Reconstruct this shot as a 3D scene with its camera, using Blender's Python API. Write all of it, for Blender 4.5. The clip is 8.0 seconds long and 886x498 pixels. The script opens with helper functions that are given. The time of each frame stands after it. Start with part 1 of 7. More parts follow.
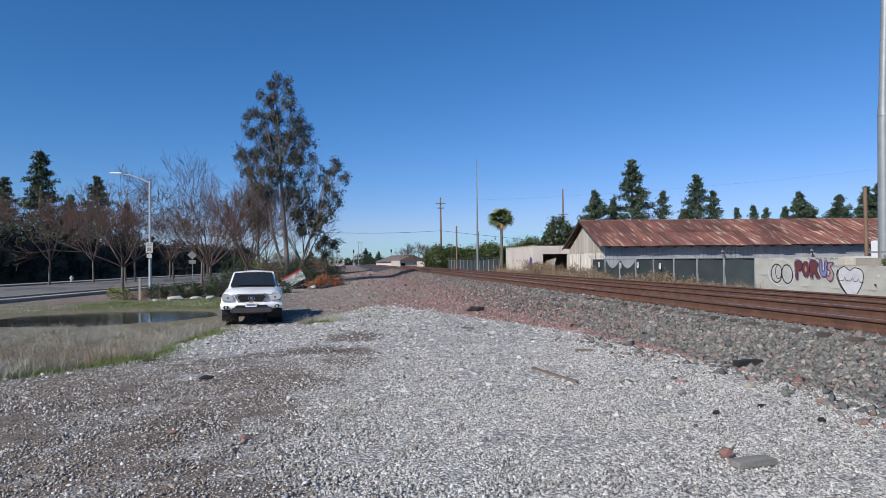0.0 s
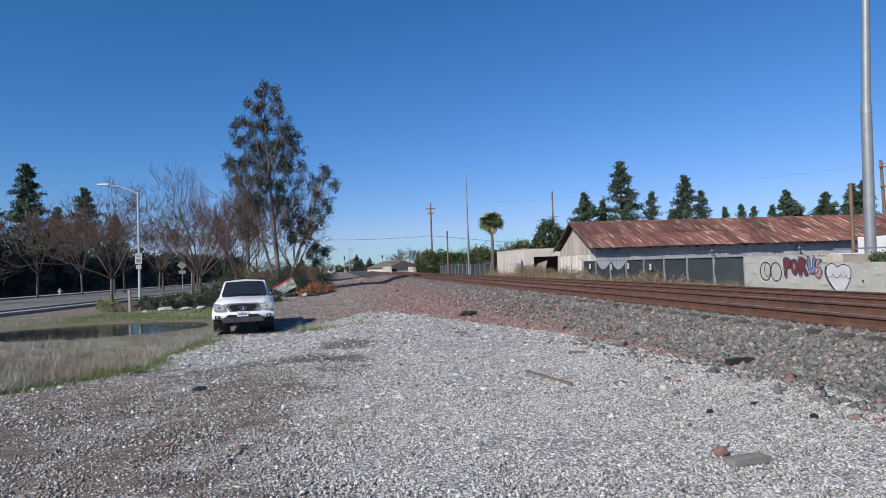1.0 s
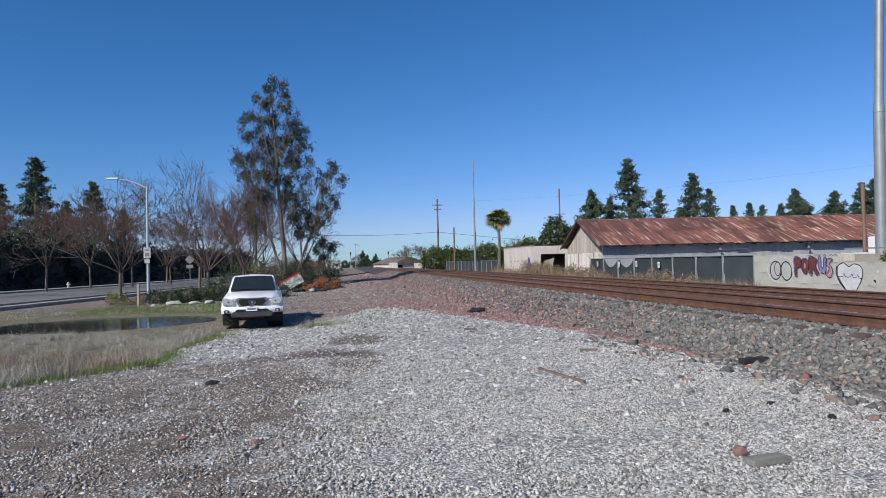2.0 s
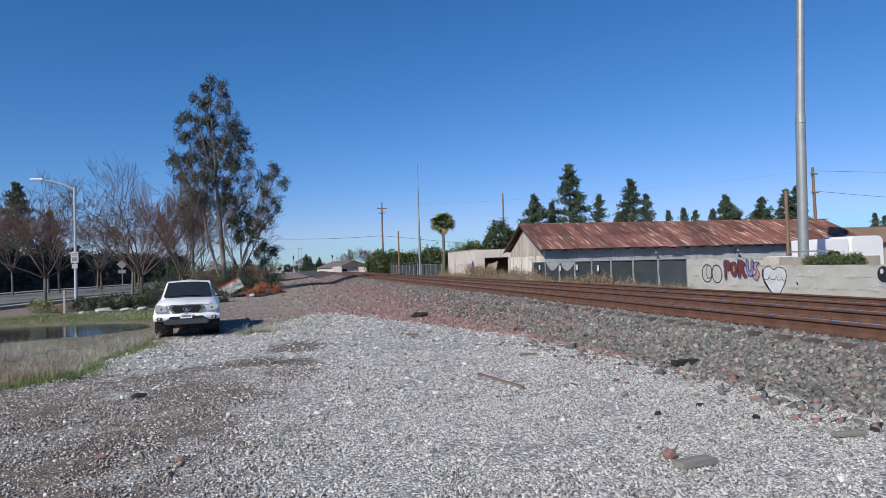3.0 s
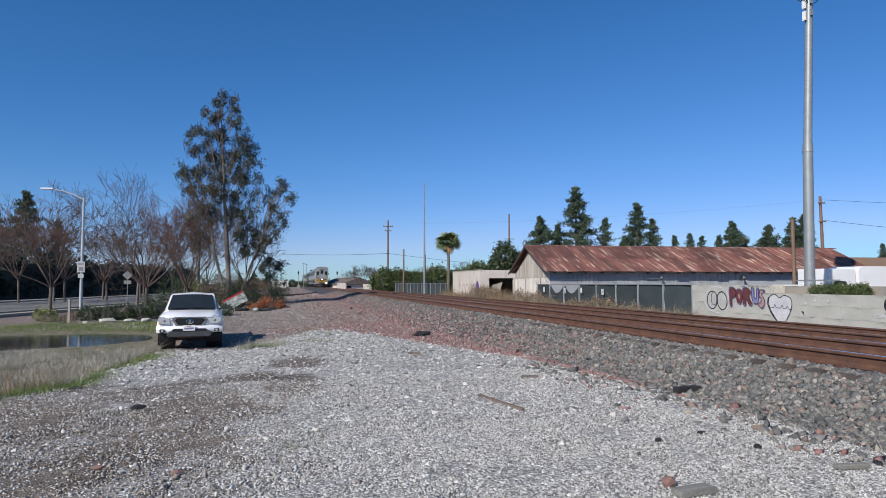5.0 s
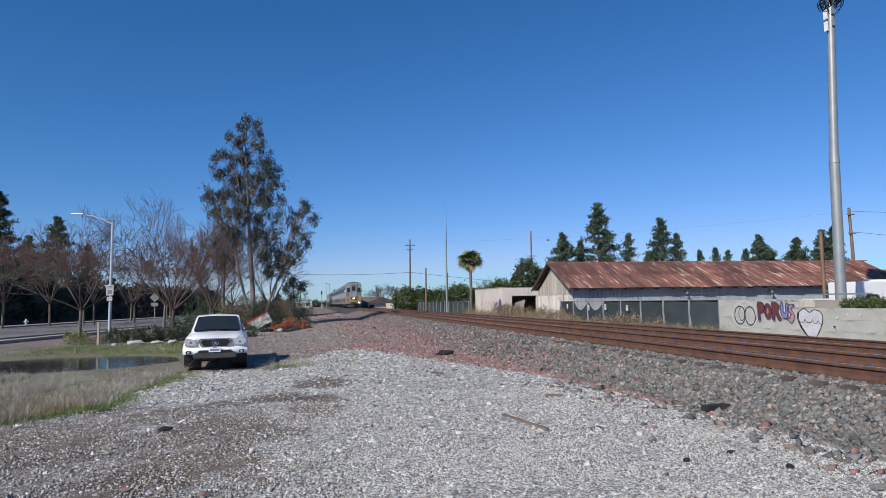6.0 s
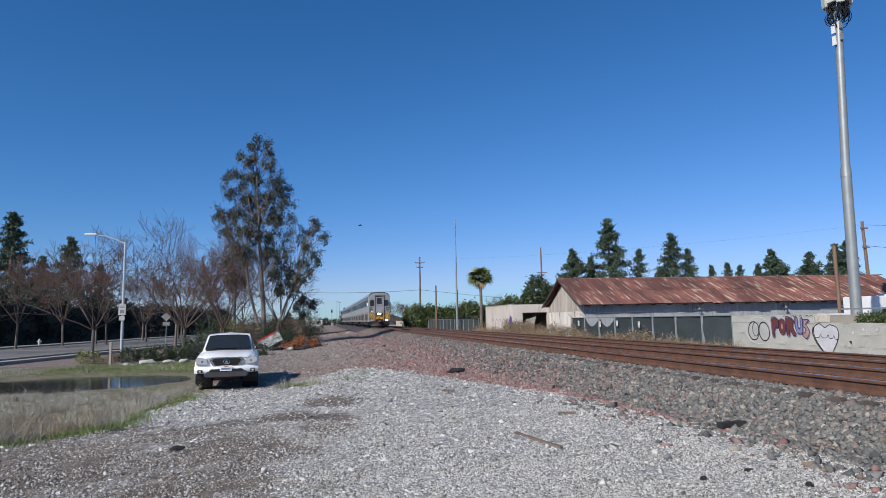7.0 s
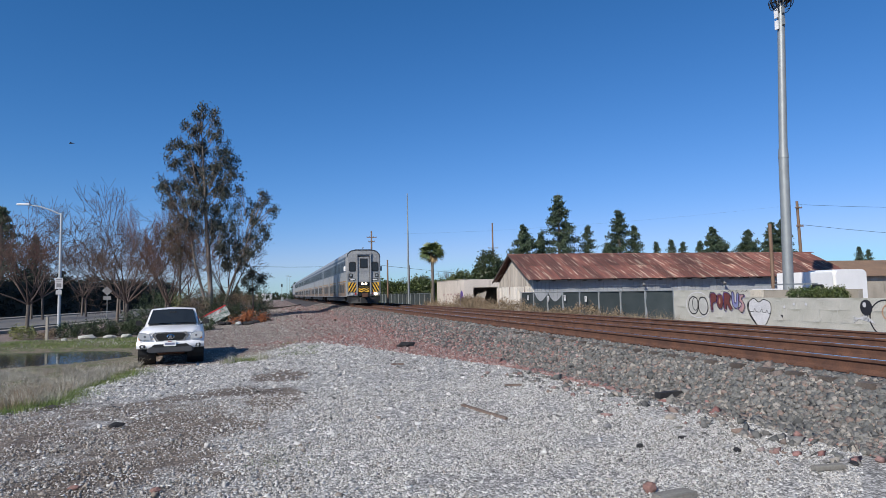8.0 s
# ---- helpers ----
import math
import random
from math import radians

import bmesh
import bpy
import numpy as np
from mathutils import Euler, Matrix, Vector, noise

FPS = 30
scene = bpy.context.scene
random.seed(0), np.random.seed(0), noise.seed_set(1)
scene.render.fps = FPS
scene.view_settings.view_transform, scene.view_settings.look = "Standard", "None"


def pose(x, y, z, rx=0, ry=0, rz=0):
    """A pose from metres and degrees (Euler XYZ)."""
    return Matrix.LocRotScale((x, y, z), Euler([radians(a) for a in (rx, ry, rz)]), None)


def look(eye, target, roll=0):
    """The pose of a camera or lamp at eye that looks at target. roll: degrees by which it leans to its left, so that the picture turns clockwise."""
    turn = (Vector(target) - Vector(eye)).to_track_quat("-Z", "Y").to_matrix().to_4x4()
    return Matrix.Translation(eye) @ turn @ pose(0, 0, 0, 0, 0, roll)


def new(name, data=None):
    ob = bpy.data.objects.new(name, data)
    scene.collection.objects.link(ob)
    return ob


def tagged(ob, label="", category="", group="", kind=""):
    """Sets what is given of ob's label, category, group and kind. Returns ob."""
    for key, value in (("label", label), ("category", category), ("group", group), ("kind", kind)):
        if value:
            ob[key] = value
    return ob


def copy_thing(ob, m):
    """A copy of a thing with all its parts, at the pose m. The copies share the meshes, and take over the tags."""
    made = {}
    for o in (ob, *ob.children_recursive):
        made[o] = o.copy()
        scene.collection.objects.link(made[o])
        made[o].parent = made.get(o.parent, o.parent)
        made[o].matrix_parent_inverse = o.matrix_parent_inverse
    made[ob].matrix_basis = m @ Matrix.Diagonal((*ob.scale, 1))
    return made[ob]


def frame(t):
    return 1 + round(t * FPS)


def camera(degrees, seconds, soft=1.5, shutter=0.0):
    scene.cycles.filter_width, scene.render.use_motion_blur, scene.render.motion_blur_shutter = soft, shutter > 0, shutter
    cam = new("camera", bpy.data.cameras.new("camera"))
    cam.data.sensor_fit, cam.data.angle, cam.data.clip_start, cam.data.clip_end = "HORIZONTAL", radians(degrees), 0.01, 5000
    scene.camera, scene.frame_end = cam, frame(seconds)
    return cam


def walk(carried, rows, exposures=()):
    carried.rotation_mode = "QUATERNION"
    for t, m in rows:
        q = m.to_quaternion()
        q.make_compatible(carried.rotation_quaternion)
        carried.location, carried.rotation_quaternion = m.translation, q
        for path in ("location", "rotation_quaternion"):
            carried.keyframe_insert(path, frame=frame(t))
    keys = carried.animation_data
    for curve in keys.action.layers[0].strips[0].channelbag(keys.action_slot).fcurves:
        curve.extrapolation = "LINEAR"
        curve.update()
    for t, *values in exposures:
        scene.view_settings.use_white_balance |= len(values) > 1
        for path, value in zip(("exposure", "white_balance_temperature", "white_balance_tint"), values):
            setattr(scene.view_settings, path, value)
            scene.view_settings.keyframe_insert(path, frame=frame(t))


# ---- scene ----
cam = camera(71.0, 8.0, soft=0.5)
PATH = [
    (0, 0.007, -0.060, 1.608, 91.063, 0.701, -9.022),
    (0.5, -0.001, -0.068, 1.614, 91.158, 1.648, -10.584),
    (1, -0.007, -0.072, 1.614, 91.490, 1.902, -9.833),
    (1.2, -0.011, -0.074, 1.627, 91.116, 1.628, -9.423),
    (2.3, -0.122, 0.009, 1.611, 91.195, 1.386, -9.366),
    (2.5, -0.095, 0.031, 1.618, 90.291, 2.352, -12.669),
    (3, -0.009, 0.019, 1.648, 91.362, 1.622, -14.362),
    (3.5, -0.005, -0.007, 1.638, 92.228, 0.863, -12.825),
    (4, 0.004, -0.010, 1.648, 92.328, 1.032, -13.472),
    (4.5, 0.012, 0.002, 1.649, 92.789, 1.113, -14.485),
    (4.7, 0.014, -0.005, 1.648, 92.860, 0.343, -14.612),
    (5.8, -0.017, -0.004, 1.653, 94.582, 0.955, -12.175),
    (6, 0.014, -0.030, 1.662, 94.835, 0.822, -11.847),
    (6.5, -0.035, -0.012, 1.663, 95.951, 0.116, -11.264),
    (7, -0.002, -0.031, 1.658, 96.447, 1.187, -10.916),
    (7.5, 0.015, -0.021, 1.653, 94.882, 2.246, -12.829),
    (8, 0.050, -0.033, 1.651, 94.043, 1.099, -15.332),
]
walk(cam, [(t, pose(x, y, z, rx, ry, rz)) for t, x, y, z, rx, ry, rz in PATH])

# ---- sky and sun ----
SUN_EL, SUN_AZ = 36.0, -130.0        # degrees; azimuth from +y towards +x
world = bpy.data.worlds.new("sky")
scene.world = world
world.use_nodes = True
wn = world.node_tree.nodes
sky = wn.new("ShaderNodeTexSky")
sky.sky_type = "NISHITA"
sky.sun_disc = False
sky.sun_elevation, sky.sun_rotation = radians(SUN_EL), radians(SUN_AZ)
sky.altitude, sky.air_density, sky.dust_density, sky.ozone_density = 200, 1.0, 0.1, 6.0
wn["Background"].inputs["Strength"].default_value = 0.090
tint = wn.new("ShaderNodeMix")          # the deep blue of a clear winter day
tint.data_type, tint.blend_type = "RGBA", "MULTIPLY"
tint.inputs[0].default_value, tint.inputs[7].default_value = 1.0, (0.62, 0.91, 1.25, 1)
world.node_tree.links.new(sky.outputs[0], tint.inputs[6])
split, join = wn.new("ShaderNodeSeparateColor"), wn.new("ShaderNodeCombineColor")
deep, level = wn.new("ShaderNodeMath"), wn.new("ShaderNodeMath")   # less red high up, more by the horizon
deep.operation, level.operation = "POWER", "MULTIPLY"
deep.inputs[1].default_value, level.inputs[1].default_value = 1.45, 0.87
world.node_tree.links.new(tint.outputs[2], split.inputs[0])
world.node_tree.links.new(split.outputs[0], deep.inputs[0])
world.node_tree.links.new(deep.outputs[0], level.inputs[0])
cap = wn.new("ShaderNodeMath")
cap.operation = "SMOOTH_MIN"
cap.inputs[1].default_value, cap.inputs[2].default_value = 4.3, 1.5
world.node_tree.links.new(level.outputs[0], cap.inputs[0])
world.node_tree.links.new(cap.outputs[0], join.inputs[0])
world.node_tree.links.new(split.outputs[1], join.inputs[1])
world.node_tree.links.new(split.outputs[2], join.inputs[2])
world.node_tree.links.new(join.outputs[0], wn["Background"].inputs["Color"])
sun = new("sun", bpy.data.lights.new("sun", "SUN"))
sun.data.energy, sun.data.angle, sun.data.color = 4.9, radians(0.53), (1.0, 0.94, 0.86)
a, e = radians(SUN_AZ), radians(SUN_EL)
sun.matrix_world = look((0, 0, 0), (-math.sin(a) * math.cos(e), -math.cos(a) * math.cos(e), -math.sin(e)))
scene.view_settings.exposure = 0.0


# ---- materials ----
def ramp_mix(nt, fac, c1, c2, lo=0.35, hi=0.65):
    r = nt.nodes.new("ShaderNodeValToRGB")
    r.color_ramp.elements[0].position, r.color_ramp.elements[1].position = lo, hi
    r.color_ramp.elements[0].color, r.color_ramp.elements[1].color = (*c1, 1), (*c2, 1)
    nt.links.new(fac, r.inputs[0])
    return r.outputs[0]


def noise_out(nt, coord, scale, detail=4.0, stretch=None):
    n = nt.nodes.new("ShaderNodeTexNoise")
    n.inputs["Scale"].default_value, n.inputs["Detail"].default_value = scale, detail
    if stretch:
        mp = nt.nodes.new("ShaderNodeMapping")
        mp.inputs["Scale"].default_value = stretch
        nt.links.new(coord, mp.inputs[0])
        coord = mp.outputs[0]
    nt.links.new(coord, n.inputs["Vector"])
    return n.outputs[0]


def mixed(nt, kind, fac, c1, c2):
    m = nt.nodes.new("ShaderNodeMix")
    m.data_type, m.blend_type = "RGBA", kind
    for sock, v in ((m.inputs[0], fac), (m.inputs[6], c1), (m.inputs[7], c2)):
        if isinstance(v, (int, float)):
            sock.default_value = v
        elif isinstance(v, tuple):
            sock.default_value = (*v, 1)
        else:
            nt.links.new(v, sock)
    return m.outputs[2]


def mat(name, c1, c2=None, rough=0.8, metal=0.0, scale=3.0, fine=40.0, bump=0.2, vary=0.0, island=0.0, stain=None, stretch=None, dist=0.01, emit=0.0, spec=0.5, lo=0.35, hi=0.65, depth=0.55, placed=False):
    """A painted or natural surface: two colours mixed by a broad noise, fine grain, bump; vary: object by object; island: piece by piece."""
    m = bpy.data.materials.new(name)
    m.use_nodes = True
    nt = m.node_tree
    p = nt.nodes["Principled BSDF"]
    coord = nt.nodes.new("ShaderNodeNewGeometry").outputs["Position"] if placed else nt.nodes.new("ShaderNodeTexCoord").outputs["Object"]
    c2 = c2 or tuple(0.75 * v for v in c1)
    col = ramp_mix(nt, noise_out(nt, coord, scale, 5, stretch), c1, c2, lo, hi)
    grain = noise_out(nt, coord, fine, 3)
    col = mixed(nt, "MULTIPLY", depth, col, ramp_mix(nt, grain, (0.62, 0.62, 0.62), (1.25, 1.25, 1.25), 0.3, 0.7))
    if stain:
        s = ramp_mix(nt, noise_out(nt, coord, stain[1], 6, stain[3] if len(stain) > 3 else None), (0, 0, 0), (1, 1, 1), stain[2], stain[2] + 0.12)
        col = mixed(nt, "MIX", s, col, stain[0])
    for amount, source in ((vary, "o"), (island, "i")):
        if amount:
            rnd = nt.nodes.new("ShaderNodeObjectInfo").outputs["Random"] if source == "o" else nt.nodes.new("ShaderNodeNewGeometry").outputs["Random Per Island"]
            col = mixed(nt, "MULTIPLY", 1.0, col, ramp_mix(nt, rnd, (1 - amount,) * 3, (1 + amount,) * 3, 0, 1))
    nt.links.new(col, p.inputs["Base Color"])
    p.inputs["Roughness"].default_value, p.inputs["Metallic"].default_value = rough, metal
    p.inputs["Specular IOR Level"].default_value = spec
    if bump:
        b = nt.nodes.new("ShaderNodeBump")
        b.inputs["Strength"].default_value, b.inputs["Distance"].default_value = bump, dist
        nt.links.new(grain, b.inputs["Height"])
        nt.links.new(b.outputs[0], p.inputs["Normal"])
    if emit:
        p.inputs["Emission Color"].default_value, p.inputs["Emission Strength"].default_value = (*c1, 1), emit
    return m


def stone_mat(name, colours, rough=0.9):
    """Loose stones: each one takes a colour of its own from the row."""
    m = bpy.data.materials.new(name)
    m.use_nodes = True
    nt = m.node_tree
    p = nt.nodes["Principled BSDF"]
    r = nt.nodes.new("ShaderNodeValToRGB")
    r.color_ramp.interpolation = "LINEAR"
    while len(r.color_ramp.elements) < len(colours):
        r.color_ramp.elements.new(0.5)
    for k, c in enumerate(colours):
        r.color_ramp.elements[k].position = k / (len(colours) - 1)
        r.color_ramp.elements[k].color = (*c, 1)
    nt.links.new(nt.nodes.new("ShaderNodeNewGeometry").outputs["Random Per Island"], r.inputs[0])
    coord = nt.nodes.new("ShaderNodeTexCoord").outputs["Object"]
    grain = noise_out(nt, coord, 60, 4)
    col = mixed(nt, "MULTIPLY", 0.6, r.outputs[0], ramp_mix(nt, grain, (0.55, 0.53, 0.5), (1.2, 1.2, 1.2), 0.3, 0.7))
    nt.links.new(col, p.inputs["Base Color"])
    p.inputs["Roughness"].default_value = rough
    b = nt.nodes.new("ShaderNodeBump")
    b.inputs["Strength"].default_value, b.inputs["Distance"].default_value = 0.4, 0.006
    nt.links.new(grain, b.inputs["Height"])
    nt.links.new(b.outputs[0], p.inputs["Normal"])
    return m


def glass_mat(name, tint=(0.02, 0.025, 0.03), rough=0.05):
    m = bpy.data.materials.new(name)
    m.use_nodes = True
    p = m.node_tree.nodes["Principled BSDF"]
    p.inputs["Base Color"].default_value = (*tint, 1)
    p.inputs["Roughness"].default_value = rough
    p.inputs["Specular IOR Level"].default_value = 0.38
    return m


M = {}
M["bark_grey"] = mat("bark_grey", (0.095, 0.078, 0.063), (0.19, 0.16, 0.135), scale=6, fine=60, bump=0.5, stretch=(1, 1, 0.2))
M["bark_pale"] = mat("bark_pale", (0.27, 0.225, 0.185), (0.15, 0.115, 0.095), scale=2, fine=40, bump=0.4, stretch=(1, 1, 0.3))
M["twig"] = mat("twig", (0.072, 0.052, 0.043), (0.12, 0.082, 0.066), scale=3, fine=30, bump=0)
M["twig_red"] = mat("twig_red", (0.17, 0.088, 0.070), (0.11, 0.068, 0.058), scale=3, fine=30, bump=0)
M["leaf_gum"] = mat("leaf_gum", (0.036, 0.052, 0.044), (0.060, 0.060, 0.045), rough=0.55, scale=0.5, fine=8, bump=0, island=0.45)
M["leaf_brown"] = mat("leaf_brown", (0.16, 0.11, 0.07), (0.11, 0.09, 0.055), rough=0.7, scale=0.6, fine=8, bump=0, island=0.4)
M["needle"] = mat("needle", (0.036, 0.066, 0.040), (0.070, 0.100, 0.050), rough=0.6, scale=0.6, fine=9, bump=0, island=0.45)
M["leaf_dark"] = mat("leaf_dark", (0.030, 0.050, 0.020), (0.050, 0.070, 0.025), rough=0.5, scale=0.8, fine=9, bump=0, island=0.45)
# near-black leaves: the hedge's deep shade is part of this colour
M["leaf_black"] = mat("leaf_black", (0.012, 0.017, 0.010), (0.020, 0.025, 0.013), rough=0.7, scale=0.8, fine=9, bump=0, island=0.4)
M["leaf_hedge"] = mat("leaf_hedge", (0.055, 0.085, 0.025), (0.09, 0.11, 0.03), rough=0.5, scale=0.8, fine=9, bump=0, island=0.45)
M["leaf_yellow"] = mat("leaf_yellow", (0.22, 0.22, 0.07), (0.14, 0.16, 0.05), rough=0.5, scale=1, fine=9, bump=0, island=0.4)
M["leaf_palm"] = mat("leaf_palm", (0.09, 0.13, 0.05), (0.14, 0.17, 0.065), rough=0.45, scale=1, fine=9, bump=0, island=0.35)
M["frond_dead"] = mat("frond_dead", (0.30, 0.20, 0.09), (0.20, 0.14, 0.07), rough=0.8, scale=2, fine=9, bump=0, island=0.3)
M["grass_green"] = mat("grass_green", (0.11, 0.17, 0.035), (0.17, 0.20, 0.06), rough=0.6, scale=1.5, fine=9, bump=0, island=0.4)
M["grass_dry"] = mat("grass_dry", (0.47, 0.45, 0.38), (0.30, 0.275, 0.225), rough=0.8, scale=1.2, fine=9, bump=0, island=0.35)
M["weed"] = mat("weed", (0.20, 0.14, 0.09), (0.28, 0.22, 0.14), rough=0.9, scale=1.5, fine=9, bump=0, island=0.4)
M["gravel"] = stone_mat("gravel", [(0.11, 0.11, 0.105), (0.40, 0.40, 0.385), (0.54, 0.535, 0.515), (0.66, 0.655, 0.63), (0.36, 0.34, 0.31), (0.72, 0.715, 0.69), (0.20, 0.20, 0.195), (0.55, 0.54, 0.52)])
M["gravel_brown"] = stone_mat("gravel_brown", [(0.14, 0.118, 0.097), (0.32, 0.285, 0.245), (0.20, 0.165, 0.138), (0.43, 0.405, 0.37), (0.25, 0.208, 0.17), (0.52, 0.50, 0.47), (0.17, 0.155, 0.14)])
M["ballast"] = stone_mat("ballast", [(0.07, 0.072, 0.07), (0.17, 0.172, 0.16), (0.105, 0.108, 0.105), (0.24, 0.235, 0.22), (0.09, 0.092, 0.088), (0.25, 0.185, 0.155), (0.13, 0.135, 0.13), (0.36, 0.33, 0.29), (0.085, 0.087, 0.087), (0.19, 0.19, 0.18)])
M["ballast_red"] = stone_mat("ballast_red", [(0.24, 0.12, 0.107), (0.31, 0.17, 0.155), (0.21, 0.135, 0.125), (0.28, 0.145, 0.13), (0.28, 0.22, 0.20), (0.23, 0.11, 0.10), (0.46, 0.38, 0.35), (0.18, 0.145, 0.138)])
M["rust"] = mat("rust", (0.145, 0.068, 0.040), (0.088, 0.043, 0.029), rough=0.85, scale=4, fine=50, bump=0.3)
M["rail_head"] = mat("rail_head", (0.55, 0.57, 0.60), (0.42, 0.43, 0.46), rough=0.18, metal=1.0, scale=2, fine=30, bump=0.05, stretch=(1, 0.05, 1))
M["tie"] = mat("tie", (0.07, 0.055, 0.045), (0.12, 0.10, 0.085), scale=5, fine=50, bump=0.5, vary=0.25)
M["concrete"] = mat("concrete", (0.50, 0.49, 0.44), (0.40, 0.395, 0.345), scale=1.3, fine=30, bump=0.25, stain=((0.24, 0.24, 0.19), 0.9, 0.60))
M["concrete_old"] = mat("concrete_old", (0.40, 0.36, 0.30), (0.30, 0.27, 0.22), scale=0.8, fine=25, bump=0.2, stain=((0.20, 0.18, 0.15), 1.4, 0.62, (1, 1, 0.3)))
M["render_beige"] = mat("render_beige", (0.66, 0.60, 0.53), (0.57, 0.51, 0.45), scale=0.5, fine=14, bump=0.15, stain=((0.38, 0.33, 0.28), 0.7, 0.62, (1, 1, 0.3)))
M["asphalt"] = mat("asphalt", (0.15, 0.142, 0.128), (0.195, 0.185, 0.168), scale=0.5, fine=30, bump=0.2)
M["kerb"] = mat("kerb", (0.29, 0.275, 0.245), (0.23, 0.22, 0.195), scale=1, fine=20, bump=0.15)
M["galv"] = mat("galv", (0.31, 0.335, 0.335), (0.26, 0.28, 0.285), rough=0.5, metal=0.35, depth=0.2, scale=1.5, fine=18, bump=0.05)
M["white_paint"] = mat("white_paint", (0.80, 0.80, 0.79), (0.74, 0.74, 0.73), rough=0.4, depth=0.12, scale=1, fine=15, bump=0.03)
M["wood_pole"] = mat("wood_pole", (0.16, 0.10, 0.065), (0.23, 0.15, 0.10), scale=4, fine=40, bump=0.4, stretch=(3, 3, 0.2))
M["black"] = mat("black", (0.012, 0.012, 0.012), rough=0.6, bump=0.05)
M["rubber"] = mat("rubber", (0.020, 0.020, 0.020), (0.03, 0.028, 0.026), rough=0.85, fine=60, bump=0.3)
M["glass_dark"] = glass_mat("glass_dark")
M["glass_train"] = glass_mat("glass_train", (0.018, 0.020, 0.023), 0.3)
M["glass_train"].node_tree.nodes["Principled BSDF"].inputs["Specular IOR Level"].default_value = 0.06
M["chrome"] = mat("chrome", (0.75, 0.75, 0.76), rough=0.12, metal=1.0, bump=0)
M["truck_paint"] = mat("truck_paint", (0.80, 0.80, 0.80), (0.77, 0.77, 0.765), rough=0.22, depth=0.06, scale=1, fine=10, bump=0, stain=((0.62, 0.58, 0.52), 2.2, 0.72))
M["plastic_grey"] = mat("plastic_grey", (0.22, 0.22, 0.22), rough=0.5, fine=50, bump=0.1)
M["lens"] = glass_mat("lens", (0.42, 0.44, 0.45), 0.08)
M["amber"] = mat("amber", (0.75, 0.28, 0.04), rough=0.25, bump=0)


# ---- mesh helpers ----
class Shape:
    """Gathers boxes, tubes, sheets into one mesh."""
    def __init__(self):
        self.v, self.f = [], []

    def add(self, verts, faces):
        n = len(self.v)
        self.v += [tuple(p) for p in verts]
        self.f += [tuple(n + i for i in f) for f in faces]
        return self

    def box(self, x0, x1, y0, y1, z0, z1, m=None):
        v = [Vector((x, y, z)) for z in (z0, z1) for x, y in ((x0, y0), (x1, y0), (x1, y1), (x0, y1))]
        if m:
            v = [m @ p for p in v]
        return self.add(v, [(3, 2, 1, 0), (4, 5, 6, 7), (0, 1, 5, 4), (1, 2, 6, 5), (2, 3, 7, 6), (3, 0, 4, 7)])

    def tube(self, pts, radii, seg=8, caps=True):
        pts = [Vector(p) for p in pts]
        rings = []
        for i, p in enumerate(pts):
            d = (pts[min(i + 1, len(pts) - 1)] - pts[max(i - 1, 0)]).normalized()
            u = d.orthogonal().normalized() if abs(d.z) < 0.99 else Vector((1, 0, 0))
            u = (u - d * u.dot(d)).normalized()
            w = d.cross(u)
            rings.append([p + (u * math.cos(2 * math.pi * k / seg) + w * math.sin(2 * math.pi * k / seg)) * radii[i] for k in range(seg)])
        return self.loft(rings, caps)

    def loft(self, rings, caps=True, closed=True):
        n, k = len(rings[0]), len(rings)
        f = []
        for i in range(k - 1):
            for j in range(n if closed else n - 1):
                f.append((i * n + j, i * n + (j + 1) % n, (i + 1) * n + (j + 1) % n, (i + 1) * n + j))
        if caps:
            f += [tuple(reversed(range(n))), tuple((k - 1) * n + j for j in range(n))]
        return self.add([p for r in rings for p in r], f)

    def extrude(self, outline, a, b, axis="y"):
        """A closed outline drawn in the plane across the axis, stretched from a to b."""
        put = {"x": lambda p, t: (t, p[0], p[1]), "y": lambda p, t: (p[0], t, p[1]), "z": lambda p, t: (p[0], p[1], t)}[axis]
        return self.loft([[put(p, a) for p in outline], [put(p, b) for p in outline]])


def mesh_of(name, shape, material, smooth=False, bevel=0.0):
    me = bpy.data.meshes.new(name)
    me.from_pydata(shape.v, [], shape.f)
    bm = bmesh.new()
    bm.from_mesh(me)
    bmesh.ops.recalc_face_normals(bm, faces=bm.faces)
    if bevel:
        edges = [e for e in bm.edges if len(e.link_faces) == 2 and e.calc_face_angle(0) > 0.6]
        bmesh.ops.bevel(bm, geom=edges, offset=bevel, segments=2, affect="EDGES", clamp_overlap=True)
    bm.to_mesh(me)
    bm.free()
    me.materials.append(material)
    if smooth:
        me.polygons.foreach_set("use_smooth", [True] * len(me.polygons))
        me.set_sharp_from_angle(angle=radians(40))
    return me


def part(name, shape, material, parent=None, label="", smooth=False, bevel=0.0, at=None):
    ob = new(name, mesh_of(name, shape, material, smooth, bevel))
    ob.parent = parent
    if at:
        ob.matrix_basis = at
    return tagged(ob, label)


def again(src, parent, at):
    ob = new(src.name.split(".")[0], src.data)
    ob.parent, ob.matrix_basis = parent, at
    return ob


def thing(name, at, label, category, group="", kind=""):
    ob = new(name)
    ob.empty_display_size = 0.2
    ob.matrix_basis = at
    return tagged(ob, label, category, group, kind)


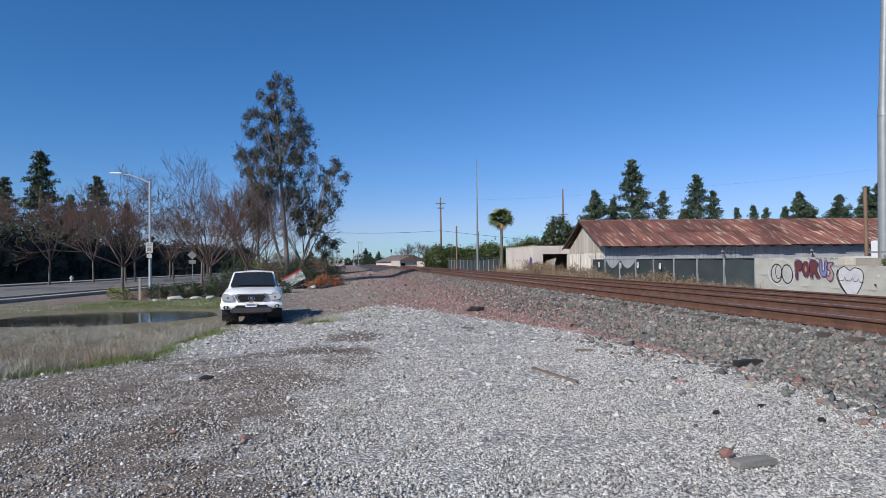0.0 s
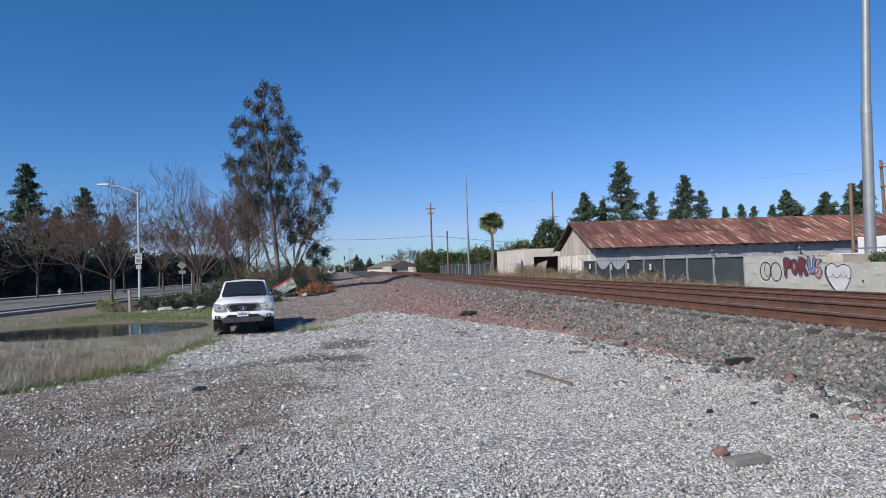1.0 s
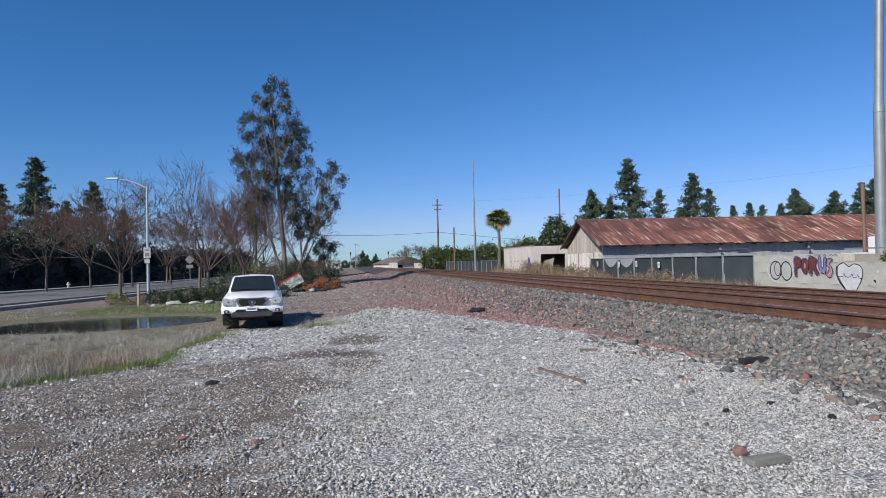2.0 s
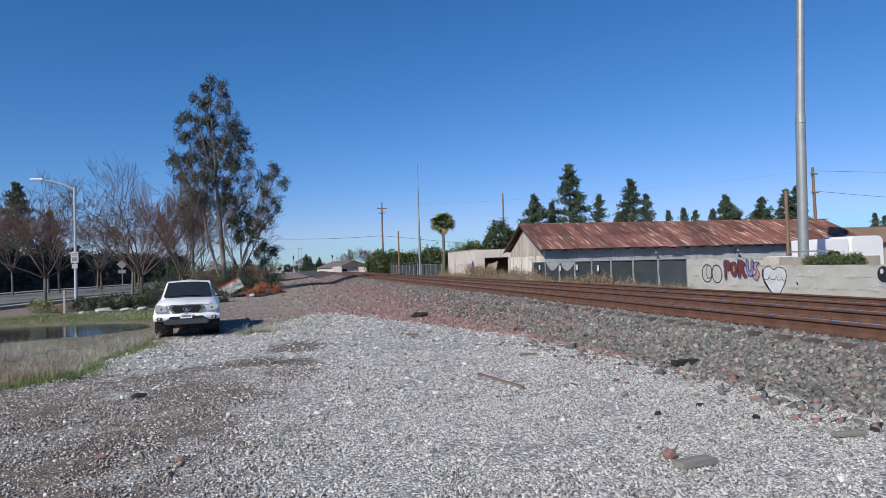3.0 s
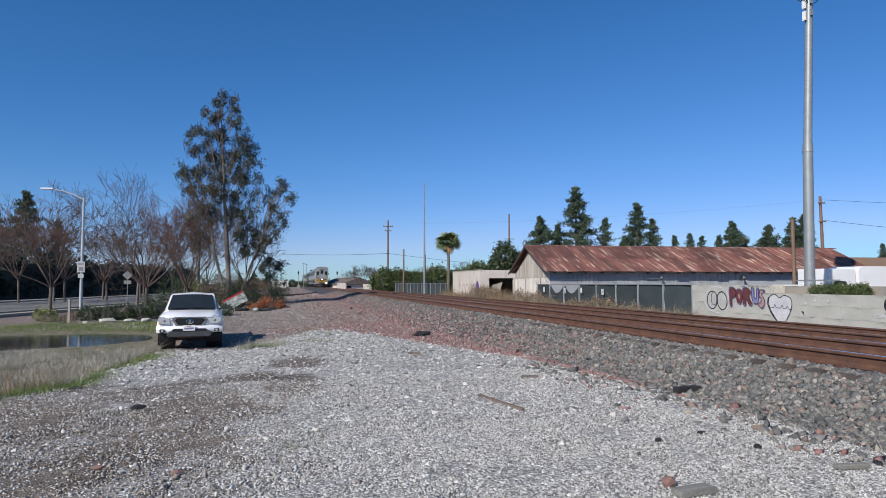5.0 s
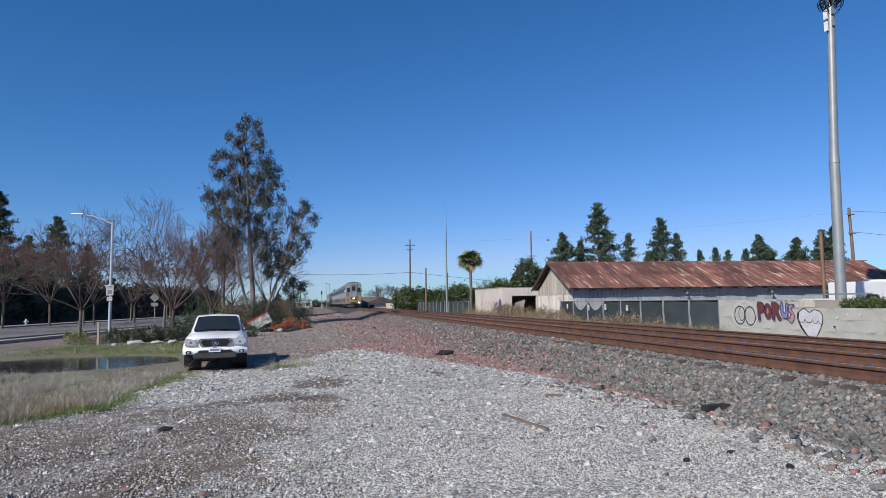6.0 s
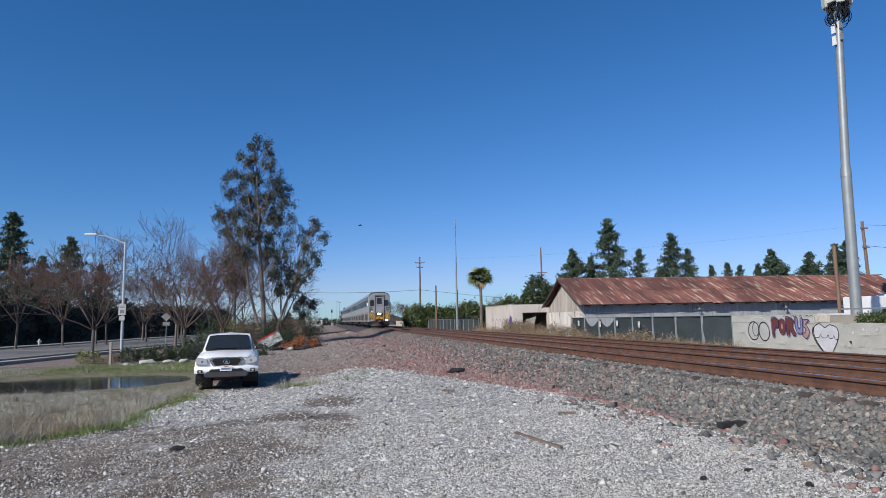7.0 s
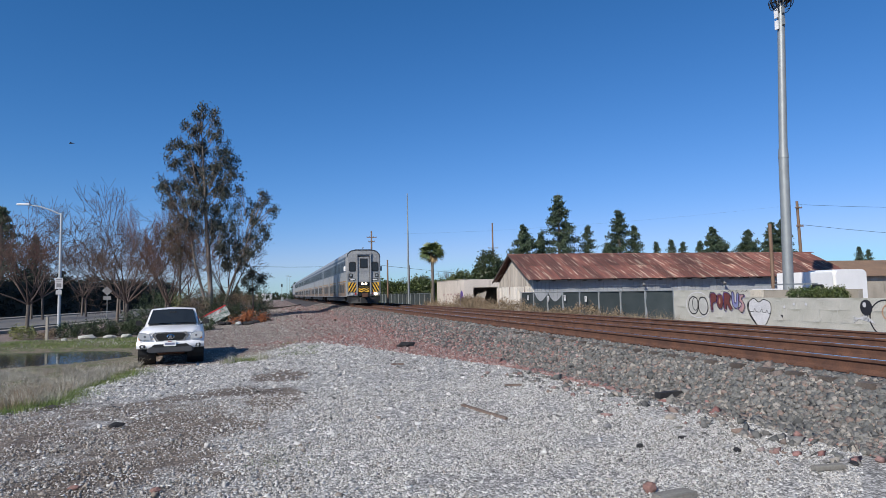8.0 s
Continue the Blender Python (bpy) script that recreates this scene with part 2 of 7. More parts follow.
def quick(name, verts, faces_per, material, parent=None, label="", smooth=False):
    """One mesh from numpy arrays: verts (n, 3), faces (m, k), all of one size."""
    me = bpy.data.meshes.new(name)
    nv, (nf, k) = len(verts), faces_per.shape
    me.vertices.add(nv)
    me.vertices.foreach_set("co", np.asarray(verts, np.float32).ravel())
    me.loops.add(nf * k)
    me.loops.foreach_set("vertex_index", faces_per.astype(np.int32).ravel())
    me.polygons.add(nf)
    me.polygons.foreach_set("loop_start", np.arange(0, nf * k, k, dtype=np.int32))
    me.materials.append(material)
    if smooth:
        me.polygons.foreach_set("use_smooth", [True] * nf)
    me.update(calc_edges=True)
    ob = new(name, me)
    ob.parent = parent
    return tagged(ob, label)


def smooth_step(v):
    v = np.clip(v, 0, 1)
    return v * v * (3 - 2 * v)


def ground_z(x, y):
    """The lie of the land: a gravel pad that falls off to the puddle, and the low ground beyond the tracks."""
    x, y = np.asarray(x, float), np.asarray(y, float)
    z = -0.40 * smooth_step((y - 8) / 11) * smooth_step((3.2 - x) / 5.5)
    z = z - 0.16 * smooth_step((-3.4 - x) / 2.0) * smooth_step((y - 9) / 6)
    pond = smooth_step(1.25 - np.hypot((x + 10.0) / 5.4, (y - 28.2) / 4.4))
    z = z - 0.22 * pond
    z = z + 0.10 * smooth_step((y - 30) / 5) * smooth_step((-2 - x) / 5)
    z = z - 0.25 * smooth_step((x - 14) / 5) * smooth_step((y - 26) / 12)
    z = z + 0.12 * smooth_step((y - 40) / 60) * smooth_step((x + 16) / 8) * smooth_step((3 - x) / 6)
    return z


# ---- ground ----
DIRT = [(-3.6, 8.2, 1.0, 1.3), (-3.3, 6.2, 0.75, 1.2), (-2.9, 9.6, 0.6, 0.8), (-1.15, 8.9, 0.5, 0.75), (-0.4, 8.5, 0.4, 0.4), (0.1, 10.9, 0.4, 1.3), (-0.6, 12.3, 0.45, 0.9), (-1.2, 5.2, 0.25, 0.25), (0.2, 14.6, 0.6, 1.2), (-0.9, 6.9, 0.25, 0.3)]


def dirt_amount(x, y):
    d = np.zeros_like(x)
    for cx, cy, rx, ry in DIRT:
        d = np.maximum(d, smooth_step((2.0 - np.hypot((x - cx) / rx, (y - cy) / ry)) / 1.5))
    ragged = 0.5 + 0.25 * (np.sin(3.1 * x + 1.7 * np.sin(1.3 * y)) + np.sin(2.3 * y + 2.1 * np.sin(1.9 * x)))
    d = np.clip(d * (0.55 + 0.6 * ragged), 0, 1)
    return np.maximum(d, (0.42 + 0.30 * ragged) * smooth_step((0.9 - x) / 1.8) * smooth_step((15.5 - y) / 4.5))


def apron_x(y):
    """The ragged line at which the pale gravel gives way to reddish stones and dirt."""
    return np.interp(y, [5, 8, 9.5, 12.4, 14.5, 17.6, 23, 25.0, 26.2, 27], [5.9, 5.85, 5.5, 5.25, 4.66, 3.76, 2.41, 1.2, -1.0, -9])


def lane_amount(x, y):
    """The reddish-brown dirt lane beyond the gravel."""
    behind = 20.4 + 1.5 * np.maximum(0, x + 1.6)
    return np.maximum(smooth_step((x - apron_x(y)) / 0.7 + 0.5), 0.95 * smooth_step((y - behind) / 1.2 + 0.5))


def grass_amount(x, y):
    """Grass by the puddle, on its far bank, and a little beside the truck."""
    edge = -3.7 - 0.25 * np.sin(y * 0.9) - 0.35 * np.clip(12 - y, 0, 6)
    g = smooth_step((edge - x) / 0.8 + 0.3) * smooth_step((y - 7.5) / 2.5)
    return g * (1 - smooth_step((y - 37.3) / 0.6))


xs = np.unique(np.concatenate([np.arange(-16, 18, 0.3), np.arange(-60, -16, 2.0), np.arange(18, 70, 2.0), [-3000, -1500, -700, -350, -200, -120, -85, 85, 120, 200, 350, 700, 1500, 3000]]))
ys = np.unique(np.concatenate([np.arange(-6, 45, 0.3), np.arange(45, 130, 2.0), [-3000, -1000, -300, -100, -40, -20, -12, 150, 180, 220, 280, 400, 700, 1200, 2000, 3500]]))
GX, GY = np.meshgrid(xs, ys)
rng = np.random.default_rng(3)
near = (np.abs(GX) < 15) & (GY < 45) & (GY > -6)
GZ = ground_z(GX, GY) + near * rng.normal(0, 0.008, GX.shape)
n, k = len(xs), len(ys)
idx = np.arange(n * k).reshape(k, n)
quads = np.stack([idx[:-1, :-1], idx[:-1, 1:], idx[1:, 1:], idx[1:, :-1]], -1).reshape(-1, 4)


def ground_mat():
    m = bpy.data.materials.new("gravel_ground")
    m.use_nodes = True
    nt = m.node_tree
    p = nt.nodes["Principled BSDF"]
    zone = nt.nodes.new("ShaderNodeSeparateColor")
    at = nt.nodes.new("ShaderNodeAttribute")
    at.attribute_name = "zone"
    nt.links.new(at.outputs["Color"], zone.inputs[0])
    coord = nt.nodes.new("ShaderNodeTexCoord").outputs["Object"]
    vor = nt.nodes.new("ShaderNodeTexVoronoi")
    vor.inputs["Scale"].default_value = 42
    nt.links.new(coord, vor.inputs["Vector"])
    big = noise_out(nt, coord, 0.7, 6)
    fine = noise_out(nt, coord, 35, 4)
    vor2 = nt.nodes.new("ShaderNodeTexVoronoi")
    vor2.inputs["Scale"].default_value = 15
    nt.links.new(coord, vor2.inputs["Vector"])
    lumps = nt.nodes.new("ShaderNodeSeparateColor")
    nt.links.new(vor2.outputs["Color"], lumps.inputs[0])
    sep = nt.nodes.new("ShaderNodeSeparateColor")
    nt.links.new(vor.outputs["Color"], sep.inputs[0])
    stones = ramp_mix(nt, sep.outputs[0], (0.19, 0.186, 0.175), (0.62, 0.605, 0.57), 0.1, 0.9)
    dirt = ramp_mix(nt, big, (0.135, 0.108, 0.086), (0.215, 0.178, 0.145))
    lane = mixed(nt, "MIX", ramp_mix(nt, sep.outputs[1], (0, 0, 0), (1, 1, 1), 0.78, 0.84), ramp_mix(nt, big, (0.17, 0.115, 0.095), (0.25, 0.185, 0.155)), (0.36, 0.33, 0.31))
    grass = ramp_mix(nt, noise_out(nt, coord, 2.2, 5), (0.21, 0.175, 0.125), (0.13, 0.15, 0.06), 0.46, 0.62)
    def soft(sock):
        add = nt.nodes.new("ShaderNodeMath")
        add.operation = "MULTIPLY_ADD"
        nt.links.new(noise_out(nt, coord, 3.0, 5), add.inputs[0])
        add.inputs[1].default_value = 0.7
        nt.links.new(sock, add.inputs[2])
        return ramp_mix(nt, add.outputs[0], (0, 0, 0), (1, 1, 1), 0.75, 0.95)
    col = mixed(nt, "MIX", soft(zone.outputs[0]), stones, dirt)
    col = mixed(nt, "MIX", soft(zone.outputs[2]), col, lane)
    col = mixed(nt, "MIX", soft(zone.outputs[1]), col, grass)
    col = mixed(nt, "MULTIPLY", 0.6, col, ramp_mix(nt, fine, (0.6, 0.6, 0.6), (1.25, 1.25, 1.25), 0.3, 0.7))
    col = mixed(nt, "MULTIPLY", 0.8, col, ramp_mix(nt, lumps.outputs[0], (0.62, 0.61, 0.60), (1.32, 1.31, 1.29), 0.05, 0.95))
    # shade in the crevices between stones, multiplied into the colour
    gap_shade = ramp_mix(nt, vor.outputs["Distance"], (1.1, 1.1, 1.1), (0.35, 0.34, 0.33), 0.35, 0.75)
    col = mixed(nt, "MULTIPLY", 0.55, col, gap_shade)
    nt.links.new(col, p.inputs["Base Color"])
    p.inputs["Roughness"].default_value = 0.95
    b = nt.nodes.new("ShaderNodeBump")
    b.inputs["Strength"].default_value, b.inputs["Distance"].default_value = 0.8, 0.015
    b.invert = True
    nt.links.new(mixed(nt, "ADD", 0.5, vor.outputs["Distance"], fine), b.inputs["Height"])
    nt.links.new(b.outputs[0], p.inputs["Normal"])
    return m


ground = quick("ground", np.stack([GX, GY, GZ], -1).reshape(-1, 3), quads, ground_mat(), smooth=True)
tagged(ground, "grey gravel lot with bare brown dirt patches and lane", "ground", kind="structure")
zone = np.stack([dirt_amount(GX, GY), grass_amount(GX, GY), lane_amount(GX, GY), np.ones_like(GX)], -1).reshape(-1, 4).astype(np.float32)
layer = ground.data.color_attributes.new("zone", "FLOAT_COLOR", "POINT")
layer.data.foreach_set("color", zone.ravel())


def water_mat():
    m = bpy.data.materials.new("puddle_water")
    m.use_nodes = True
    nt = m.node_tree
    p = nt.nodes["Principled BSDF"]
    p.inputs["Base Color"].default_value = (0.022, 0.021, 0.018, 1)
    p.inputs["Roughness"].default_value = 0.06
    p.inputs["IOR"].default_value = 1.33
    b = nt.nodes.new("ShaderNodeBump")
    b.inputs["Strength"].default_value, b.inputs["Distance"].default_value = 0.10, 0.03
    nt.links.new(noise_out(nt, nt.nodes.new("ShaderNodeTexCoord").outputs["Object"], 5, 4, (0.6, 2, 1)), b.inputs["Height"])
    nt.links.new(b.outputs[0], p.inputs["Normal"])
    return m


ring = [(-10.0 + 7.4 * math.cos(u), 28.2 + 5.8 * math.sin(u), -0.645) for u in np.linspace(0, 2 * math.pi, 48, endpoint=False)]
water = part("puddle", Shape().add(ring, [tuple(range(48))]), water_mat())
tagged(water, "still brown rain puddle reflecting the sky", "puddle", kind="structure")

# ---- street beyond the puddle ----
STREET = pose(-28.3, 74.0, -0.36, 0, 0, -10.5)   # on the far kerb, y along the street
def strip(name, x0, x1, z0, z1, material, label, category, y0=-120, y1=70):
    ob = part(name, Shape().box(x0, x1, y0, y1, z0, z1), material, at=STREET)
    return tagged(ob, label, category, kind="structure")
strip("road", 0.15, 15.0, -0.3, 0.06, M["asphalt"], "grey asphalt street", "road")
strip("kerb", -0.15, 0.15, -0.3, 0.20, M["kerb"], "pale concrete kerb along the street", "kerb")
strip("pavement", -2.4, -0.154, -0.3, 0.19, M["kerb"], "pale concrete pavement along the street", "pavement")
strip("kerb", 15.0, 15.3, -0.3, 0.20, M["kerb"], "pale concrete kerb along the street", "kerb")
strip("pavement", 15.304, 16.3, -0.3, 0.10, M["concrete_old"], "dusty concrete pavement along the street", "pavement", -120, 12)

# ---- railway ----
TRACKS = [(7.85, 0.743), (12.15, 0.61)]      # centre line and height of the rail tops
BED = [(5.55, -0.06), (5.9, 0.10), (6.45, 0.42), (6.75, 0.525), (9.2, 0.53), (10.6, 0.40), (11.0, 0.40), (13.5, 0.39), (14.5, 0.05), (15.2, -0.1)]
def bed_z(x):
    return np.interp(x, [p[0] for p in BED], [p[1] for p in BED])
def foot_x(y):
    """Where the ballast slope meets the lot."""
    return np.interp(y, [0, 8, 12.4, 17.6, 23, 26, 40], [5.75, 5.75, 5.35, 4.9, 4.4, 4.2, 4.3])
yy = np.concatenate([np.arange(-30, 60, 1.0), np.arange(60, 420, 10.0)])
rows = []
for y in yy:
    f = float(foot_x(y))
    rows.append([(f + (x - 5.55) * (6.75 - f) / 1.2 if x < 6.75 else x, y, z) for x, z in BED])
bed = part("ballast_bed", Shape().loft(rows, caps=False, closed=False), mat("ballast_bed", (0.045, 0.043, 0.043), (0.07, 0.058, 0.055), scale=0.4, fine=22, bump=0.8, dist=0.03), smooth=True)
tagged(bed, "raised bed of crushed grey and reddish railway ballast", "ballast", kind="structure")
RAIL = [(-0.076, 0), (0.076, 0), (0.076, 0.012), (0.02, 0.032), (0.009, 0.06), (0.009, 0.135), (0.035, 0.15), (0.037, 0.175), (0.03, 0.1865), (-0.03, 0.1865), (-0.037, 0.175), (-0.035, 0.15), (-0.009, 0.135), (-0.009, 0.06), (-0.02, 0.032), (-0.076, 0.012)]
rail_mesh = mesh_of("rail", Shape().extrude(RAIL, -30, 600), M["rust"])
head_mesh = mesh_of("rail_head", Shape().box(-0.026, 0.030, -30, 600, 0.1867, 0.1885), M["rail_head"])
tie_mesh = mesh_of("tie", Shape().box(-1.3, 1.3, -0.115, 0.115, -0.17, 0), M["tie"], bevel=0.012)
plate_mesh = mesh_of("tie_plate", Shape().box(-0.2, 0.2, -0.09, 0.09, 0, 0.014).box(0.10, 0.14, -0.06, -0.035, 0.014, 0.05).box(-0.14, -0.10, 0.035, 0.06, 0.014, 0.05).box(-0.14, -0.10, -0.06, -0.035, 0.014, 0.05).box(0.10, 0.14, 0.035, 0.06, 0.014, 0.05), M["rust"])
for cx, top in TRACKS:
    track = thing("railway_track", pose(cx, 0, top - 0.1885), "rusty steel railway track on dark timber ties", "railway track", "railway tracks")
    for s in (-1, 1):
        r = new("rail", rail_mesh)
        r.parent, r.matrix_basis = track, pose(s * 0.752, 0, 0)
        h = new("rail_head", head_mesh)
        h.parent = r
        tagged(h, "bright polished running surface")
    for i in range(130):
        t = new("tie", tie_mesh)
        t.parent, t.matrix_basis = track, pose(random.uniform(-0.03, 0.03), 3 + i * 0.52 + random.uniform(-0.03, 0.03), -0.016, 0, 0, random.uniform(-1, 1))
        for s in (-1, 1):
            pl = new("tie_plate", plate_mesh)
            pl.parent, pl.matrix_basis = t, pose(s * 0.752, 0, 0.001)


# ---- plants ----
def tubes(segs, sides=4):
    """Open tapered tubes from an array of (start, end, radius, radius)."""
    s = np.array([[*a, *b, r, q] for a, b, r, q in segs], float)
    a, b, r, q = s[:, :3], s[:, 3:6], s[:, 6], s[:, 7]
    d = b - a
    d /= np.linalg.norm(d, axis=1, keepdims=True) + 1e-9
    ref = np.where(np.abs(d[:, 2:3]) > 0.9, [[1.0, 0, 0]], [[0, 0, 1.0]])
    u = np.cross(d, ref)
    u /= np.linalg.norm(u, axis=1, keepdims=True)
    w = np.cross(d, u)
    ang = np.arange(sides) * 2 * np.pi / sides
    ringv = u[:, None] * np.cos(ang)[None, :, None] + w[:, None] * np.sin(ang)[None, :, None]
    v = np.concatenate([a[:, None] + ringv * r[:, None, None], b[:, None] + ringv * q[:, None, None]], 1)
    m = len(s)
    base = (np.arange(m) * 2 * sides)[:, None, None]
    j = np.arange(sides)
    f = np.stack([j, (j + 1) % sides, (j + 1) % sides + sides, j + sides], -1)[None] + base
    return v.reshape(-1, 3), f.reshape(-1, 4)


def leaf_quads(rng, centres, length, width, droop=0.5):
    """Small folded leaves, one quad each, turned at random."""
    n = len(centres)
    d = rng.normal(size=(n, 3))
    d[:, 2] -= droop
    d /= np.linalg.norm(d, axis=1, keepdims=True)
    s = np.cross(d, rng.normal(size=(n, 3)))
    s /= np.linalg.norm(s, axis=1, keepdims=True) + 1e-9
    ln = length * rng.uniform(0.6, 1.3, (n, 1))
    wd = width * rng.uniform(0.6, 1.3, (n, 1))
    c = np.asarray(centres)
    v = np.stack([c, c + d * ln * 0.5 + s * wd * 0.5, c + d * ln, c + d * ln * 0.5 - s * wd * 0.5], 1)
    return v.reshape(-1, 3), np.arange(4 * n).reshape(n, 4)


def grow(rng, segs, p, d, length, r, level, splits, bend, up, ends):
    steps = 3
    q = np.array(p, float)
    d = np.array(d, float)
    for i in range(steps):
        d = d + rng.normal(0, bend, 3) + [0, 0, up]
        d /= np.linalg.norm(d)
        e = q + d * length / steps
        r2 = r * (0.86 if level else 0.75)
        segs.append((tuple(q), tuple(e), r, r2))
        q, r = e, r2
        if level and (i or level < 3) and rng.random() < 0.64:
            side = d + rng.normal(0, 0.5, 3)
            grow(rng, segs, q, side / np.linalg.norm(side), length * rng.uniform(0.45, 0.65), r * 0.55, level - 1, splits, bend, up, ends)
    if level:
        for _ in range(splits):
            side = d + rng.normal(0, 0.42, 3)
            grow(rng, segs, q, side / np.linalg.norm(side), length * rng.uniform(0.6, 0.8), r * 0.65, level - 1, splits, bend, up, ends)
    else:
        ends.append(tuple(q))


def bare_tree(seed, height, trunk, spread, red, label, thick_=2):
    rng = np.random.default_rng(seed)
    t = thing("bare_tree", pose(0, 0, 0), label, "tree", "bare trees by the street")
    base, ends = [], []
    lean = rng.normal(0, 0.04, 2)
    top = (lean[0] * trunk, lean[1] * trunk, trunk)
    base.append(((0, 0, -0.2), tuple(0.5 * v for v in top), 0.048 * height ** 0.5, 0.04 * height ** 0.5))
    base.append((tuple(0.5 * v for v in top), top, 0.04 * height ** 0.5, 0.036 * height ** 0.5))
    segs = []
    for i in range(8):
        a = i * 2.4 + rng.normal(0, 0.3)
        out = spread * rng.uniform(0.35, 1.25)
        d = np.array([math.cos(a) * out, math.sin(a) * out, 1.0])
        grow(rng, segs, top, d / np.linalg.norm(d), height * 0.33, 0.019 * height ** 0.5, 4, thick_, 0.07, 0.07, ends)
    v, f = tubes(base, 8)
    quick("trunk", v, f, M["bark_grey"], t, "grey bark", True)
    fine = [s for s in segs if s[2] < 0.017]
    thick = [s for s in segs if s[2] >= 0.017]
    v, f = tubes(thick, 5)
    quick("limb", v, f, M["twig"], t, smooth=True)
    fine = [(a, b, max(r, 0.011), max(q, 0.008)) for a, b, r, q in fine]
    v, f = tubes(fine, 3)
    tagged(quick("twig", v, f, M["twig_red"] if red else M["twig"], t), kind="stuff")
    return t


def conifer(seed, height, width, label, group="conifers behind the lot"):
    rng = np.random.default_rng(seed)
    t = thing("conifer", pose(0, 0, 0), label, "tree", group)
    segs = [((0, 0, -0.5), (0, 0, height * 0.6), 0.022 * height, 0.012 * height), ((0, 0, height * 0.6), (0, 0, height), 0.012 * height, 0.01)]
    pts = []
    z = height * 0.08
    while z < height * 0.985:
        rel = z / height
        reach = width * 0.66 * (1 - rel) ** 0.85 * (0.55 + 0.45 * min(1, rel * 5)) + 0.1
        for i in range(rng.integers(6, 10)):
            a = rng.uniform(0, 6.283)
            ln = reach * rng.uniform(0.35, 1.4)
            dirv = np.array([math.cos(a), math.sin(a), rng.uniform(-0.25, 0.40)])
            e = np.array([0, 0, z]) + dirv * ln
            segs.append(((0, 0, z), tuple(e), 0.03 + 0.004 * ln, 0.008))
            m = int(20 + 25 * ln)
            u = rng.uniform(0.15, 1, m) ** 0.7
            c = np.array([0, 0, z]) + dirv * (u * ln)[:, None] + rng.normal(0, 0.08 + 0.045 * reach, (m, 3))
            pts.append(c)
        z += height * rng.uniform(0.022, 0.042)
    v, f = tubes(segs, 5)
    quick("trunk", v, f, M["bark_grey"], t, "brown bark")
    v, f = leaf_quads(rng, np.concatenate(pts), 0.036 * width + 0.15, 0.08 + 0.011 * width, 0.1)
    tagged(quick("crown", v, f, M["needle"], t), kind="stuff")
    return t


def leafy(name, seed, blobs, per, size, material, trunk, label, category, kind="", droop=0.6, at=None, group="", bark="bark_grey", shell=0.5, limbs=False):
    """A crown of small leaves in clumps; blobs: centre and radii; trunk: tube segments."""
    rng = np.random.default_rng(seed)
    t = thing(name, at or pose(0, 0, 0), label, category, group, kind)
    pts, twigs = [], []
    for x, y, z, rx, ry, rz in blobs:
        clumps = max(3, int(per[0] * rx * rz))
        d = rng.normal(size=(clumps, 3))
        d /= np.linalg.norm(d, axis=1, keepdims=True)
        c = d * rng.uniform(shell, 1.05, (clumps, 1)) * [rx, ry, rz] + [x, y, z]
        if limbs:
            for e in c:
                k = min(trunk[:9], key=lambda g: np.linalg.norm(np.array(g[1]) - e))
                limb = np.array(k[1]) * 0.55 + np.array(k[0]) * 0.45
                twigs += [(tuple(0.6 * limb + 0.4 * np.array([x, y, z]) - [0, 0, 0.3]), tuple(e), 0.022, 0.008)]
        c = np.repeat(c, per[1], 0) + rng.normal(0, per[2], (clumps * per[1], 3)) * [1, 1, 1.2]
        pts.append(c)
    if trunk:
        v, f = tubes(trunk + twigs, 6)
        quick("trunk", v, f, M[bark], t, smooth=True)
    pts = np.concatenate(pts)
    v, f = leaf_quads(rng, pts, size[0], size[1], droop)
    tagged(quick("crown" if trunk else "foliage", v, f, material, t), kind="stuff")
    return t


# bare street trees: the near ones
T1 = bare_tree(1, 8.0, 1.9, 1.35, False, "leafless street tree with a grey trunk")
T1.matrix_basis = pose(-14.9, 45, -0.5)
T2 = bare_tree(2, 11.0, 1.7, 1.15, False, "large leafless vase-shaped tree with fine twigs")
T2.matrix_basis = pose(-10.6, 52, -0.4)
T3 = bare_tree(3, 8.8, 1.5, 1.05, True, "leafless tree with reddish twigs")
T3.matrix_basis = pose(-8.2, 55, -0.4)
T4 = bare_tree(4, 7.6, 2.2, 0.95, True, "leafless street tree with a pale trunk", 2)
T4.matrix_basis = pose(-26.7, 72, -0.2)
for i, (x, y, src) in enumerate([(-22.8, 73, T4), (-20.6, 80, T1), (-22.6, 86, T4), (-19.6, 92, T1), (-20.6, 99, T4), (-17.5, 104, T4), (-15.4, 110, T1), (-32.5, 62, T4), (-31, 50, T1), (-13.0, 60, T1), (-9.6, 63, T3), (-4.0, 60, T3), (-9.5, 80, T1), (-28.5, 66, T4), (-24.8, 76, T4)]):
    copy_thing(src, pose(x, y, -0.2, 0, 0, 70 * i + 20))

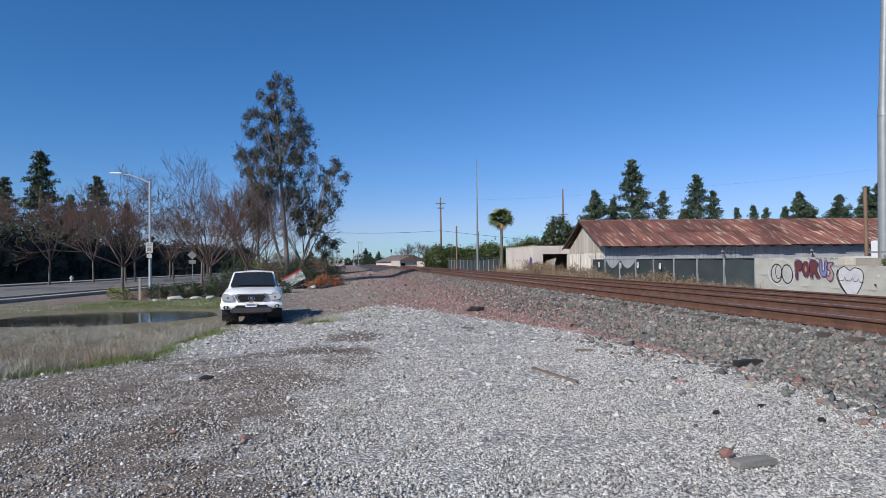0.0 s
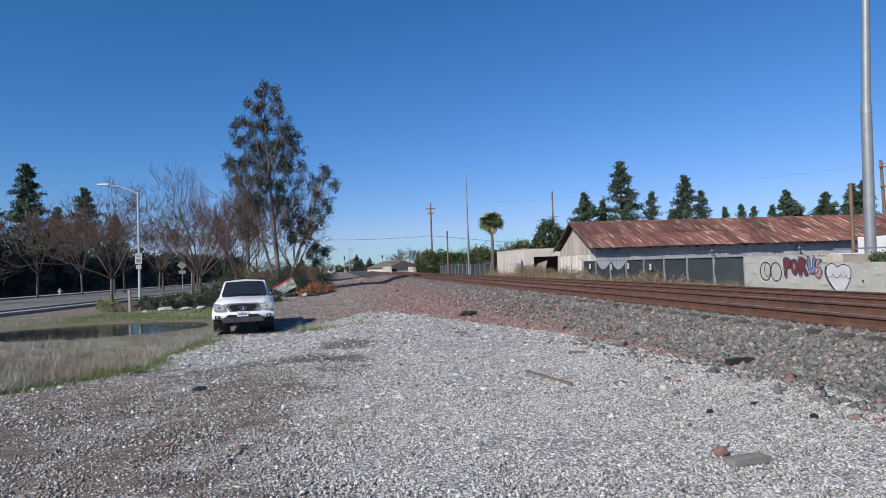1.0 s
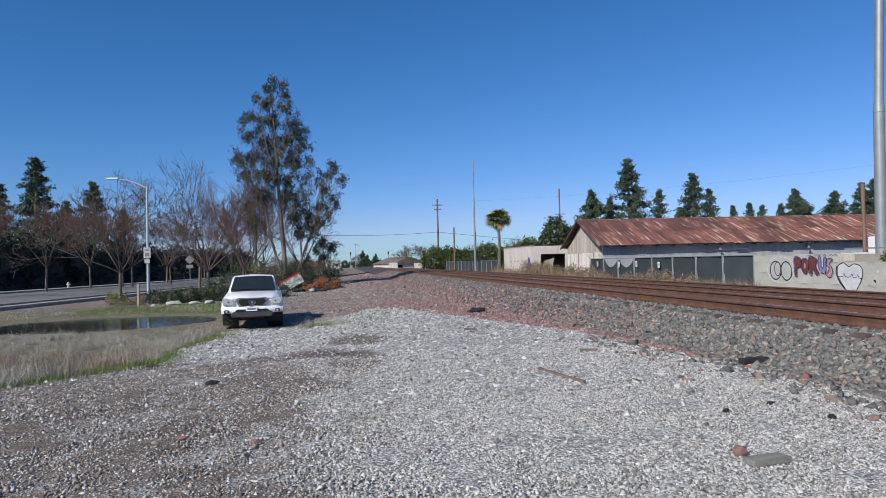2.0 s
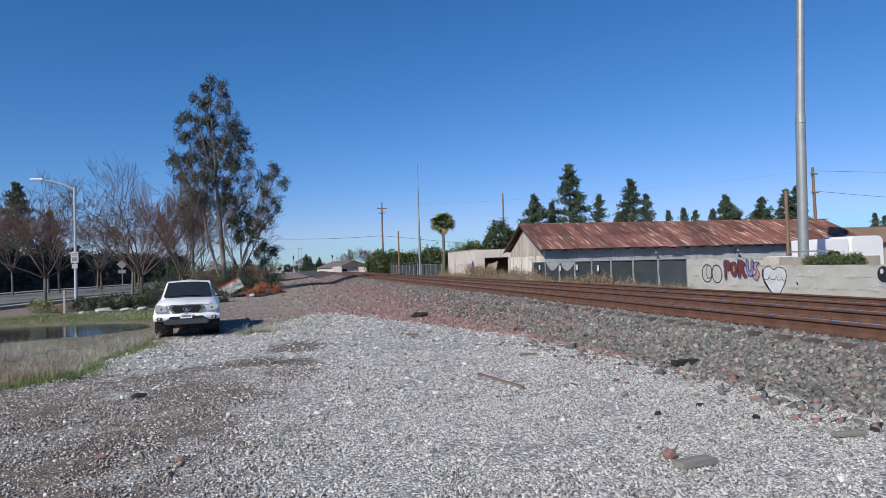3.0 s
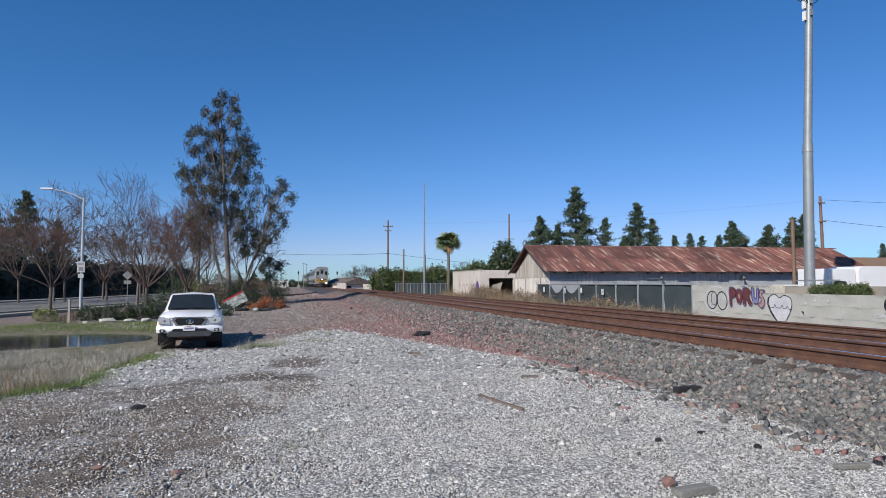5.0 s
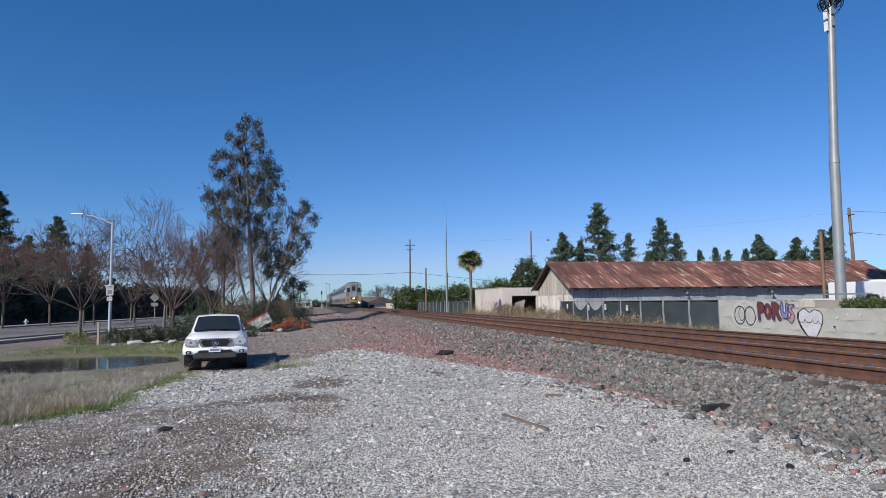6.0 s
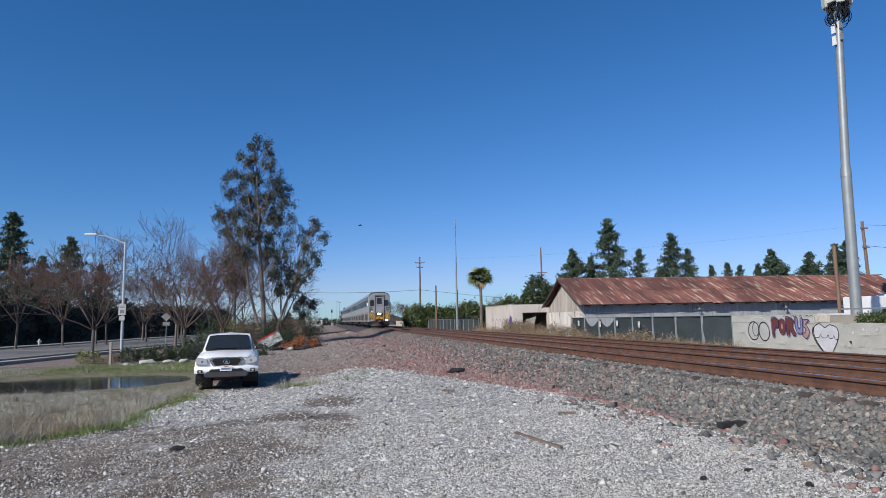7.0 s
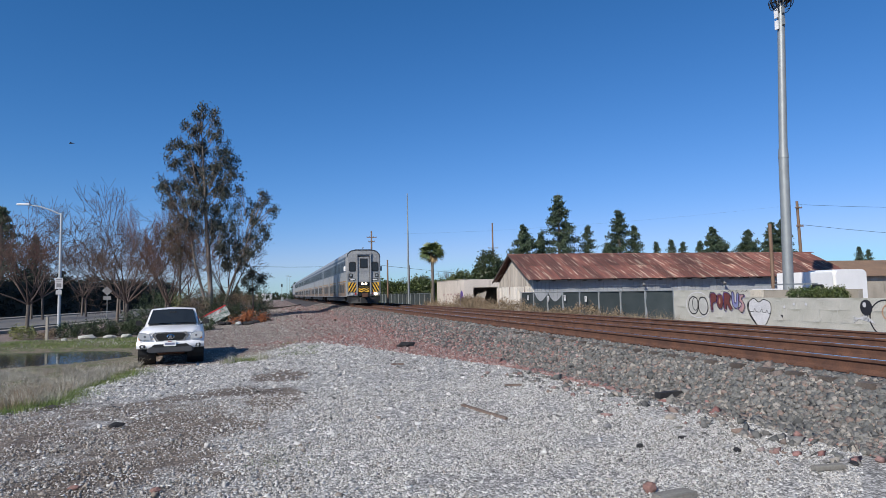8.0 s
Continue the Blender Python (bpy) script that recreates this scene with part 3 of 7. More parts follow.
# tall gum tree beside the lane
GUM = [(-0.75, 17.7, 0.5), (-0.85, 16.9, 0.65), (0.35, 17.4, 0.45), (0.3, 16.5, 0.6), (-2.0, 16.0, 0.5), (-1.3, 15.7, 0.8), (0.5, 15.4, 0.8), (-3.2, 14.5, 0.6), (-2.2, 14.3, 0.8), (-0.8, 14.2, 1.1), (0.9, 14.0, 1.0), (1.7, 13.3, 0.7), (-3.0, 12.8, 0.8), (-1.4, 12.6, 1.2), (0.4, 12.4, 1.2), (1.8, 12.0, 0.8), (-3.7, 11.1, 0.9), (-2.4, 11.0, 1.2), (-0.6, 10.8, 1.4), (1.1, 10.7, 1.1), (2.2, 10.7, 0.6), (-2.9, 9.6, 1.0), (-1.2, 9.2, 1.2), (0.4, 9.0, 1.2), (1.8, 9.3, 0.6), (-1.8, 8.0, 0.9), (0.2, 7.5, 1.0), (1.6, 7.4, 0.9), (0.9, 6.0, 1.0), (2.2, 6.0, 0.9), (1.2, 4.6, 0.9), (2.4, 4.6, 0.8), (3.4, 8.2, 0.8), (3.6, 9.4, 0.7), (4.5, 9.9, 0.6), (5.0, 9.2, 0.6), (4.2, 10.6, 0.45), (4.4, 7.4, 0.6), (3.4, 6.6, 0.7), (4.7, 6.9, 0.4), (3.3, 5.2, 0.6), (3.9, 5.8, 0.5)]
rng = np.random.default_rng(5)
gum_trunk = [((0.1, 0, -0.8), (0, 0, 3), 0.25, 0.21), ((0, 0, 3), (-0.3, 0, 7.4), 0.21, 0.16), ((-0.3, 0, 7.4), (-0.55, 0, 12.2), 0.16, 0.09), ((-0.55, 0, 12.2), (-0.8, 0, 16.6), 0.09, 0.02), ((0.6, 0.3, -0.8), (1.6, 0.2, 2.6), 0.14, 0.11), ((1.6, 0.2, 2.6), (2.6, 0.1, 5.2), 0.11, 0.08), ((2.6, 0.1, 5.2), (3.9, 0, 9.4), 0.08, 0.02), ((0.2, 0.2, -0.8), (-1.2, 0.4, 4.4), 0.15, 0.11), ((-1.2, 0.4, 4.4), (-2.0, 0.3, 10), 0.11, 0.03)]
for x, z, r in GUM:
    stem = (-0.3 - 0.04 * z, 0, max(2.5, z - 2.2)) if x < 2.4 else (1.2 + 0.28 * z - 0.9, 0, max(2.5, z - 2.0))
    gum_trunk.append((stem, (x, rng.uniform(-0.8, 0.8), z), 0.05, 0.015))
gum = leafy("gum_tree", 6, [(x, rng.uniform(-0.7, 0.7), z, r, r, r) for x, z, r in GUM], (15, 62, 0.17), (0.22, 0.08), M["leaf_gum"], gum_trunk, "tall eucalyptus tree with sparse drooping grey-green leaves", "tree", droop=1.3, at=pose(-4.95, 55, 0.0), bark="bark_pale", shell=0.1, limbs=True)
leafy("brown_tree", 7, [(0, 0, 8.6, 1.0, 1, 1.0), (-0.9, 0, 7.3, 1.0, 1, 1.1), (0.8, 0, 7.4, 1.2, 1, 1.2), (0, 0, 6, 1.5, 1.2, 1.2)], (22, 60, 0.22), (0.17, 0.06), M["leaf_brown"], [((0, 0, -0.5), (0, 0, 5), 0.16, 0.08), ((0, 0, 5), (0, 0, 8), 0.08, 0.02)], "tree with withered brown leaves beside the gum tree", "tree", at=pose(-7.4, 56, -0.3), shell=0.1)
leafy("small_tree", 8, [(0, 0, 4.0, 0.9, 0.9, 0.8), (-0.8, 0, 3.4, 0.7, 0.7, 0.6), (0.8, 0, 3.4, 0.8, 0.7, 0.7), (0.2, 0, 2.6, 0.8, 0.7, 0.5)], (26, 60, 0.16), (0.18, 0.07), M["leaf_gum"], [((0, 0, -0.5), (0.1, 0, 1.6), 0.14, 0.1), ((0.1, 0, 1.6), (0, 0, 4), 0.1, 0.03)], "small grey-green tree beside the dirt lane", "tree", at=pose(-1.8, 62, -0.2), shell=0.1)

# conifers
C1 = conifer(11, 18.5, 8.0, "tall dark green conifer")
C1.matrix_basis = pose(46.5, 95, -0.3)
C2 = conifer(12, 13.0, 5.0, "slim dark green conifer")
C2.matrix_basis = pose(51.9, 95, -0.3)
C3 = conifer(13, 12.8, 8.4, "broad dark green conifer")
C3.matrix_basis = pose(76.8, 95, -0.3)
def scaled(src, x, y, top, i):
    ob = copy_thing(src, pose(x, y, -0.3, 0, 0, 57 * i))
    ob.scale = (top / float(src["top"]),) * 3
    return ob
C1["top"], C2["top"], C3["top"] = 18.0, 12.7, 12.5
for i, (x, top, src) in enumerate([(40.0, 12.5, C3), (43.2, 11.5, C2), (57.9, 15.6, C1), (60.8, 12.8, C2), (65.1, 10.0, C2), (68.2, 10.4, C2), (70.6, 10.0, C2), (74.1, 10.2, C2), (84.6, 12.0, C3), (89.9, 13.9, C1), (92.3, 14.5, C1), (110.4, 9.2, C2), (112.7, 8.7, C2), (55.6, 9.6, C3), (79.4, 9.6, C3)]):
    scaled(src, x, 95, top, i)
for i, (x, y, top, src) in enumerate([(-48.8, 110, 20.5, C1), (-40.2, 110, 16.5, C1), (-44.3, 110, 13.4, C1), (-54.2, 110, 16.2, C1), (-36.2, 112, 12.0, C2)]):
    scaled(src, x, y, top, i + 40)

# dark hedge along the far side of the street, its shade put into the leaf colour
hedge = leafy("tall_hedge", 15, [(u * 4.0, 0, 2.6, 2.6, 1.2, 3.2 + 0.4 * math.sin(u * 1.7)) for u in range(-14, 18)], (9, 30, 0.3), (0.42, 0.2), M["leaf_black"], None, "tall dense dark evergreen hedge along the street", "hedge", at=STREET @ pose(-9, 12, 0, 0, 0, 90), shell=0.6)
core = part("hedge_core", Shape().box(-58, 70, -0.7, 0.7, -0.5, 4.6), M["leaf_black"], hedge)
for nm, sd, bl, m_, lab, a in [
    ("dark_tree", 16, [(0, 0, 5.2, 1.7, 1.5, 2.2), (-1.2, 0, 3.4, 1.6, 1.5, 1.8), (1.1, 0, 3.2, 1.8, 1.5, 2.0)], M["leaf_dark"], "dense round dark evergreen tree", pose(28.6, 80, -0.2)),
    ("laurel_hedge", 17, [(0.5, 0, 1.8, 2.2, 1.5, 2.2), (3, 0, 2.0, 2.2, 1.5, 2.1), (6, 0, 1.7, 2.4, 1.5, 1.9), (9.5, 0, 2.2, 2.6, 1.5, 2.2), (13, 0, 2.0, 2.4, 1.5, 2.0), (16.5, 0, 2.6, 2.6, 1.5, 2.6), (19, 0, 2.4, 2.4, 1.5, 2.4), (4.5, 0.5, 1.2, 2.4, 1.5, 2.2), (7.8, 0.5, 1.4, 2.4, 1.5, 2.2), (11.2, 0.5, 1.5, 2.4, 1.5, 2.3), (14.8, 0.5, 1.6, 2.4, 1.5, 2.4), (22, 0, 2.2, 2.6, 1.5, 2.4), (25, 0, 2.0, 2.6, 1.5, 2.4)], M["leaf_hedge"], "tall green hedge behind the tracks", pose(14.5, 100, -0.1))]:
    leafy(nm, sd, bl, (36, 28, 0.23), (0.34, 0.18), m_, None if nm == "laurel_hedge" else [((0, 0, -0.3), (0, 0, 3), 0.2, 0.15)], lab, "hedge" if "hedge" in nm else "tree", at=a, shell=0.7)


# ---- concrete wall with graffiti ----
WALLX = 17.0
wall = thing("concrete_wall", pose(WALLX, 0, -0.3), "long grey concrete block wall with spray-painted graffiti", "wall", kind="structure")
part("lower_wall", Shape().box(0.02, 0.2, -30, 23.58, 0, 1.53), M["concrete"], wall)
BLOCK = mesh_of("block", Shape().box(0, 0.1, 0.001, 1.499, 0.001, 0.389), M["concrete"], bevel=0.004)
HALF = mesh_of("block", Shape().box(0, 0.1, 0.001, 0.749, 0.001, 0.389), M["concrete"], bevel=0.004)
for row in range(4):
    for i in range(11):
        ob = new("block", BLOCK)
        ob.parent, ob.matrix_basis = wall, pose(random.uniform(-0.004, 0.004), 23.6 - 1.5 * (i + 1) - (0.75 if row % 2 else 0), row * 0.39)
    if row % 2:
        ob = new("block", HALF)
        ob.parent, ob.matrix_basis = wall, pose(0, 22.85, row * 0.39)
for i in range(3):
    ob = new("block", BLOCK)
    ob.parent, ob.matrix_basis = wall, pose(0.003, 23.6 - 1.5 * (i + 1), 1.564)
    ob.scale = (1.4, 1.0, 0.76)
part("pale_block", Shape().box(0, 0.14, 18.55, 19.08, 1.564, 1.85), mat("cream_block", (0.62, 0.56, 0.46), scale=2, fine=20, bump=0.1), wall, "cream painted block", bevel=0.012)
part("rear_wall", Shape().box(1.4, 1.6, 15.9, 20.6, 0, 1.82), M["concrete_old"], wall, bevel=0.01)
part("coping", Shape().box(1.38, 1.62, 19.3, 20.5, 1.824, 1.87), M["white_paint"], wall)

SPRAY = {k: mat("spray_" + k, c, tuple(0.8 * v for v in c), rough=0.6, scale=2, fine=30, bump=0.1) for k, c in
         dict(black=(0.02, 0.02, 0.025), white=(0.62, 0.62, 0.63), pale=(0.50, 0.50, 0.465), red=(0.155, 0.045, 0.042), blue=(0.22, 0.24, 0.42), violet=(0.10, 0.05, 0.28), pink=(0.42, 0.26, 0.25), orange=(0.45, 0.25, 0.16)).items()}
GRAF = thing("graffiti", pose(WALLX - 0.012, 0, -0.3), "outlined bubble letters and a heart sprayed on the wall", "graffiti", kind="structure")


def stroke(pts, width, material, closed=False, name="spray_line", deep=0.0, parent=GRAF):
    """A sprayed line on the wall; points are (along the wall to the viewer's right, height)."""
    p = [Vector((u, v)) for u, v in pts]
    fine = []
    n = len(p)
    for i in range(n if closed else n - 1):
        a, b = p[i], p[(i + 1) % n]
        z, c = p[(i - 1) % n] if closed or i else a, p[(i + 2) % n] if closed or i + 2 < n else b
        for k in range(6):
            t = k / 6
            fine.append(0.5 * ((2 * a) + (b - z) * t + (2 * z - 5 * a + 4 * b - c) * t * t + (3 * a - z - 3 * b + c) * t ** 3))
    if not closed:
        fine.append(p[-1])
    m = len(fine)
    v, f = [], []
    for i, q in enumerate(fine):
        d = fine[(i + 1) % m] - fine[i - 1] if closed else fine[min(i + 1, m - 1)] - fine[max(i - 1, 0)]
        d = Vector((-d.y, d.x)).normalized() * width * 0.32
        v += [(-deep, -(q + d).x, (q + d).y), (-deep, -(q - d).x, (q - d).y)]
    for i in range(m if closed else m - 1):
        j = (i + 1) % m
        f.append((2 * i, 2 * i + 1, 2 * j + 1, 2 * j))
    return part(name, Shape().add(v, f), material, parent)


def fill(pts, material, deep=-0.003, parent=GRAF, name="spray_fill"):
    return part(name, Shape().add([(-deep, -u, v) for u, v in pts], [tuple(range(len(pts)))]), material, parent)


def oval(cu, cv, ru, rv, n=14, tilt=0.0, a0=0.0, a1=2 * math.pi):
    out = []
    for k in range(n):
        a = a0 + (a1 - a0) * k / (n if a1 - a0 > 6.2 else n - 1)
        u, v = ru * math.cos(a), rv * math.sin(a)
        out.append((cu + u * math.cos(tilt) - v * math.sin(tilt), cv + u * math.sin(tilt) + v * math.cos(tilt)))
    return out
# u runs to the viewer's right: u = -y
fill(oval(-22.28, 1.24, 0.31, 0.36), SPRAY["pale"])
fill(oval(-21.7, 1.22, 0.29, 0.36), SPRAY["pale"])
stroke(oval(-22.28, 1.24, 0.31, 0.36, tilt=-0.1), 0.07, SPRAY["black"], True)
stroke(oval(-22.17, 1.3, 0.17, 0.27), 0.05, SPRAY["black"], True, deep=0.002)
stroke(oval(-21.68, 1.22, 0.29, 0.36, tilt=0.15), 0.07, SPRAY["black"], True, deep=0.004)
stroke(oval(-22.0, 1.26, 0.75, 0.52, n=18), 0.05, SPRAY["white"], True)
# the word
letters = [
    ([(-20.42, 1.52), (-20.38, 0.75), (-20.25, 0.72), (-20.22, 1.06), (-19.98, 1.16), (-19.93, 1.42), (-20.12, 1.58)], "red"),
    ([(-19.86, 1.5), (-19.98, 1.2), (-19.85, 0.86), (-19.62, 0.84), (-19.5, 1.15), (-19.6, 1.48)], "red"),
    ([(-19.48, 1.56), (-19.46, 0.8), (-19.3, 0.78), (-19.26, 1.02), (-19.06, 0.76), (-18.9, 0.84), (-19.08, 1.16), (-18.98, 1.42), (-19.2, 1.58)], "red"),
    ([(-18.92, 1.58), (-18.9, 1.05), (-18.72, 0.86), (-18.52, 0.94), (-18.46, 1.5), (-18.6, 1.52), (-18.64, 1.14), (-18.76, 1.14), (-18.78, 1.56)], "blue"),
    ([(-18.4, 1.48), (-18.5, 1.22), (-18.32, 1.1), (-18.4, 0.92), (-18.56, 0.86), (-18.3, 0.66), (-18.12, 0.92), (-18.2, 1.16), (-18.3, 1.3), (-18.1, 1.46)], "pink")]
for pts, k in letters:
    pts = [(-21.25 + (u + 20.42) * 0.82, 1.0 + (v - 0.66) * 0.82) for u, v in pts]
    fill(pts, SPRAY[k], 0.002)
    stroke(pts, 0.035, SPRAY["black"], True, deep=0.005)
    stroke([(u + 0.03, v - 0.03) for u, v in pts], 0.025, SPRAY["violet"], True, deep=0.003)
fill(oval(-20.69, 1.42, 0.05, 0.11), SPRAY["orange"], 0.007)
for u in (-20.6, -20.2, -19.8, -19.5, -19.3):
    stroke([(u, 1.78), (u + 0.08, 1.83), (u + 0.15, 1.77)], 0.025, SPRAY["black"], False)
# heart
heart = [(-16.85, 0.18), (-17.25, 0.62), (-17.42, 1.0), (-17.38, 1.28), (-17.15, 1.40), (-16.92, 1.26), (-16.7, 1.36), (-16.42, 1.26), (-16.36, 1.0), (-16.5, 0.6)]
heart = [(u - 1.74, 0.45 + (v - 0.2) * 0.9) for u, v in heart]
fill(heart, SPRAY["white"])
stroke(heart, 0.045, SPRAY["black"], True)
stroke([(u - 0.05, v) for u, v in heart[:4]], 0.07, SPRAY["black"], False, deep=0.003)
stroke([(u - 1.12, v + 0.16) for u, v in [(-18.02, 0.90), (-17.82, 0.90), (-17.76, 1.0), (-17.68, 0.90), (-17.5, 0.89), (-17.42, 0.99), (-17.36, 0.88), (-17.24, 0.88), (-17.18, 0.97), (-17.12, 0.86), (-16.98, 0.85)]], 0.03, SPRAY["black"], False, deep=0.004)
# faint white letters along the rest
for k, u in enumerate((-17.75, -17.2, -16.7, -16.15, -15.65, -15.2)):
    stroke(oval(u, 1.1 + 0.05 * (k % 2), 0.22, 0.36, tilt=0.2 * (-1) ** k, a0=0.4, a1=5.6 + 0.4 * (k % 2)), 0.025, SPRAY["pale"], False)
    stroke([(u - 0.15, 0.72), (u + 0.05, 1.1), (u + 0.2, 1.45)], 0.02, SPRAY["pale"], False)
for u, v in ((-17.1, 1.35), (-16.6, 1.35), (-17.5, 1.25)):
    fill(oval(u, v, 0.05, 0.05, 8), SPRAY["white"], 0.003)
# a hole in the wall, its dark inside drawn as a flat black triangle
fill([(-17.70, 0.98), (-17.58, 0.96), (-17.60, 0.86)], SPRAY["black"], 0.003)
# black head and pale letter farther along
fill(oval(-14.45, 1.28, 0.2, 0.24), SPRAY["black"], 0.003)
fill(oval(-14.5, 1.36, 0.06, 0.08, 8), SPRAY["white"], 0.006)
for k in range(4):
    stroke([(-14.6 + 0.09 * k, 1.06), (-14.6 + 0.09 * k, 0.95)], 0.03, SPRAY["black"], False)
stroke(oval(-13.85, 0.98, 0.5, 0.52, a0=0.5, a1=5.9), 0.06, SPRAY["black"], False)
stroke(oval(-13.75, 1.15, 0.2, 0.22, a0=0.9, a1=5.4), 0.06, SPRAY["orange"], False)
for k in range(4):
    stroke([(-14.9, 1.0 - 0.06 * k), (-14.5, 0.9 + 0.04 * k), (-14.2, 0.82)], 0.03, SPRAY["white"], False, deep=0.001 * k)

# ---- shed ----
shed = thing("shed", pose(18.0, 40.9, -0.3, 0, 0, -4.0), "long blue-grey plank shed with a rusty corrugated roof", "shed")
SL, SW, SE, SR = 26.3, 9.0, 2.85, 4.85
M["plank_blue"] = mat("plank_blue", (0.35, 0.365, 0.38), (0.29, 0.305, 0.32), scale=0.7, fine=18, bump=0.2, vary=0.08, placed=True, stain=((0.34, 0.35, 0.36), 0.5, 0.66))
M["plank_white"] = mat("plank_white", (0.80, 0.76, 0.68), (0.68, 0.61, 0.52), scale=2.2, fine=14, bump=0.4, vary=0.16, placed=True, stretch=(1, 1, 0.12), stain=((0.26, 0.17, 0.11), 3.0, 0.66, (1, 1, 0.15)))
M["plank_grey"] = mat("plank_grey", (0.54, 0.49, 0.42), (0.40, 0.35, 0.29), scale=2.2, fine=14, bump=0.4, vary=0.2, placed=True, stretch=(1, 1, 0.12))
wallp = part("long_wall", Shape().box(0.1, SL, 0.45, 0.52, 0, SE - 0.1), M["plank_blue"], shed)
plank = mesh_of("plank", Shape().box(0.008, 0.292, 0.41, 0.448, 0.02, SE - 0.12), M["plank_blue"])
for i in range(87):
    ob = new("plank", plank)
    ob.parent, ob.matrix_basis = wallp, pose(0.1 + 0.3 * i, random.uniform(-0.006, 0.006), 0)
part("wall_panel", Shape().box(15.6, 20.6, 0.382, 0.408, 0.8, SE - 0.35), mat("panel_pale", (0.38, 0.40, 0.42), (0.33, 0.35, 0.37), scale=0.8, fine=12, bump=0.1), shed, "paler flat sheet panel")
gab = part("gable_wall", Shape().extrude([(0.42, 0), (SW - 0.4, 0), (SW - 0.4, SE - 0.15), (SW / 2, SR - 0.2), (0.42, SE - 0.14)], 0.02, 0.1, "x"), M["plank_white"], shed)
for i in range(34):
    y0 = 0.4 + i * (SW - 0.8) / 34
    y1 = y0 + (SW - 0.8) / 34 - 0.012
    slope = lambda y: SE - 0.17 + (SR - SE - 0.05) * (1 - abs(y - SW / 2) / (SW / 2 - 0.4))
    low = random.uniform(0.0, 0.25)
    d = random.uniform(-0.012, 0.006)
    mid = 2.42 + random.uniform(-0.03, 0.03)
    part("plank", Shape().box(-0.012 + d, 0.018, y0, y1, low, mid), M["plank_white"], gab)
    sh = Shape().add([(-0.03 + d, y0, mid - 0.1), (-0.03 + d, y1, mid - 0.1), (-0.03 + d, y1, slope(y1)), (-0.03 + d, y0, slope(y0)), (-0.008 + d, y0, mid - 0.1), (-0.008 + d, y1, mid - 0.1), (-0.008 + d, y1, slope(y1)), (-0.008 + d, y0, slope(y0))], [(3, 2, 1, 0), (4, 5, 6, 7), (0, 1, 5, 4), (1, 2, 6, 5), (2, 3, 7, 6), (3, 0, 4, 7)])
    part("plank", sh, M["plank_grey"], gab)
for y0 in (2.1, 5.7):
    part("door_gap", Shape().box(-0.034, -0.012, y0, y0 + 0.06, 0.1, 2.3), M["rust"], shed)
part("far_wall", Shape().box(0.1, SL, SW - 0.4, SW - 0.33, 0, SE - 0.1), M["plank_blue"], shed)
part("end_wall", Shape().box(SL, SL + 0.08, 0.4, SW - 0.4, 0, SE - 0.1), M["plank_blue"], shed)


def roof_mat():
    m = mat("roof_rust", (0.195, 0.076, 0.054), (0.11, 0.048, 0.040), rough=0.75, scale=1.4, fine=9, bump=0.15, vary=0.42, placed=True, stretch=(2.5, 0.35, 0.5), stain=((0.46, 0.36, 0.27), 1.9, 0.56, (3.0, 0.35, 0.5)))
    return m
M["roof_rust"] = roof_mat()
rise = math.atan2(SR - SE + 0.1, SW / 2 + 0.25)
half = math.hypot(SR - SE + 0.1, SW / 2 + 0.25)
def sheet(w, ln):
    n = int(w / 0.0675)
    top, low = [], []
    for i in range(n + 1):
        dz = 0.014 * (1 if i % 2 else -1)
        low.append((w * i / n, 0, dz))
        top.append((w * i / n, ln, dz))
    return mesh_of("roof_sheet", Shape().loft([low, top], caps=False, closed=False), M["roof_rust"])
sheets = [sheet(0.86, half * 0.52), sheet(0.86, half * 0.50)]
for side in (0, 1):
    for i in range(33):
        for row in (0, 1):
            x = -0.5 + i * 0.825
            ob = new("roof_sheet", sheets[row])
            ob.parent = shed
            lift = 0.012 * (i % 2) + 0.02 * row + random.uniform(0, 0.006)
            jig = random.uniform(-0.05, 0.04) if row == 0 else 0
            if side == 0:
                ob.matrix_basis = pose(x, -0.25, SE - 0.1) @ pose(0, 0, 0, math.degrees(rise), 0, random.uniform(-0.25, 0.25)) @ pose(0, jig + row * half * 0.5, lift)
            else:
                ob.matrix_basis = pose(x + 0.86, SW + 0.25, SE - 0.1) @ pose(0, 0, 0, 0, 0, 180) @ pose(0, 0, 0, math.degrees(rise)) @ pose(0, jig + row * half * 0.5, lift)
part("ridge_cap", Shape().extrude([(SW / 2 - 0.18, SR - 0.03), (SW / 2, SR + 0.05), (SW / 2 + 0.18, SR - 0.03), (SW / 2, SR + 0.03)], -0.5, SL + 0.9, "x"), M["roof_rust"], shed)
for i in range(22):
    part("rafter", Shape().box(0.3 + 1.2 * i, 0.38 + 1.2 * i, -0.15, 0.42, SE - 0.22, SE - 0.14), M["tie"], shed)
for s in (-1, 1):
    y0 = SW / 2 + s * (SW / 2 + 0.2)
    part("barge_board", Shape().loft([[(-0.48, y0, SE - 0.22), (-0.44, y0, SE - 0.22), (-0.44, y0, SE - 0.10), (-0.48, y0, SE - 0.10)], [(-0.48, SW / 2, SR - 0.14), (-0.44, SW / 2, SR - 0.14), (-0.44, SW / 2, SR - 0.03), (-0.48, SW / 2, SR - 0.03)]]), M["tie"], shed)
for x in (8.5, 15.2, 19.6):
    part("wall_lamp", Shape().box(x, x + 0.06, 0.05, 0.40, SE - 0.45, SE - 0.40).tube([(x + 0.03, 0.08, SE - 0.46), (x + 0.03, 0.0, SE - 0.62)], [0.05, 0.14], 8), M["plastic_grey"], shed)
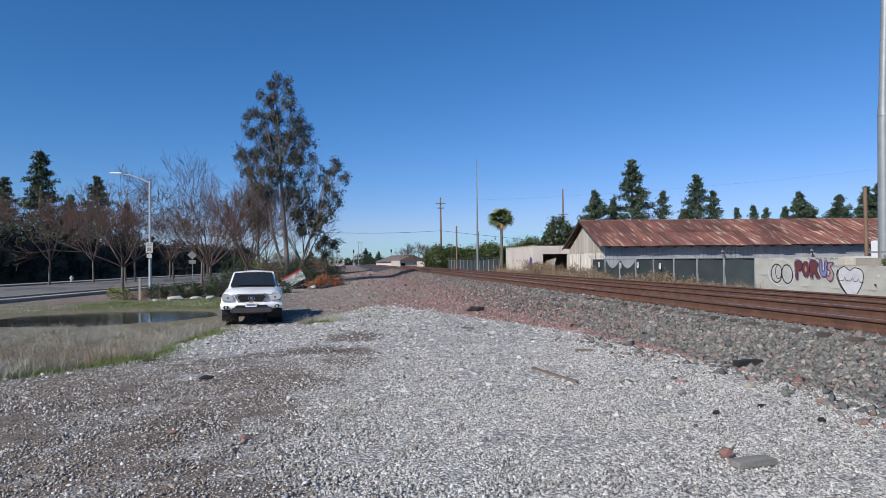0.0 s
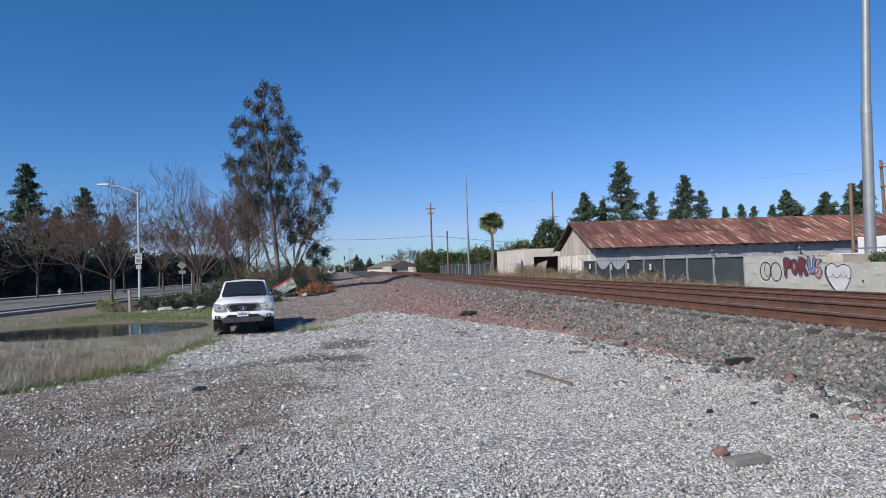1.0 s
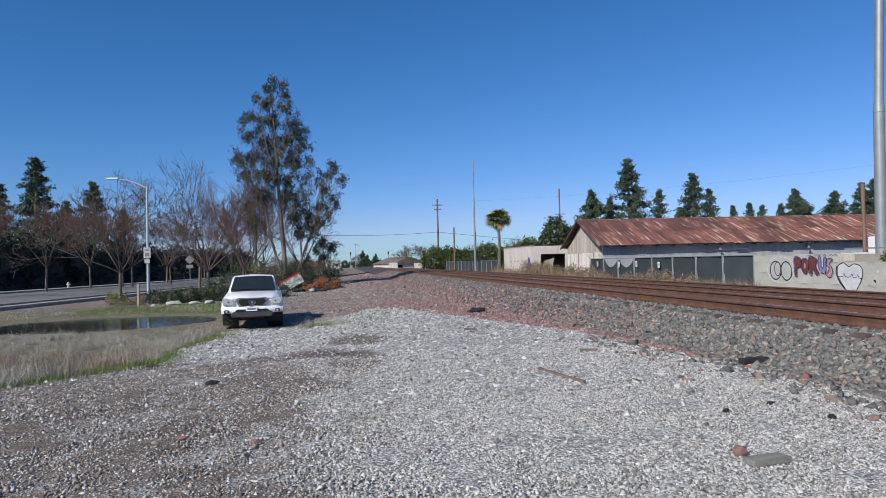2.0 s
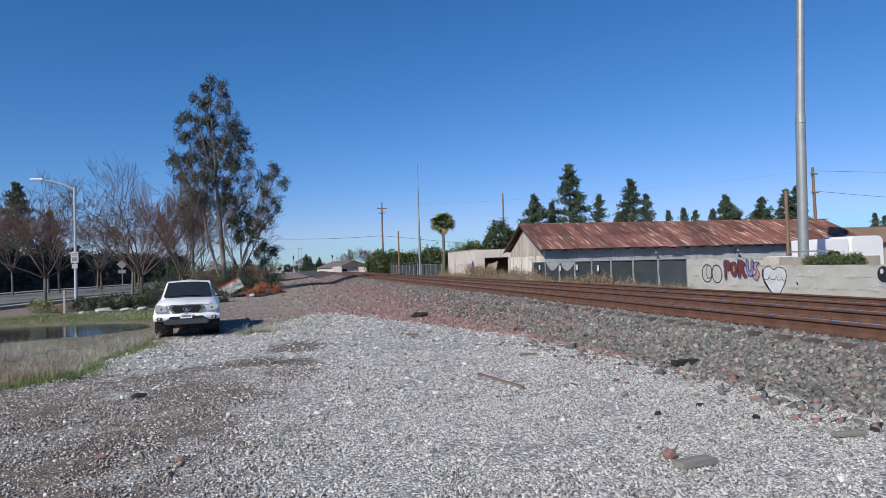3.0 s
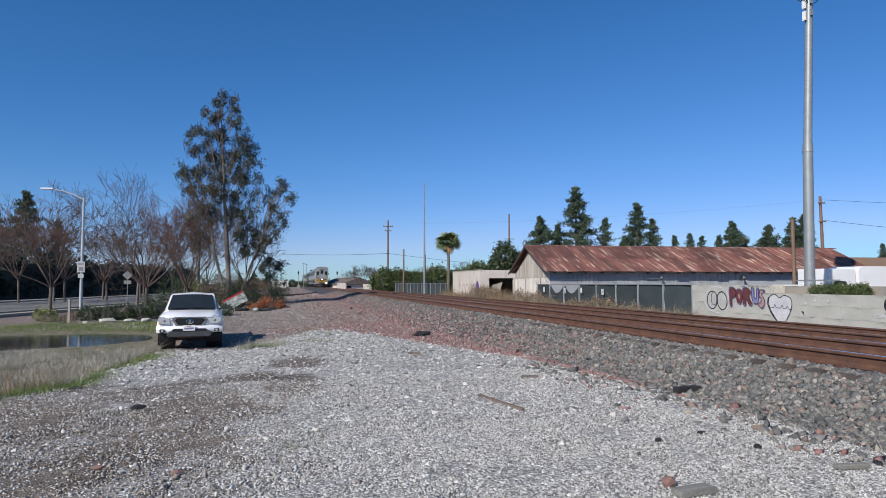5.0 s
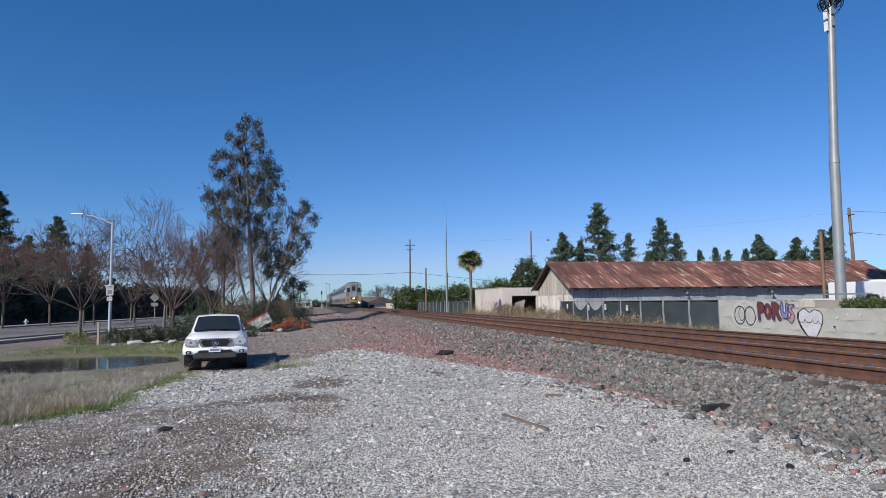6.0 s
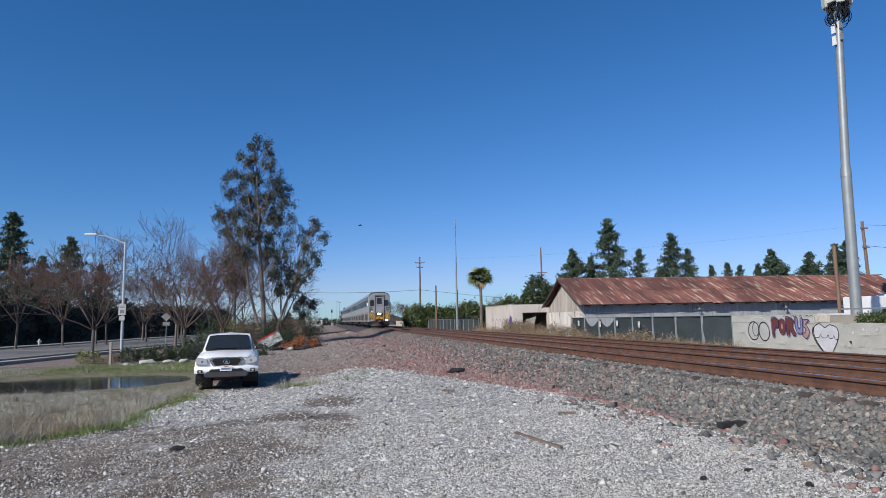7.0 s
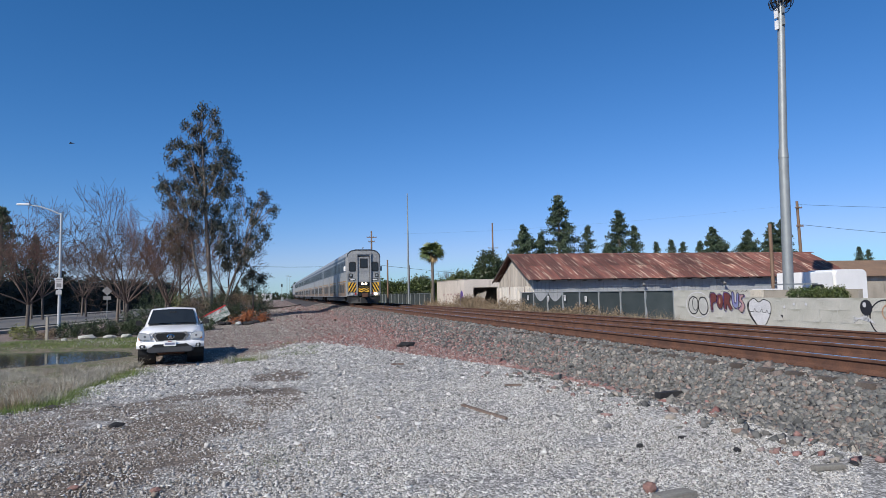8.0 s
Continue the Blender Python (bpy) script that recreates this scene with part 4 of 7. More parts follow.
part("window_unit", Shape().box(2.6, 3.5, 0.12, 0.40, 1.45, 1.85), M["white_paint"], shed, "white window air conditioner", bevel=0.02)

# ---- chain-link fence with dark screen ----
def fence(x, y0, y1, top, ground_at, n, label, screen=True):
    t = thing("fence", pose(x, 0, ground_at), label, "fence", kind="structure")
    for i in range(n + 1):
        y = y0 + (y1 - y0) * i / n
        part("post", Shape().tube([(0, y, 0), (0, y, top)], [0.035, 0.035], 8), M["galv"], t, smooth=True)
        part("wire_arm", Shape().tube([(0, y, top), (-0.28, y, top + 0.26)], [0.015, 0.01], 5), M["galv"], t)
    part("top_rail", Shape().tube([(0, y0, top - 0.04), (0, y1, top - 0.04)], [0.022, 0.022], 6), M["galv"], t)
    for k in range(3):
        part("barbed_wire", Shape().tube([(-0.08 - 0.09 * k, y0, top + 0.09 + 0.08 * k), (-0.08 - 0.09 * k, y1, top + 0.09 + 0.08 * k)], [0.005, 0.005], 4), M["galv"], t)
    m = mat("screen_cloth", (0.030, 0.043, 0.046), (0.045, 0.058, 0.060), rough=0.9, scale=0.8, fine=30, bump=0.2, vary=0.2)
    for i in range(n):
        a, b = y0 + (y1 - y0) * i / n + 0.04, y0 + (y1 - y0) * (i + 1) / n - 0.04
        rng = np.random.default_rng(50 + i)
        rows_ = []
        for j in range(9):
            z = 0.06 + (top - 0.12) * j / 8
            sag = 0.55 if (i in (n - 2, n - 3) and screen == "torn" and j > 4) else 0.0
            rows_.append([(0.045 + 0.02 * math.sin(5 * u + j) + rng.normal(0, 0.006), a + (b - a) * u, z - sag * math.sin(math.pi * u) * (j - 4) / 4) for u in np.linspace(0, 1, 11)])
        sh = Shape().loft(rows_, caps=False, closed=False)
        part("screen", sh, m, t, "dark green windscreen cloth" if i == 0 else "", smooth=True)
    return t
f1 = fence(17.1, 23.75, 41.2, 1.95, -0.35, 8, "chain-link fence with dark green privacy screen", "torn")
for y, z in ((31.6, 1.15), (34.2, 1.2), (36.5, 1.15), (39.8, 1.2)):
    sg = thing("small_sign", pose(17.03, y, z), "small white notice fixed to the fence", "sign", "fence notices")
    part("panel", Shape().box(-0.012, 0, -0.11, 0.11, -0.16, 0.16), M["white_paint"], sg)
    for k in range(4):
        part("text_bar", Shape().box(-0.016, -0.0125, -0.08, 0.08, 0.08 - 0.07 * k, 0.11 - 0.07 * k), M["plastic_grey"], sg)
f2 = fence(16.2, 64.0, 96.0, 1.75, -0.1, 13, "far chain-link fence with dark slats", True)

# ---- beige block building ----
def beige():
    b = thing("block_building", pose(17.2, 55.1, -0.15), "beige block building with graffiti and broken openings", "building")
    part("side_wall", Shape().box(0, 0.25, 0, 9.8, 0, 3.0), M["render_beige"], b)
    front = Shape().box(0.254, 9, 0, 0.25, 2.25, 3.0).box(0.254, 0.9, 0, 0.25, 0, 2.246).box(3.3, 3.8, 0, 0.25, 0, 2.246).box(6.6, 9, 0, 0.25, 0, 2.246)
    part("front_wall", front, M["render_beige"], b)
    part("rear_wall", Shape().box(0.254, 9, 9.55, 9.8, 0, 3.0), M["render_beige"], b)
    part("end_wall", Shape().box(9.004, 9.2, 0, 9.8, 0, 3.0), M["render_beige"], b)
    part("roof", Shape().box(0.26, 9, 0.254, 9.546, 2.62, 2.74), M["concrete_old"], b)
    part("broken_sheet", Shape().add([(0.95, -0.02, 0.6), (1.8, -0.06, 0.5), (2.2, -0.02, 1.9), (1.2, -0.02, 1.6)], [(0, 1, 2, 3)]), M["concrete_old"], b)
    part("broken_sheet", Shape().add([(4.0, -0.03, 0.4), (4.9, -0.1, 0.4), (5.2, -0.03, 1.7), (4.4, -0.03, 2.0)], [(0, 1, 2, 3)]), M["concrete_old"], b)
    part("parapet_cap", Shape().box(-0.04, 0.29, -0.04, 9.84, 3.004, 3.06), M["concrete_old"], b)
    g = thing("graffiti", pose(17.2 - 0.006, 0, -0.15), "pink and violet letters sprayed on the beige wall", "graffiti", kind="structure")
    for k, u in enumerate((-62.0, -60.7, -59.4, -58.2, -57.0)):
        stroke(oval(u, 0.95, 0.5, 0.75, tilt=0.2 * (-1) ** k, a0=0.5, a1=5.8), 0.16, SPRAY["pink"], False, parent=g, deep=0.001 * k)
    fill(oval(-55.9, 1.1, 0.55, 0.9), SPRAY["violet"], 0.002, parent=g)
    fill(oval(-55.6, 0.9, 0.3, 0.4), SPRAY["black"], 0.005, parent=g)
beige()


# ---- poles, lamps ----
M["lamp_paint"] = mat("lamp_paint", (0.46, 0.48, 0.49), (0.40, 0.42, 0.43), rough=0.45, metal=0.1, depth=0.15, scale=1.5, fine=18, bump=0.03)


def street_lamp():
    t = thing("street_lamp", pose(-11.65, 40, -0.5), "white painted street lamp with a curved arm", "street lamp")
    part("pole", Shape().tube([(0, 0, 0), (0, 0, 0.5), (0, 0, 7.15)], [0.11, 0.095, 0.06], 10), M["lamp_paint"], t, smooth=True)
    part("base_plate", Shape().tube([(0, 0, 0), (0, 0, 0.08)], [0.2, 0.2], 10), M["galv"], t)
    part("arm", Shape().tube([(0, 0, 7.05), (-0.5, 0, 7.3), (-1.1, 0, 7.52), (-1.75, 0, 7.6)], [0.04, 0.035, 0.03, 0.03], 8), M["lamp_paint"], t, smooth=True)
    part("lamp_head", Shape().loft([[(-1.6, -0.1, 7.58), (-1.6, 0.1, 7.58), (-1.6, 0.08, 7.68), (-1.6, -0.08, 7.68)], [(-2.25, -0.15, 7.58), (-2.25, 0.15, 7.58), (-2.25, 0.1, 7.66), (-2.25, -0.1, 7.66)]]), M["white_paint"], t, "white flat luminaire", bevel=0.02)
    return t
street_lamp()

def monopole():
    t = thing("cell_tower", pose(26.47, 27, -0.2), "grey steel cell tower with cables and antennas at its top", "tower")
    part("lower_mast", Shape().tube([(0, 0, 0), (0.2, 0, 9.0)], [0.265, 0.245], 20), M["galv"], t, smooth=True)
    part("upper_mast", Shape().tube([(0.2, 0, 9.0), (0.68, 0, 18.5)], [0.215, 0.18], 20), M["galv"], t, smooth=True)
    part("joint_ring", Shape().tube([(0.195, 0, 8.75), (0.21, 0, 9.25)], [0.262, 0.235], 20), M["galv"], t, smooth=True)
    return t
monopole()

def plain_pole(name, x, y, z0, z1, r0, r1, m, label, category, arm=None, lean=0.0):
    t = thing(name, pose(x, y, z0), label, category)
    h = z1 - z0
    part("pole", Shape().tube([(0, 0, 0), (lean * 0.5, 0, h * 0.5), (lean, 0, h)], [r0, (r0 + r1) / 2, r1], 10), m, t, smooth=True)
    for az, half in arm or ():
        part("crossarm", Shape().box(lean * az / h - half, lean * az / h + half, -0.07 - r1, -r1 + 0.02, az - 0.07, az + 0.07), m, t)
        for k in (-0.9, -0.4, 0.4, 0.9):
            part("insulator", Shape().tube([(lean + k * half, -r1, az + 0.07), (lean + k * half, -r1, az + 0.22)], [0.04, 0.03], 6), M["galv"], t)
    return t
plain_pole("radio_mast", 15.6, 72, -0.1, 13.6, 0.14, 0.05, M["galv"], "slender pale grey steel mast", "mast")
plain_pole("utility_pole", 17.15, 110, -0.2, 12.9, 0.2, 0.13, M["wood_pole"], "brown wooden utility pole with a crossarm", "utility pole", [(12.0, 0.9), (11.2, 0.6)])
plain_pole("wooden_post", 13.65, 75, -0.1, 5.8, 0.13, 0.09, M["wood_pole"], "short dark wooden pole by the tracks", "pole")
plain_pole("wooden_post", 17.0, 78, -0.1, 5.3, 0.10, 0.08, M["wood_pole"], "short weathered wooden pole by the tracks", "pole")
plain_pole("utility_pole", 47.4, 130, -0.2, 17.0, 0.22, 0.16, M["wood_pole"], "far wooden utility pole with a crossarm", "utility pole", [(11.6, 1.2)])
plain_pole("utility_pole", 61.0, 60, -0.2, 11.8, 0.22, 0.15, M["wood_pole"], "weathered wooden utility pole with wires", "utility pole", [(11.2, 0.5), (9.0, 0.5)], -0.25)
plain_pole("wooden_post", 20.06, 21.2, -0.2, 4.25, 0.075, 0.07, M["wood_pole"], "brown wooden service pole behind the wall", "pole")

# ---- palm ----
def palm():
    t = thing("fan_palm", pose(17.08, 66.4, -0.2), "tall fan palm with dead lower fronds", "palm")
    rng = np.random.default_rng(21)
    part("trunk", Shape().tube([(0, 0, -0.2), (0.05, 0, 2.5), (0.0, 0, 5.6)], [0.22, 0.14, 0.14], 10), M["bark_grey"], t, smooth=True)
    for i in range(50):
        dead = i >= 43
        a = i * 2.4
        el = rng.uniform(-1.2, -0.8) if dead else math.asin(rng.uniform(-0.45, 0.98))
        d = Vector((math.cos(a) * math.cos(el), math.sin(a) * math.cos(el), math.sin(el)))
        side = Matrix.Rotation(rng.uniform(-1.2, 1.2), 3, d) @ d.cross(Vector((0, 0, 1))).normalized()
        nrm = side.cross(d)
        hub = Vector((0, 0, 5.6)) + d * rng.uniform(0.2, 0.55)
        sh = Shape().tube([(0, 0, 5.4), hub], [0.025, 0.015], 4)
        for k in range(13):
            b = -1.0 + 2.0 * k / 12
            tip_d = (d * math.cos(b) + side * math.sin(b)).normalized()
            ln = (0.55 if dead else 1.0) * (0.75 + 0.25 * math.cos(b)) * rng.uniform(0.85, 1.1)
            mid = hub + tip_d * ln * 0.55
            tip = hub + tip_d * ln - Vector((0, 0, 0.12 * ln + (0.3 if dead else 0.06)))
            w = tip_d.cross(nrm).normalized() * 0.055
            sh.add([hub, mid + w, tip, mid - w], [(0, 1, 2, 3)])
        part("frond", sh, M["frond_dead"] if dead else M["leaf_palm"], t)
    t.scale = (1.14, 1.14, 1.14)
palm()

# ---- pickup truck ----
def section(y, pts):
    """A cross ring, mirrored: points are (half width, height) from the sill up to the middle of the top."""
    return [(-w, y, z) for w, z in pts] + [(w, y, z) for w, z in reversed(pts)]


def mirrored(pts, y):
    return [(x, y, z) for x, z in pts] + [(-x, y, z) for x, z in reversed(pts)]


def slab(outline, y0, y1, shrink=0.92):
    """A front panel: an outline in x, z with a soft edge, from y1 (back) to y0 (front)."""
    cx = sum(p[0] for p in outline) / len(outline)
    cz = sum(p[1] for p in outline) / len(outline)
    mid = y0 + (y1 - y0) * 0.35
    s = (1 + shrink) / 2
    ringp = lambda k, y: [(cx + (x - cx) * k, y, cz + (z - cz) * k) for x, z in outline]
    return Shape().loft([ringp(1, y1), ringp(1, mid), ringp(shrink, y0)])


M["plastic_dark"] = mat("plastic_dark", (0.055, 0.056, 0.06), rough=0.55, fine=50, bump=0.1)


M["red_plate"] = mat("red_plate", (0.35, 0.12, 0.10), bump=0)


def truck():
    t = thing("pickup_truck", pose(-2.93, 20.5, -0.43, 0, 0, 6), "white four-door pickup truck parked on the gravel", "pickup truck")
    body = [(0.16, [(0.70, 0.54), (0.80, 0.60), (0.82, 0.66), (0.80, 0.84), (0.70, 0.96), (0.0, 1.00)]),
            (0.32, [(0.84, 0.54), (0.90, 0.60), (0.925, 0.70), (0.90, 0.90), (0.76, 1.02), (0.0, 1.06)]),
            (0.60, [(0.88, 0.62), (0.93, 0.68), (0.945, 0.80), (0.91, 0.95), (0.78, 1.06), (0.0, 1.10)]),
            (0.95, [(0.88, 0.76), (0.93, 0.80), (0.945, 0.86), (0.91, 0.98), (0.79, 1.08), (0.0, 1.13)]),
            (1.32, [(0.88, 0.60), (0.93, 0.66), (0.94, 0.78), (0.91, 1.00), (0.80, 1.10), (0.0, 1.15)]),
            (1.50, [(0.86, 0.45), (0.90, 0.54), (0.91, 0.72), (0.90, 1.02), (0.82, 1.12), (0.0, 1.16)]),
            (3.60, [(0.86, 0.45), (0.90, 0.54), (0.91, 0.72), (0.90, 1.04), (0.85, 1.11), (0.0, 1.12)]),
            (3.75, [(0.88, 0.62), (0.93, 0.68), (0.94, 0.80), (0.91, 1.04), (0.86, 1.12), (0.0, 1.13)]),
            (4.15, [(0.88, 0.76), (0.93, 0.80), (0.945, 0.88), (0.91, 1.04), (0.86, 1.12), (0.0, 1.13)]),
            (4.55, [(0.88, 0.60), (0.93, 0.66), (0.94, 0.78), (0.91, 1.04), (0.86, 1.12), (0.0, 1.13)]),
            (5.25, [(0.86, 0.50), (0.90, 0.56), (0.92, 0.74), (0.91, 1.04), (0.86, 1.12), (0.0, 1.12)])]
    part("body", Shape().loft([section(y, p) for y, p in body]), M["truck_paint"], t, smooth=True)
    hood = [(0.13, [(0.60, 0.975), (0.50, 1.005), (0.0, 1.02)]), (0.30, [(0.70, 1.035), (0.58, 1.07), (0.30, 1.065), (0.0, 1.075)][:1] + [(0.58, 1.075), (0.0, 1.085)]), (0.9, [(0.74, 1.09), (0.60, 1.135), (0.0, 1.145)]), (1.45, [(0.78, 1.12), (0.64, 1.16), (0.0, 1.175)])]
    part("bonnet", Shape().loft([section(y, p) for y, p in hood]), M["truck_paint"], t, "white bonnet", smooth=True)
    cab = [(1.34, [(0.80, 1.10), (0.75, 1.13), (0.0, 1.17)]), (2.05, [(0.84, 1.10), (0.67, 1.585), (0.0, 1.635)]), (2.30, [(0.84, 1.10), (0.645, 1.64), (0.0, 1.69)]), (3.1, [(0.84, 1.10), (0.64, 1.64), (0.0, 1.69)]), (3.42, [(0.83, 1.10), (0.65, 1.59), (0.0, 1.64)]), (3.62, [(0.82, 1.10), (0.72, 1.14), (0.0, 1.15)])]
    part("cab", Shape().loft([section(y, p) for y, p in cab]), M["truck_paint"], t, smooth=True)
    ws = [(-0.705, 1.395, 1.19), (-0.35, 1.375, 1.20), (0.0, 1.37, 1.205), (0.35, 1.375, 1.20), (0.705, 1.395, 1.19), (0.605, 2.02, 1.59), (0.3, 1.99, 1.61), (0, 1.985, 1.615), (-0.3, 1.99, 1.61), (-0.605, 2.02, 1.59)]
    part("windscreen", Shape().add([(x, y - 0.035, z + 0.02) for x, y, z in ws] + ws, [tuple(range(10)), tuple(range(19, 9, -1))] + [(i, (i + 1) % 10, 10 + (i + 1) % 10, 10 + i) for i in range(10)]), M["glass_dark"], t, "dark sloping windscreen")
    part("cowl", Shape().box(-0.68, 0.68, 1.26, 1.37, 1.165, 1.185), M["black"], t)
    for s in (-1, 1):
        part("side_window", Shape().add([(s * 0.815, 1.75, 1.17), (s * 0.83, 3.35, 1.17), (s * 0.675, 3.25, 1.57), (s * 0.685, 2.1, 1.57)], [(0, 1, 2, 3)] if s > 0 else [(3, 2, 1, 0)]), M["glass_dark"], t)
        # head lamps
        out = [(s * 0.52, 0.80), (s * 0.56, 0.95), (s * 0.74, 1.00), (s * 0.87, 0.99), (s * 0.90, 0.90), (s * 0.84, 0.81), (s * 0.64, 0.785)]
        hl = part("headlight", slab(out, 0.105 + 0.0, 0.32, 0.93), M["lens"], t, "clear faceted headlight", smooth=True)
        part("reflector", Shape().tube([(s * 0.70, 0.100, 0.885), (s * 0.70, 0.112, 0.885)], [0.03, 0.035], 14), M["chrome"], hl)
        part("turn_lamp", Shape().box(s * 0.84 - 0.025, s * 0.84 + 0.025, 0.14, 0.20, 0.79, 0.94), M["amber"], hl)
        # fog lamps in dark recesses
        fg = part("fog_lamp_surround", slab([(s * 0.68, 0.56), (s * 0.69, 0.645), (s * 0.80, 0.66), (s * 0.84, 0.62), (s * 0.82, 0.55)], 0.055, 0.2, 0.95), M["black"], t)
        part("fog_lamp", Shape().tube([(s * 0.755, 0.045, 0.605), (s * 0.755, 0.06, 0.605)], [0.032, 0.038], 12), M["lens"], fg)
        # wheels
        for y in (0.95, 4.15):
            w = part("tyre", Shape().tube([(-0.125, 0, 0), (-0.115, 0, 0), (-0.085, 0, 0), (0.085, 0, 0), (0.115, 0, 0), (0.125, 0, 0)], [0.24, 0.345, 0.37, 0.37, 0.345, 0.24], 28), M["rubber"], t, "dusty black tyre", smooth=True, at=pose(s * 0.80, y, 0.37))
            part("rim", Shape().tube([(s * 0.10, 0, 0), (s * 0.128, 0, 0)], [0.235, 0.215], 18), M["galv"], w)
            part("wheel_arch", Shape().tube([(s * 0.45, y, 0.42), (s * 0.90, y, 0.42)], [0.42, 0.43], 20), M["black"], t)
        # mirrors, handles
        mr = part("mirror", Shape().loft([[(s * 0.88, 1.78, 1.14), (s * 1.08, 1.74, 1.15), (s * 1.08, 1.74, 1.31), (s * 0.92, 1.78, 1.31)], [(s * 0.90, 1.88, 1.15), (s * 1.07, 1.86, 1.16), (s * 1.07, 1.86, 1.30), (s * 0.93, 1.88, 1.30)]]), M["black"], t, "black wing mirror", bevel=0.02)
        part("mirror_arm", Shape().tube([(s * 0.82, 1.80, 1.14), (s * 0.92, 1.80, 1.20)], [0.025, 0.025], 6), M["black"], mr)
        for y in (2.55, 3.35):
            part("door_handle", Shape().box(s * 0.915 - 0.02, s * 0.915 + 0.02, y, y + 0.16, 0.97, 1.0), M["chrome"], t)
    # bumper with its grey lower valance
    rings = []
    for x in np.linspace(-1, 1, 17):
        y0 = 0.02 + 0.17 * abs(x) ** 2.6
        x_ = x * 0.925
        rings.append([(x_, y0 + 0.30, 0.73), (x_, y0 + 0.05, 0.735), (x_, y0, 0.68), (x_, y0 - 0.01, 0.60), (x_, y0 + 0.02, 0.54), (x_, y0 + 0.07, 0.50 + 0.05 * abs(x) ** 2), (x_, y0 + 0.30, 0.50 + 0.05 * abs(x) ** 2)])
    part("front_bumper", Shape().loft(rings), M["truck_paint"], t, "white wraparound bumper", smooth=True)
    part("bumper_valance", slab([(-0.56, 0.42), (-0.64, 0.46), (-0.62, 0.54), (-0.54, 0.60), (-0.42, 0.575), (0.42, 0.575), (0.54, 0.60), (0.62, 0.54), (0.64, 0.46), (0.56, 0.42)], -0.012, 0.16, 0.95), M["plastic_dark"], t, "grey plastic lower valance", bevel=0.01)
    part("air_intake", slab([(-0.48, 0.54), (-0.50, 0.62), (-0.44, 0.66), (0.44, 0.66), (0.50, 0.62), (0.48, 0.54)], -0.002, 0.1, 0.97), M["black"], t)
    # grille
    g = [(-0.34, 0.755), (-0.45, 0.90), (-0.38, 0.97), (0.38, 0.97), (0.45, 0.90), (0.34, 0.755)]
    surround = part("grille_surround", slab([(x * 1.15, 0.86 + (z - 0.86) * 1.30) for x, z in g], 0.085, 0.3, 0.97), M["chrome"], t, "chrome grille surround", bevel=0.008)
    gr = part("grille", slab([(x * 0.96, z) for x, z in g], 0.075, 0.2, 0.97), M["black"], t)
    for k in range(5):
        part("grille_bar", Shape().box(-0.33 - 0.015 * k, 0.33 + 0.015 * k, 0.066, 0.074, 0.765 + 0.042 * k, 0.775 + 0.042 * k), M["rubber"], gr)
    bd = part("badge", Shape().loft([[(0.105 * math.cos(a), 0.055, 0.865 + 0.07 * math.sin(a)) for a in np.linspace(0, 6.283, 20, endpoint=False)], [(0.085 * math.cos(a), 0.048, 0.865 + 0.052 * math.sin(a)) for a in np.linspace(0, 6.283, 20, endpoint=False)], [(0.085 * math.cos(a), 0.074, 0.865 + 0.052 * math.sin(a)) for a in np.linspace(0, 6.283, 20, endpoint=False)]], caps=False), M["chrome"], t, "chrome oval badge", smooth=True)
    part("badge_centre", Shape().tube([(0, 0.05, 0.865), (0, 0.062, 0.865)], [0.04, 0.045], 12), M["chrome"], bd)
    pl = part("number_plate", Shape().box(-0.185, 0.155, -0.022, -0.012, 0.60, 0.76), M["white_paint"], t, "white number plate", bevel=0.006)
    part("plate_bar", Shape().box(-0.145, 0.115, -0.026, -0.0225, 0.64, 0.695), mat("plate_ink", (0.22, 0.25, 0.36), bump=0), pl)
    part("plate_stripe", Shape().box(-0.07, 0.04, -0.026, -0.0225, 0.722, 0.742), M["red_plate"], pl)
    for s in (-1, 1):
        part("wiper", Shape().tube([(s * 0.1 + 0.25, 1.36, 1.20), (s * 0.1 - 0.2, 1.43, 1.25)], [0.01, 0.007], 5), M["black"], t)
        part("roof_rail", Shape().tube([(s * 0.60, 2.35, 1.70), (s * 0.60, 3.2, 1.70)], [0.018, 0.018], 6), M["black"], t)
    part("chassis", Shape().box(-0.55, 0.55, 0.5, 5.0, 0.36, 0.5).box(-0.6, 0.6, 0.86, 1.04, 0.30, 0.40), M["black"], t)
    part("skid_plate", Shape().loft([[(-0.4, 0.2, 0.44), (0.4, 0.2, 0.44), (0.4, 0.22, 0.47), (-0.4, 0.22, 0.47)], [(-0.35, 0.7, 0.30), (0.35, 0.7, 0.30), (0.35, 0.72, 0.33), (-0.35, 0.72, 0.33)]]), M["rust"], t)
    part("rear_view_mirror", Shape().box(-0.1, 0.1, 1.80, 1.84, 1.50, 1.56), M["black"], t)
    t.scale = (1.03, 1.03, 1.05)
    return t


truck()


# ---- train ----
def rounded(hw, z0, z1, r, n=6):
    pts = [(-hw, z0), (hw, z0)]
    for s in (1, -1):
        for k in range(n + 1):
            a = math.pi / 2 * (k / n if s > 0 else 1 + k / n)
            pts.append((s * (hw - r) + r * math.cos(a), z1 - r * 0.7 + 0.7 * r * math.sin(a)))
    return pts


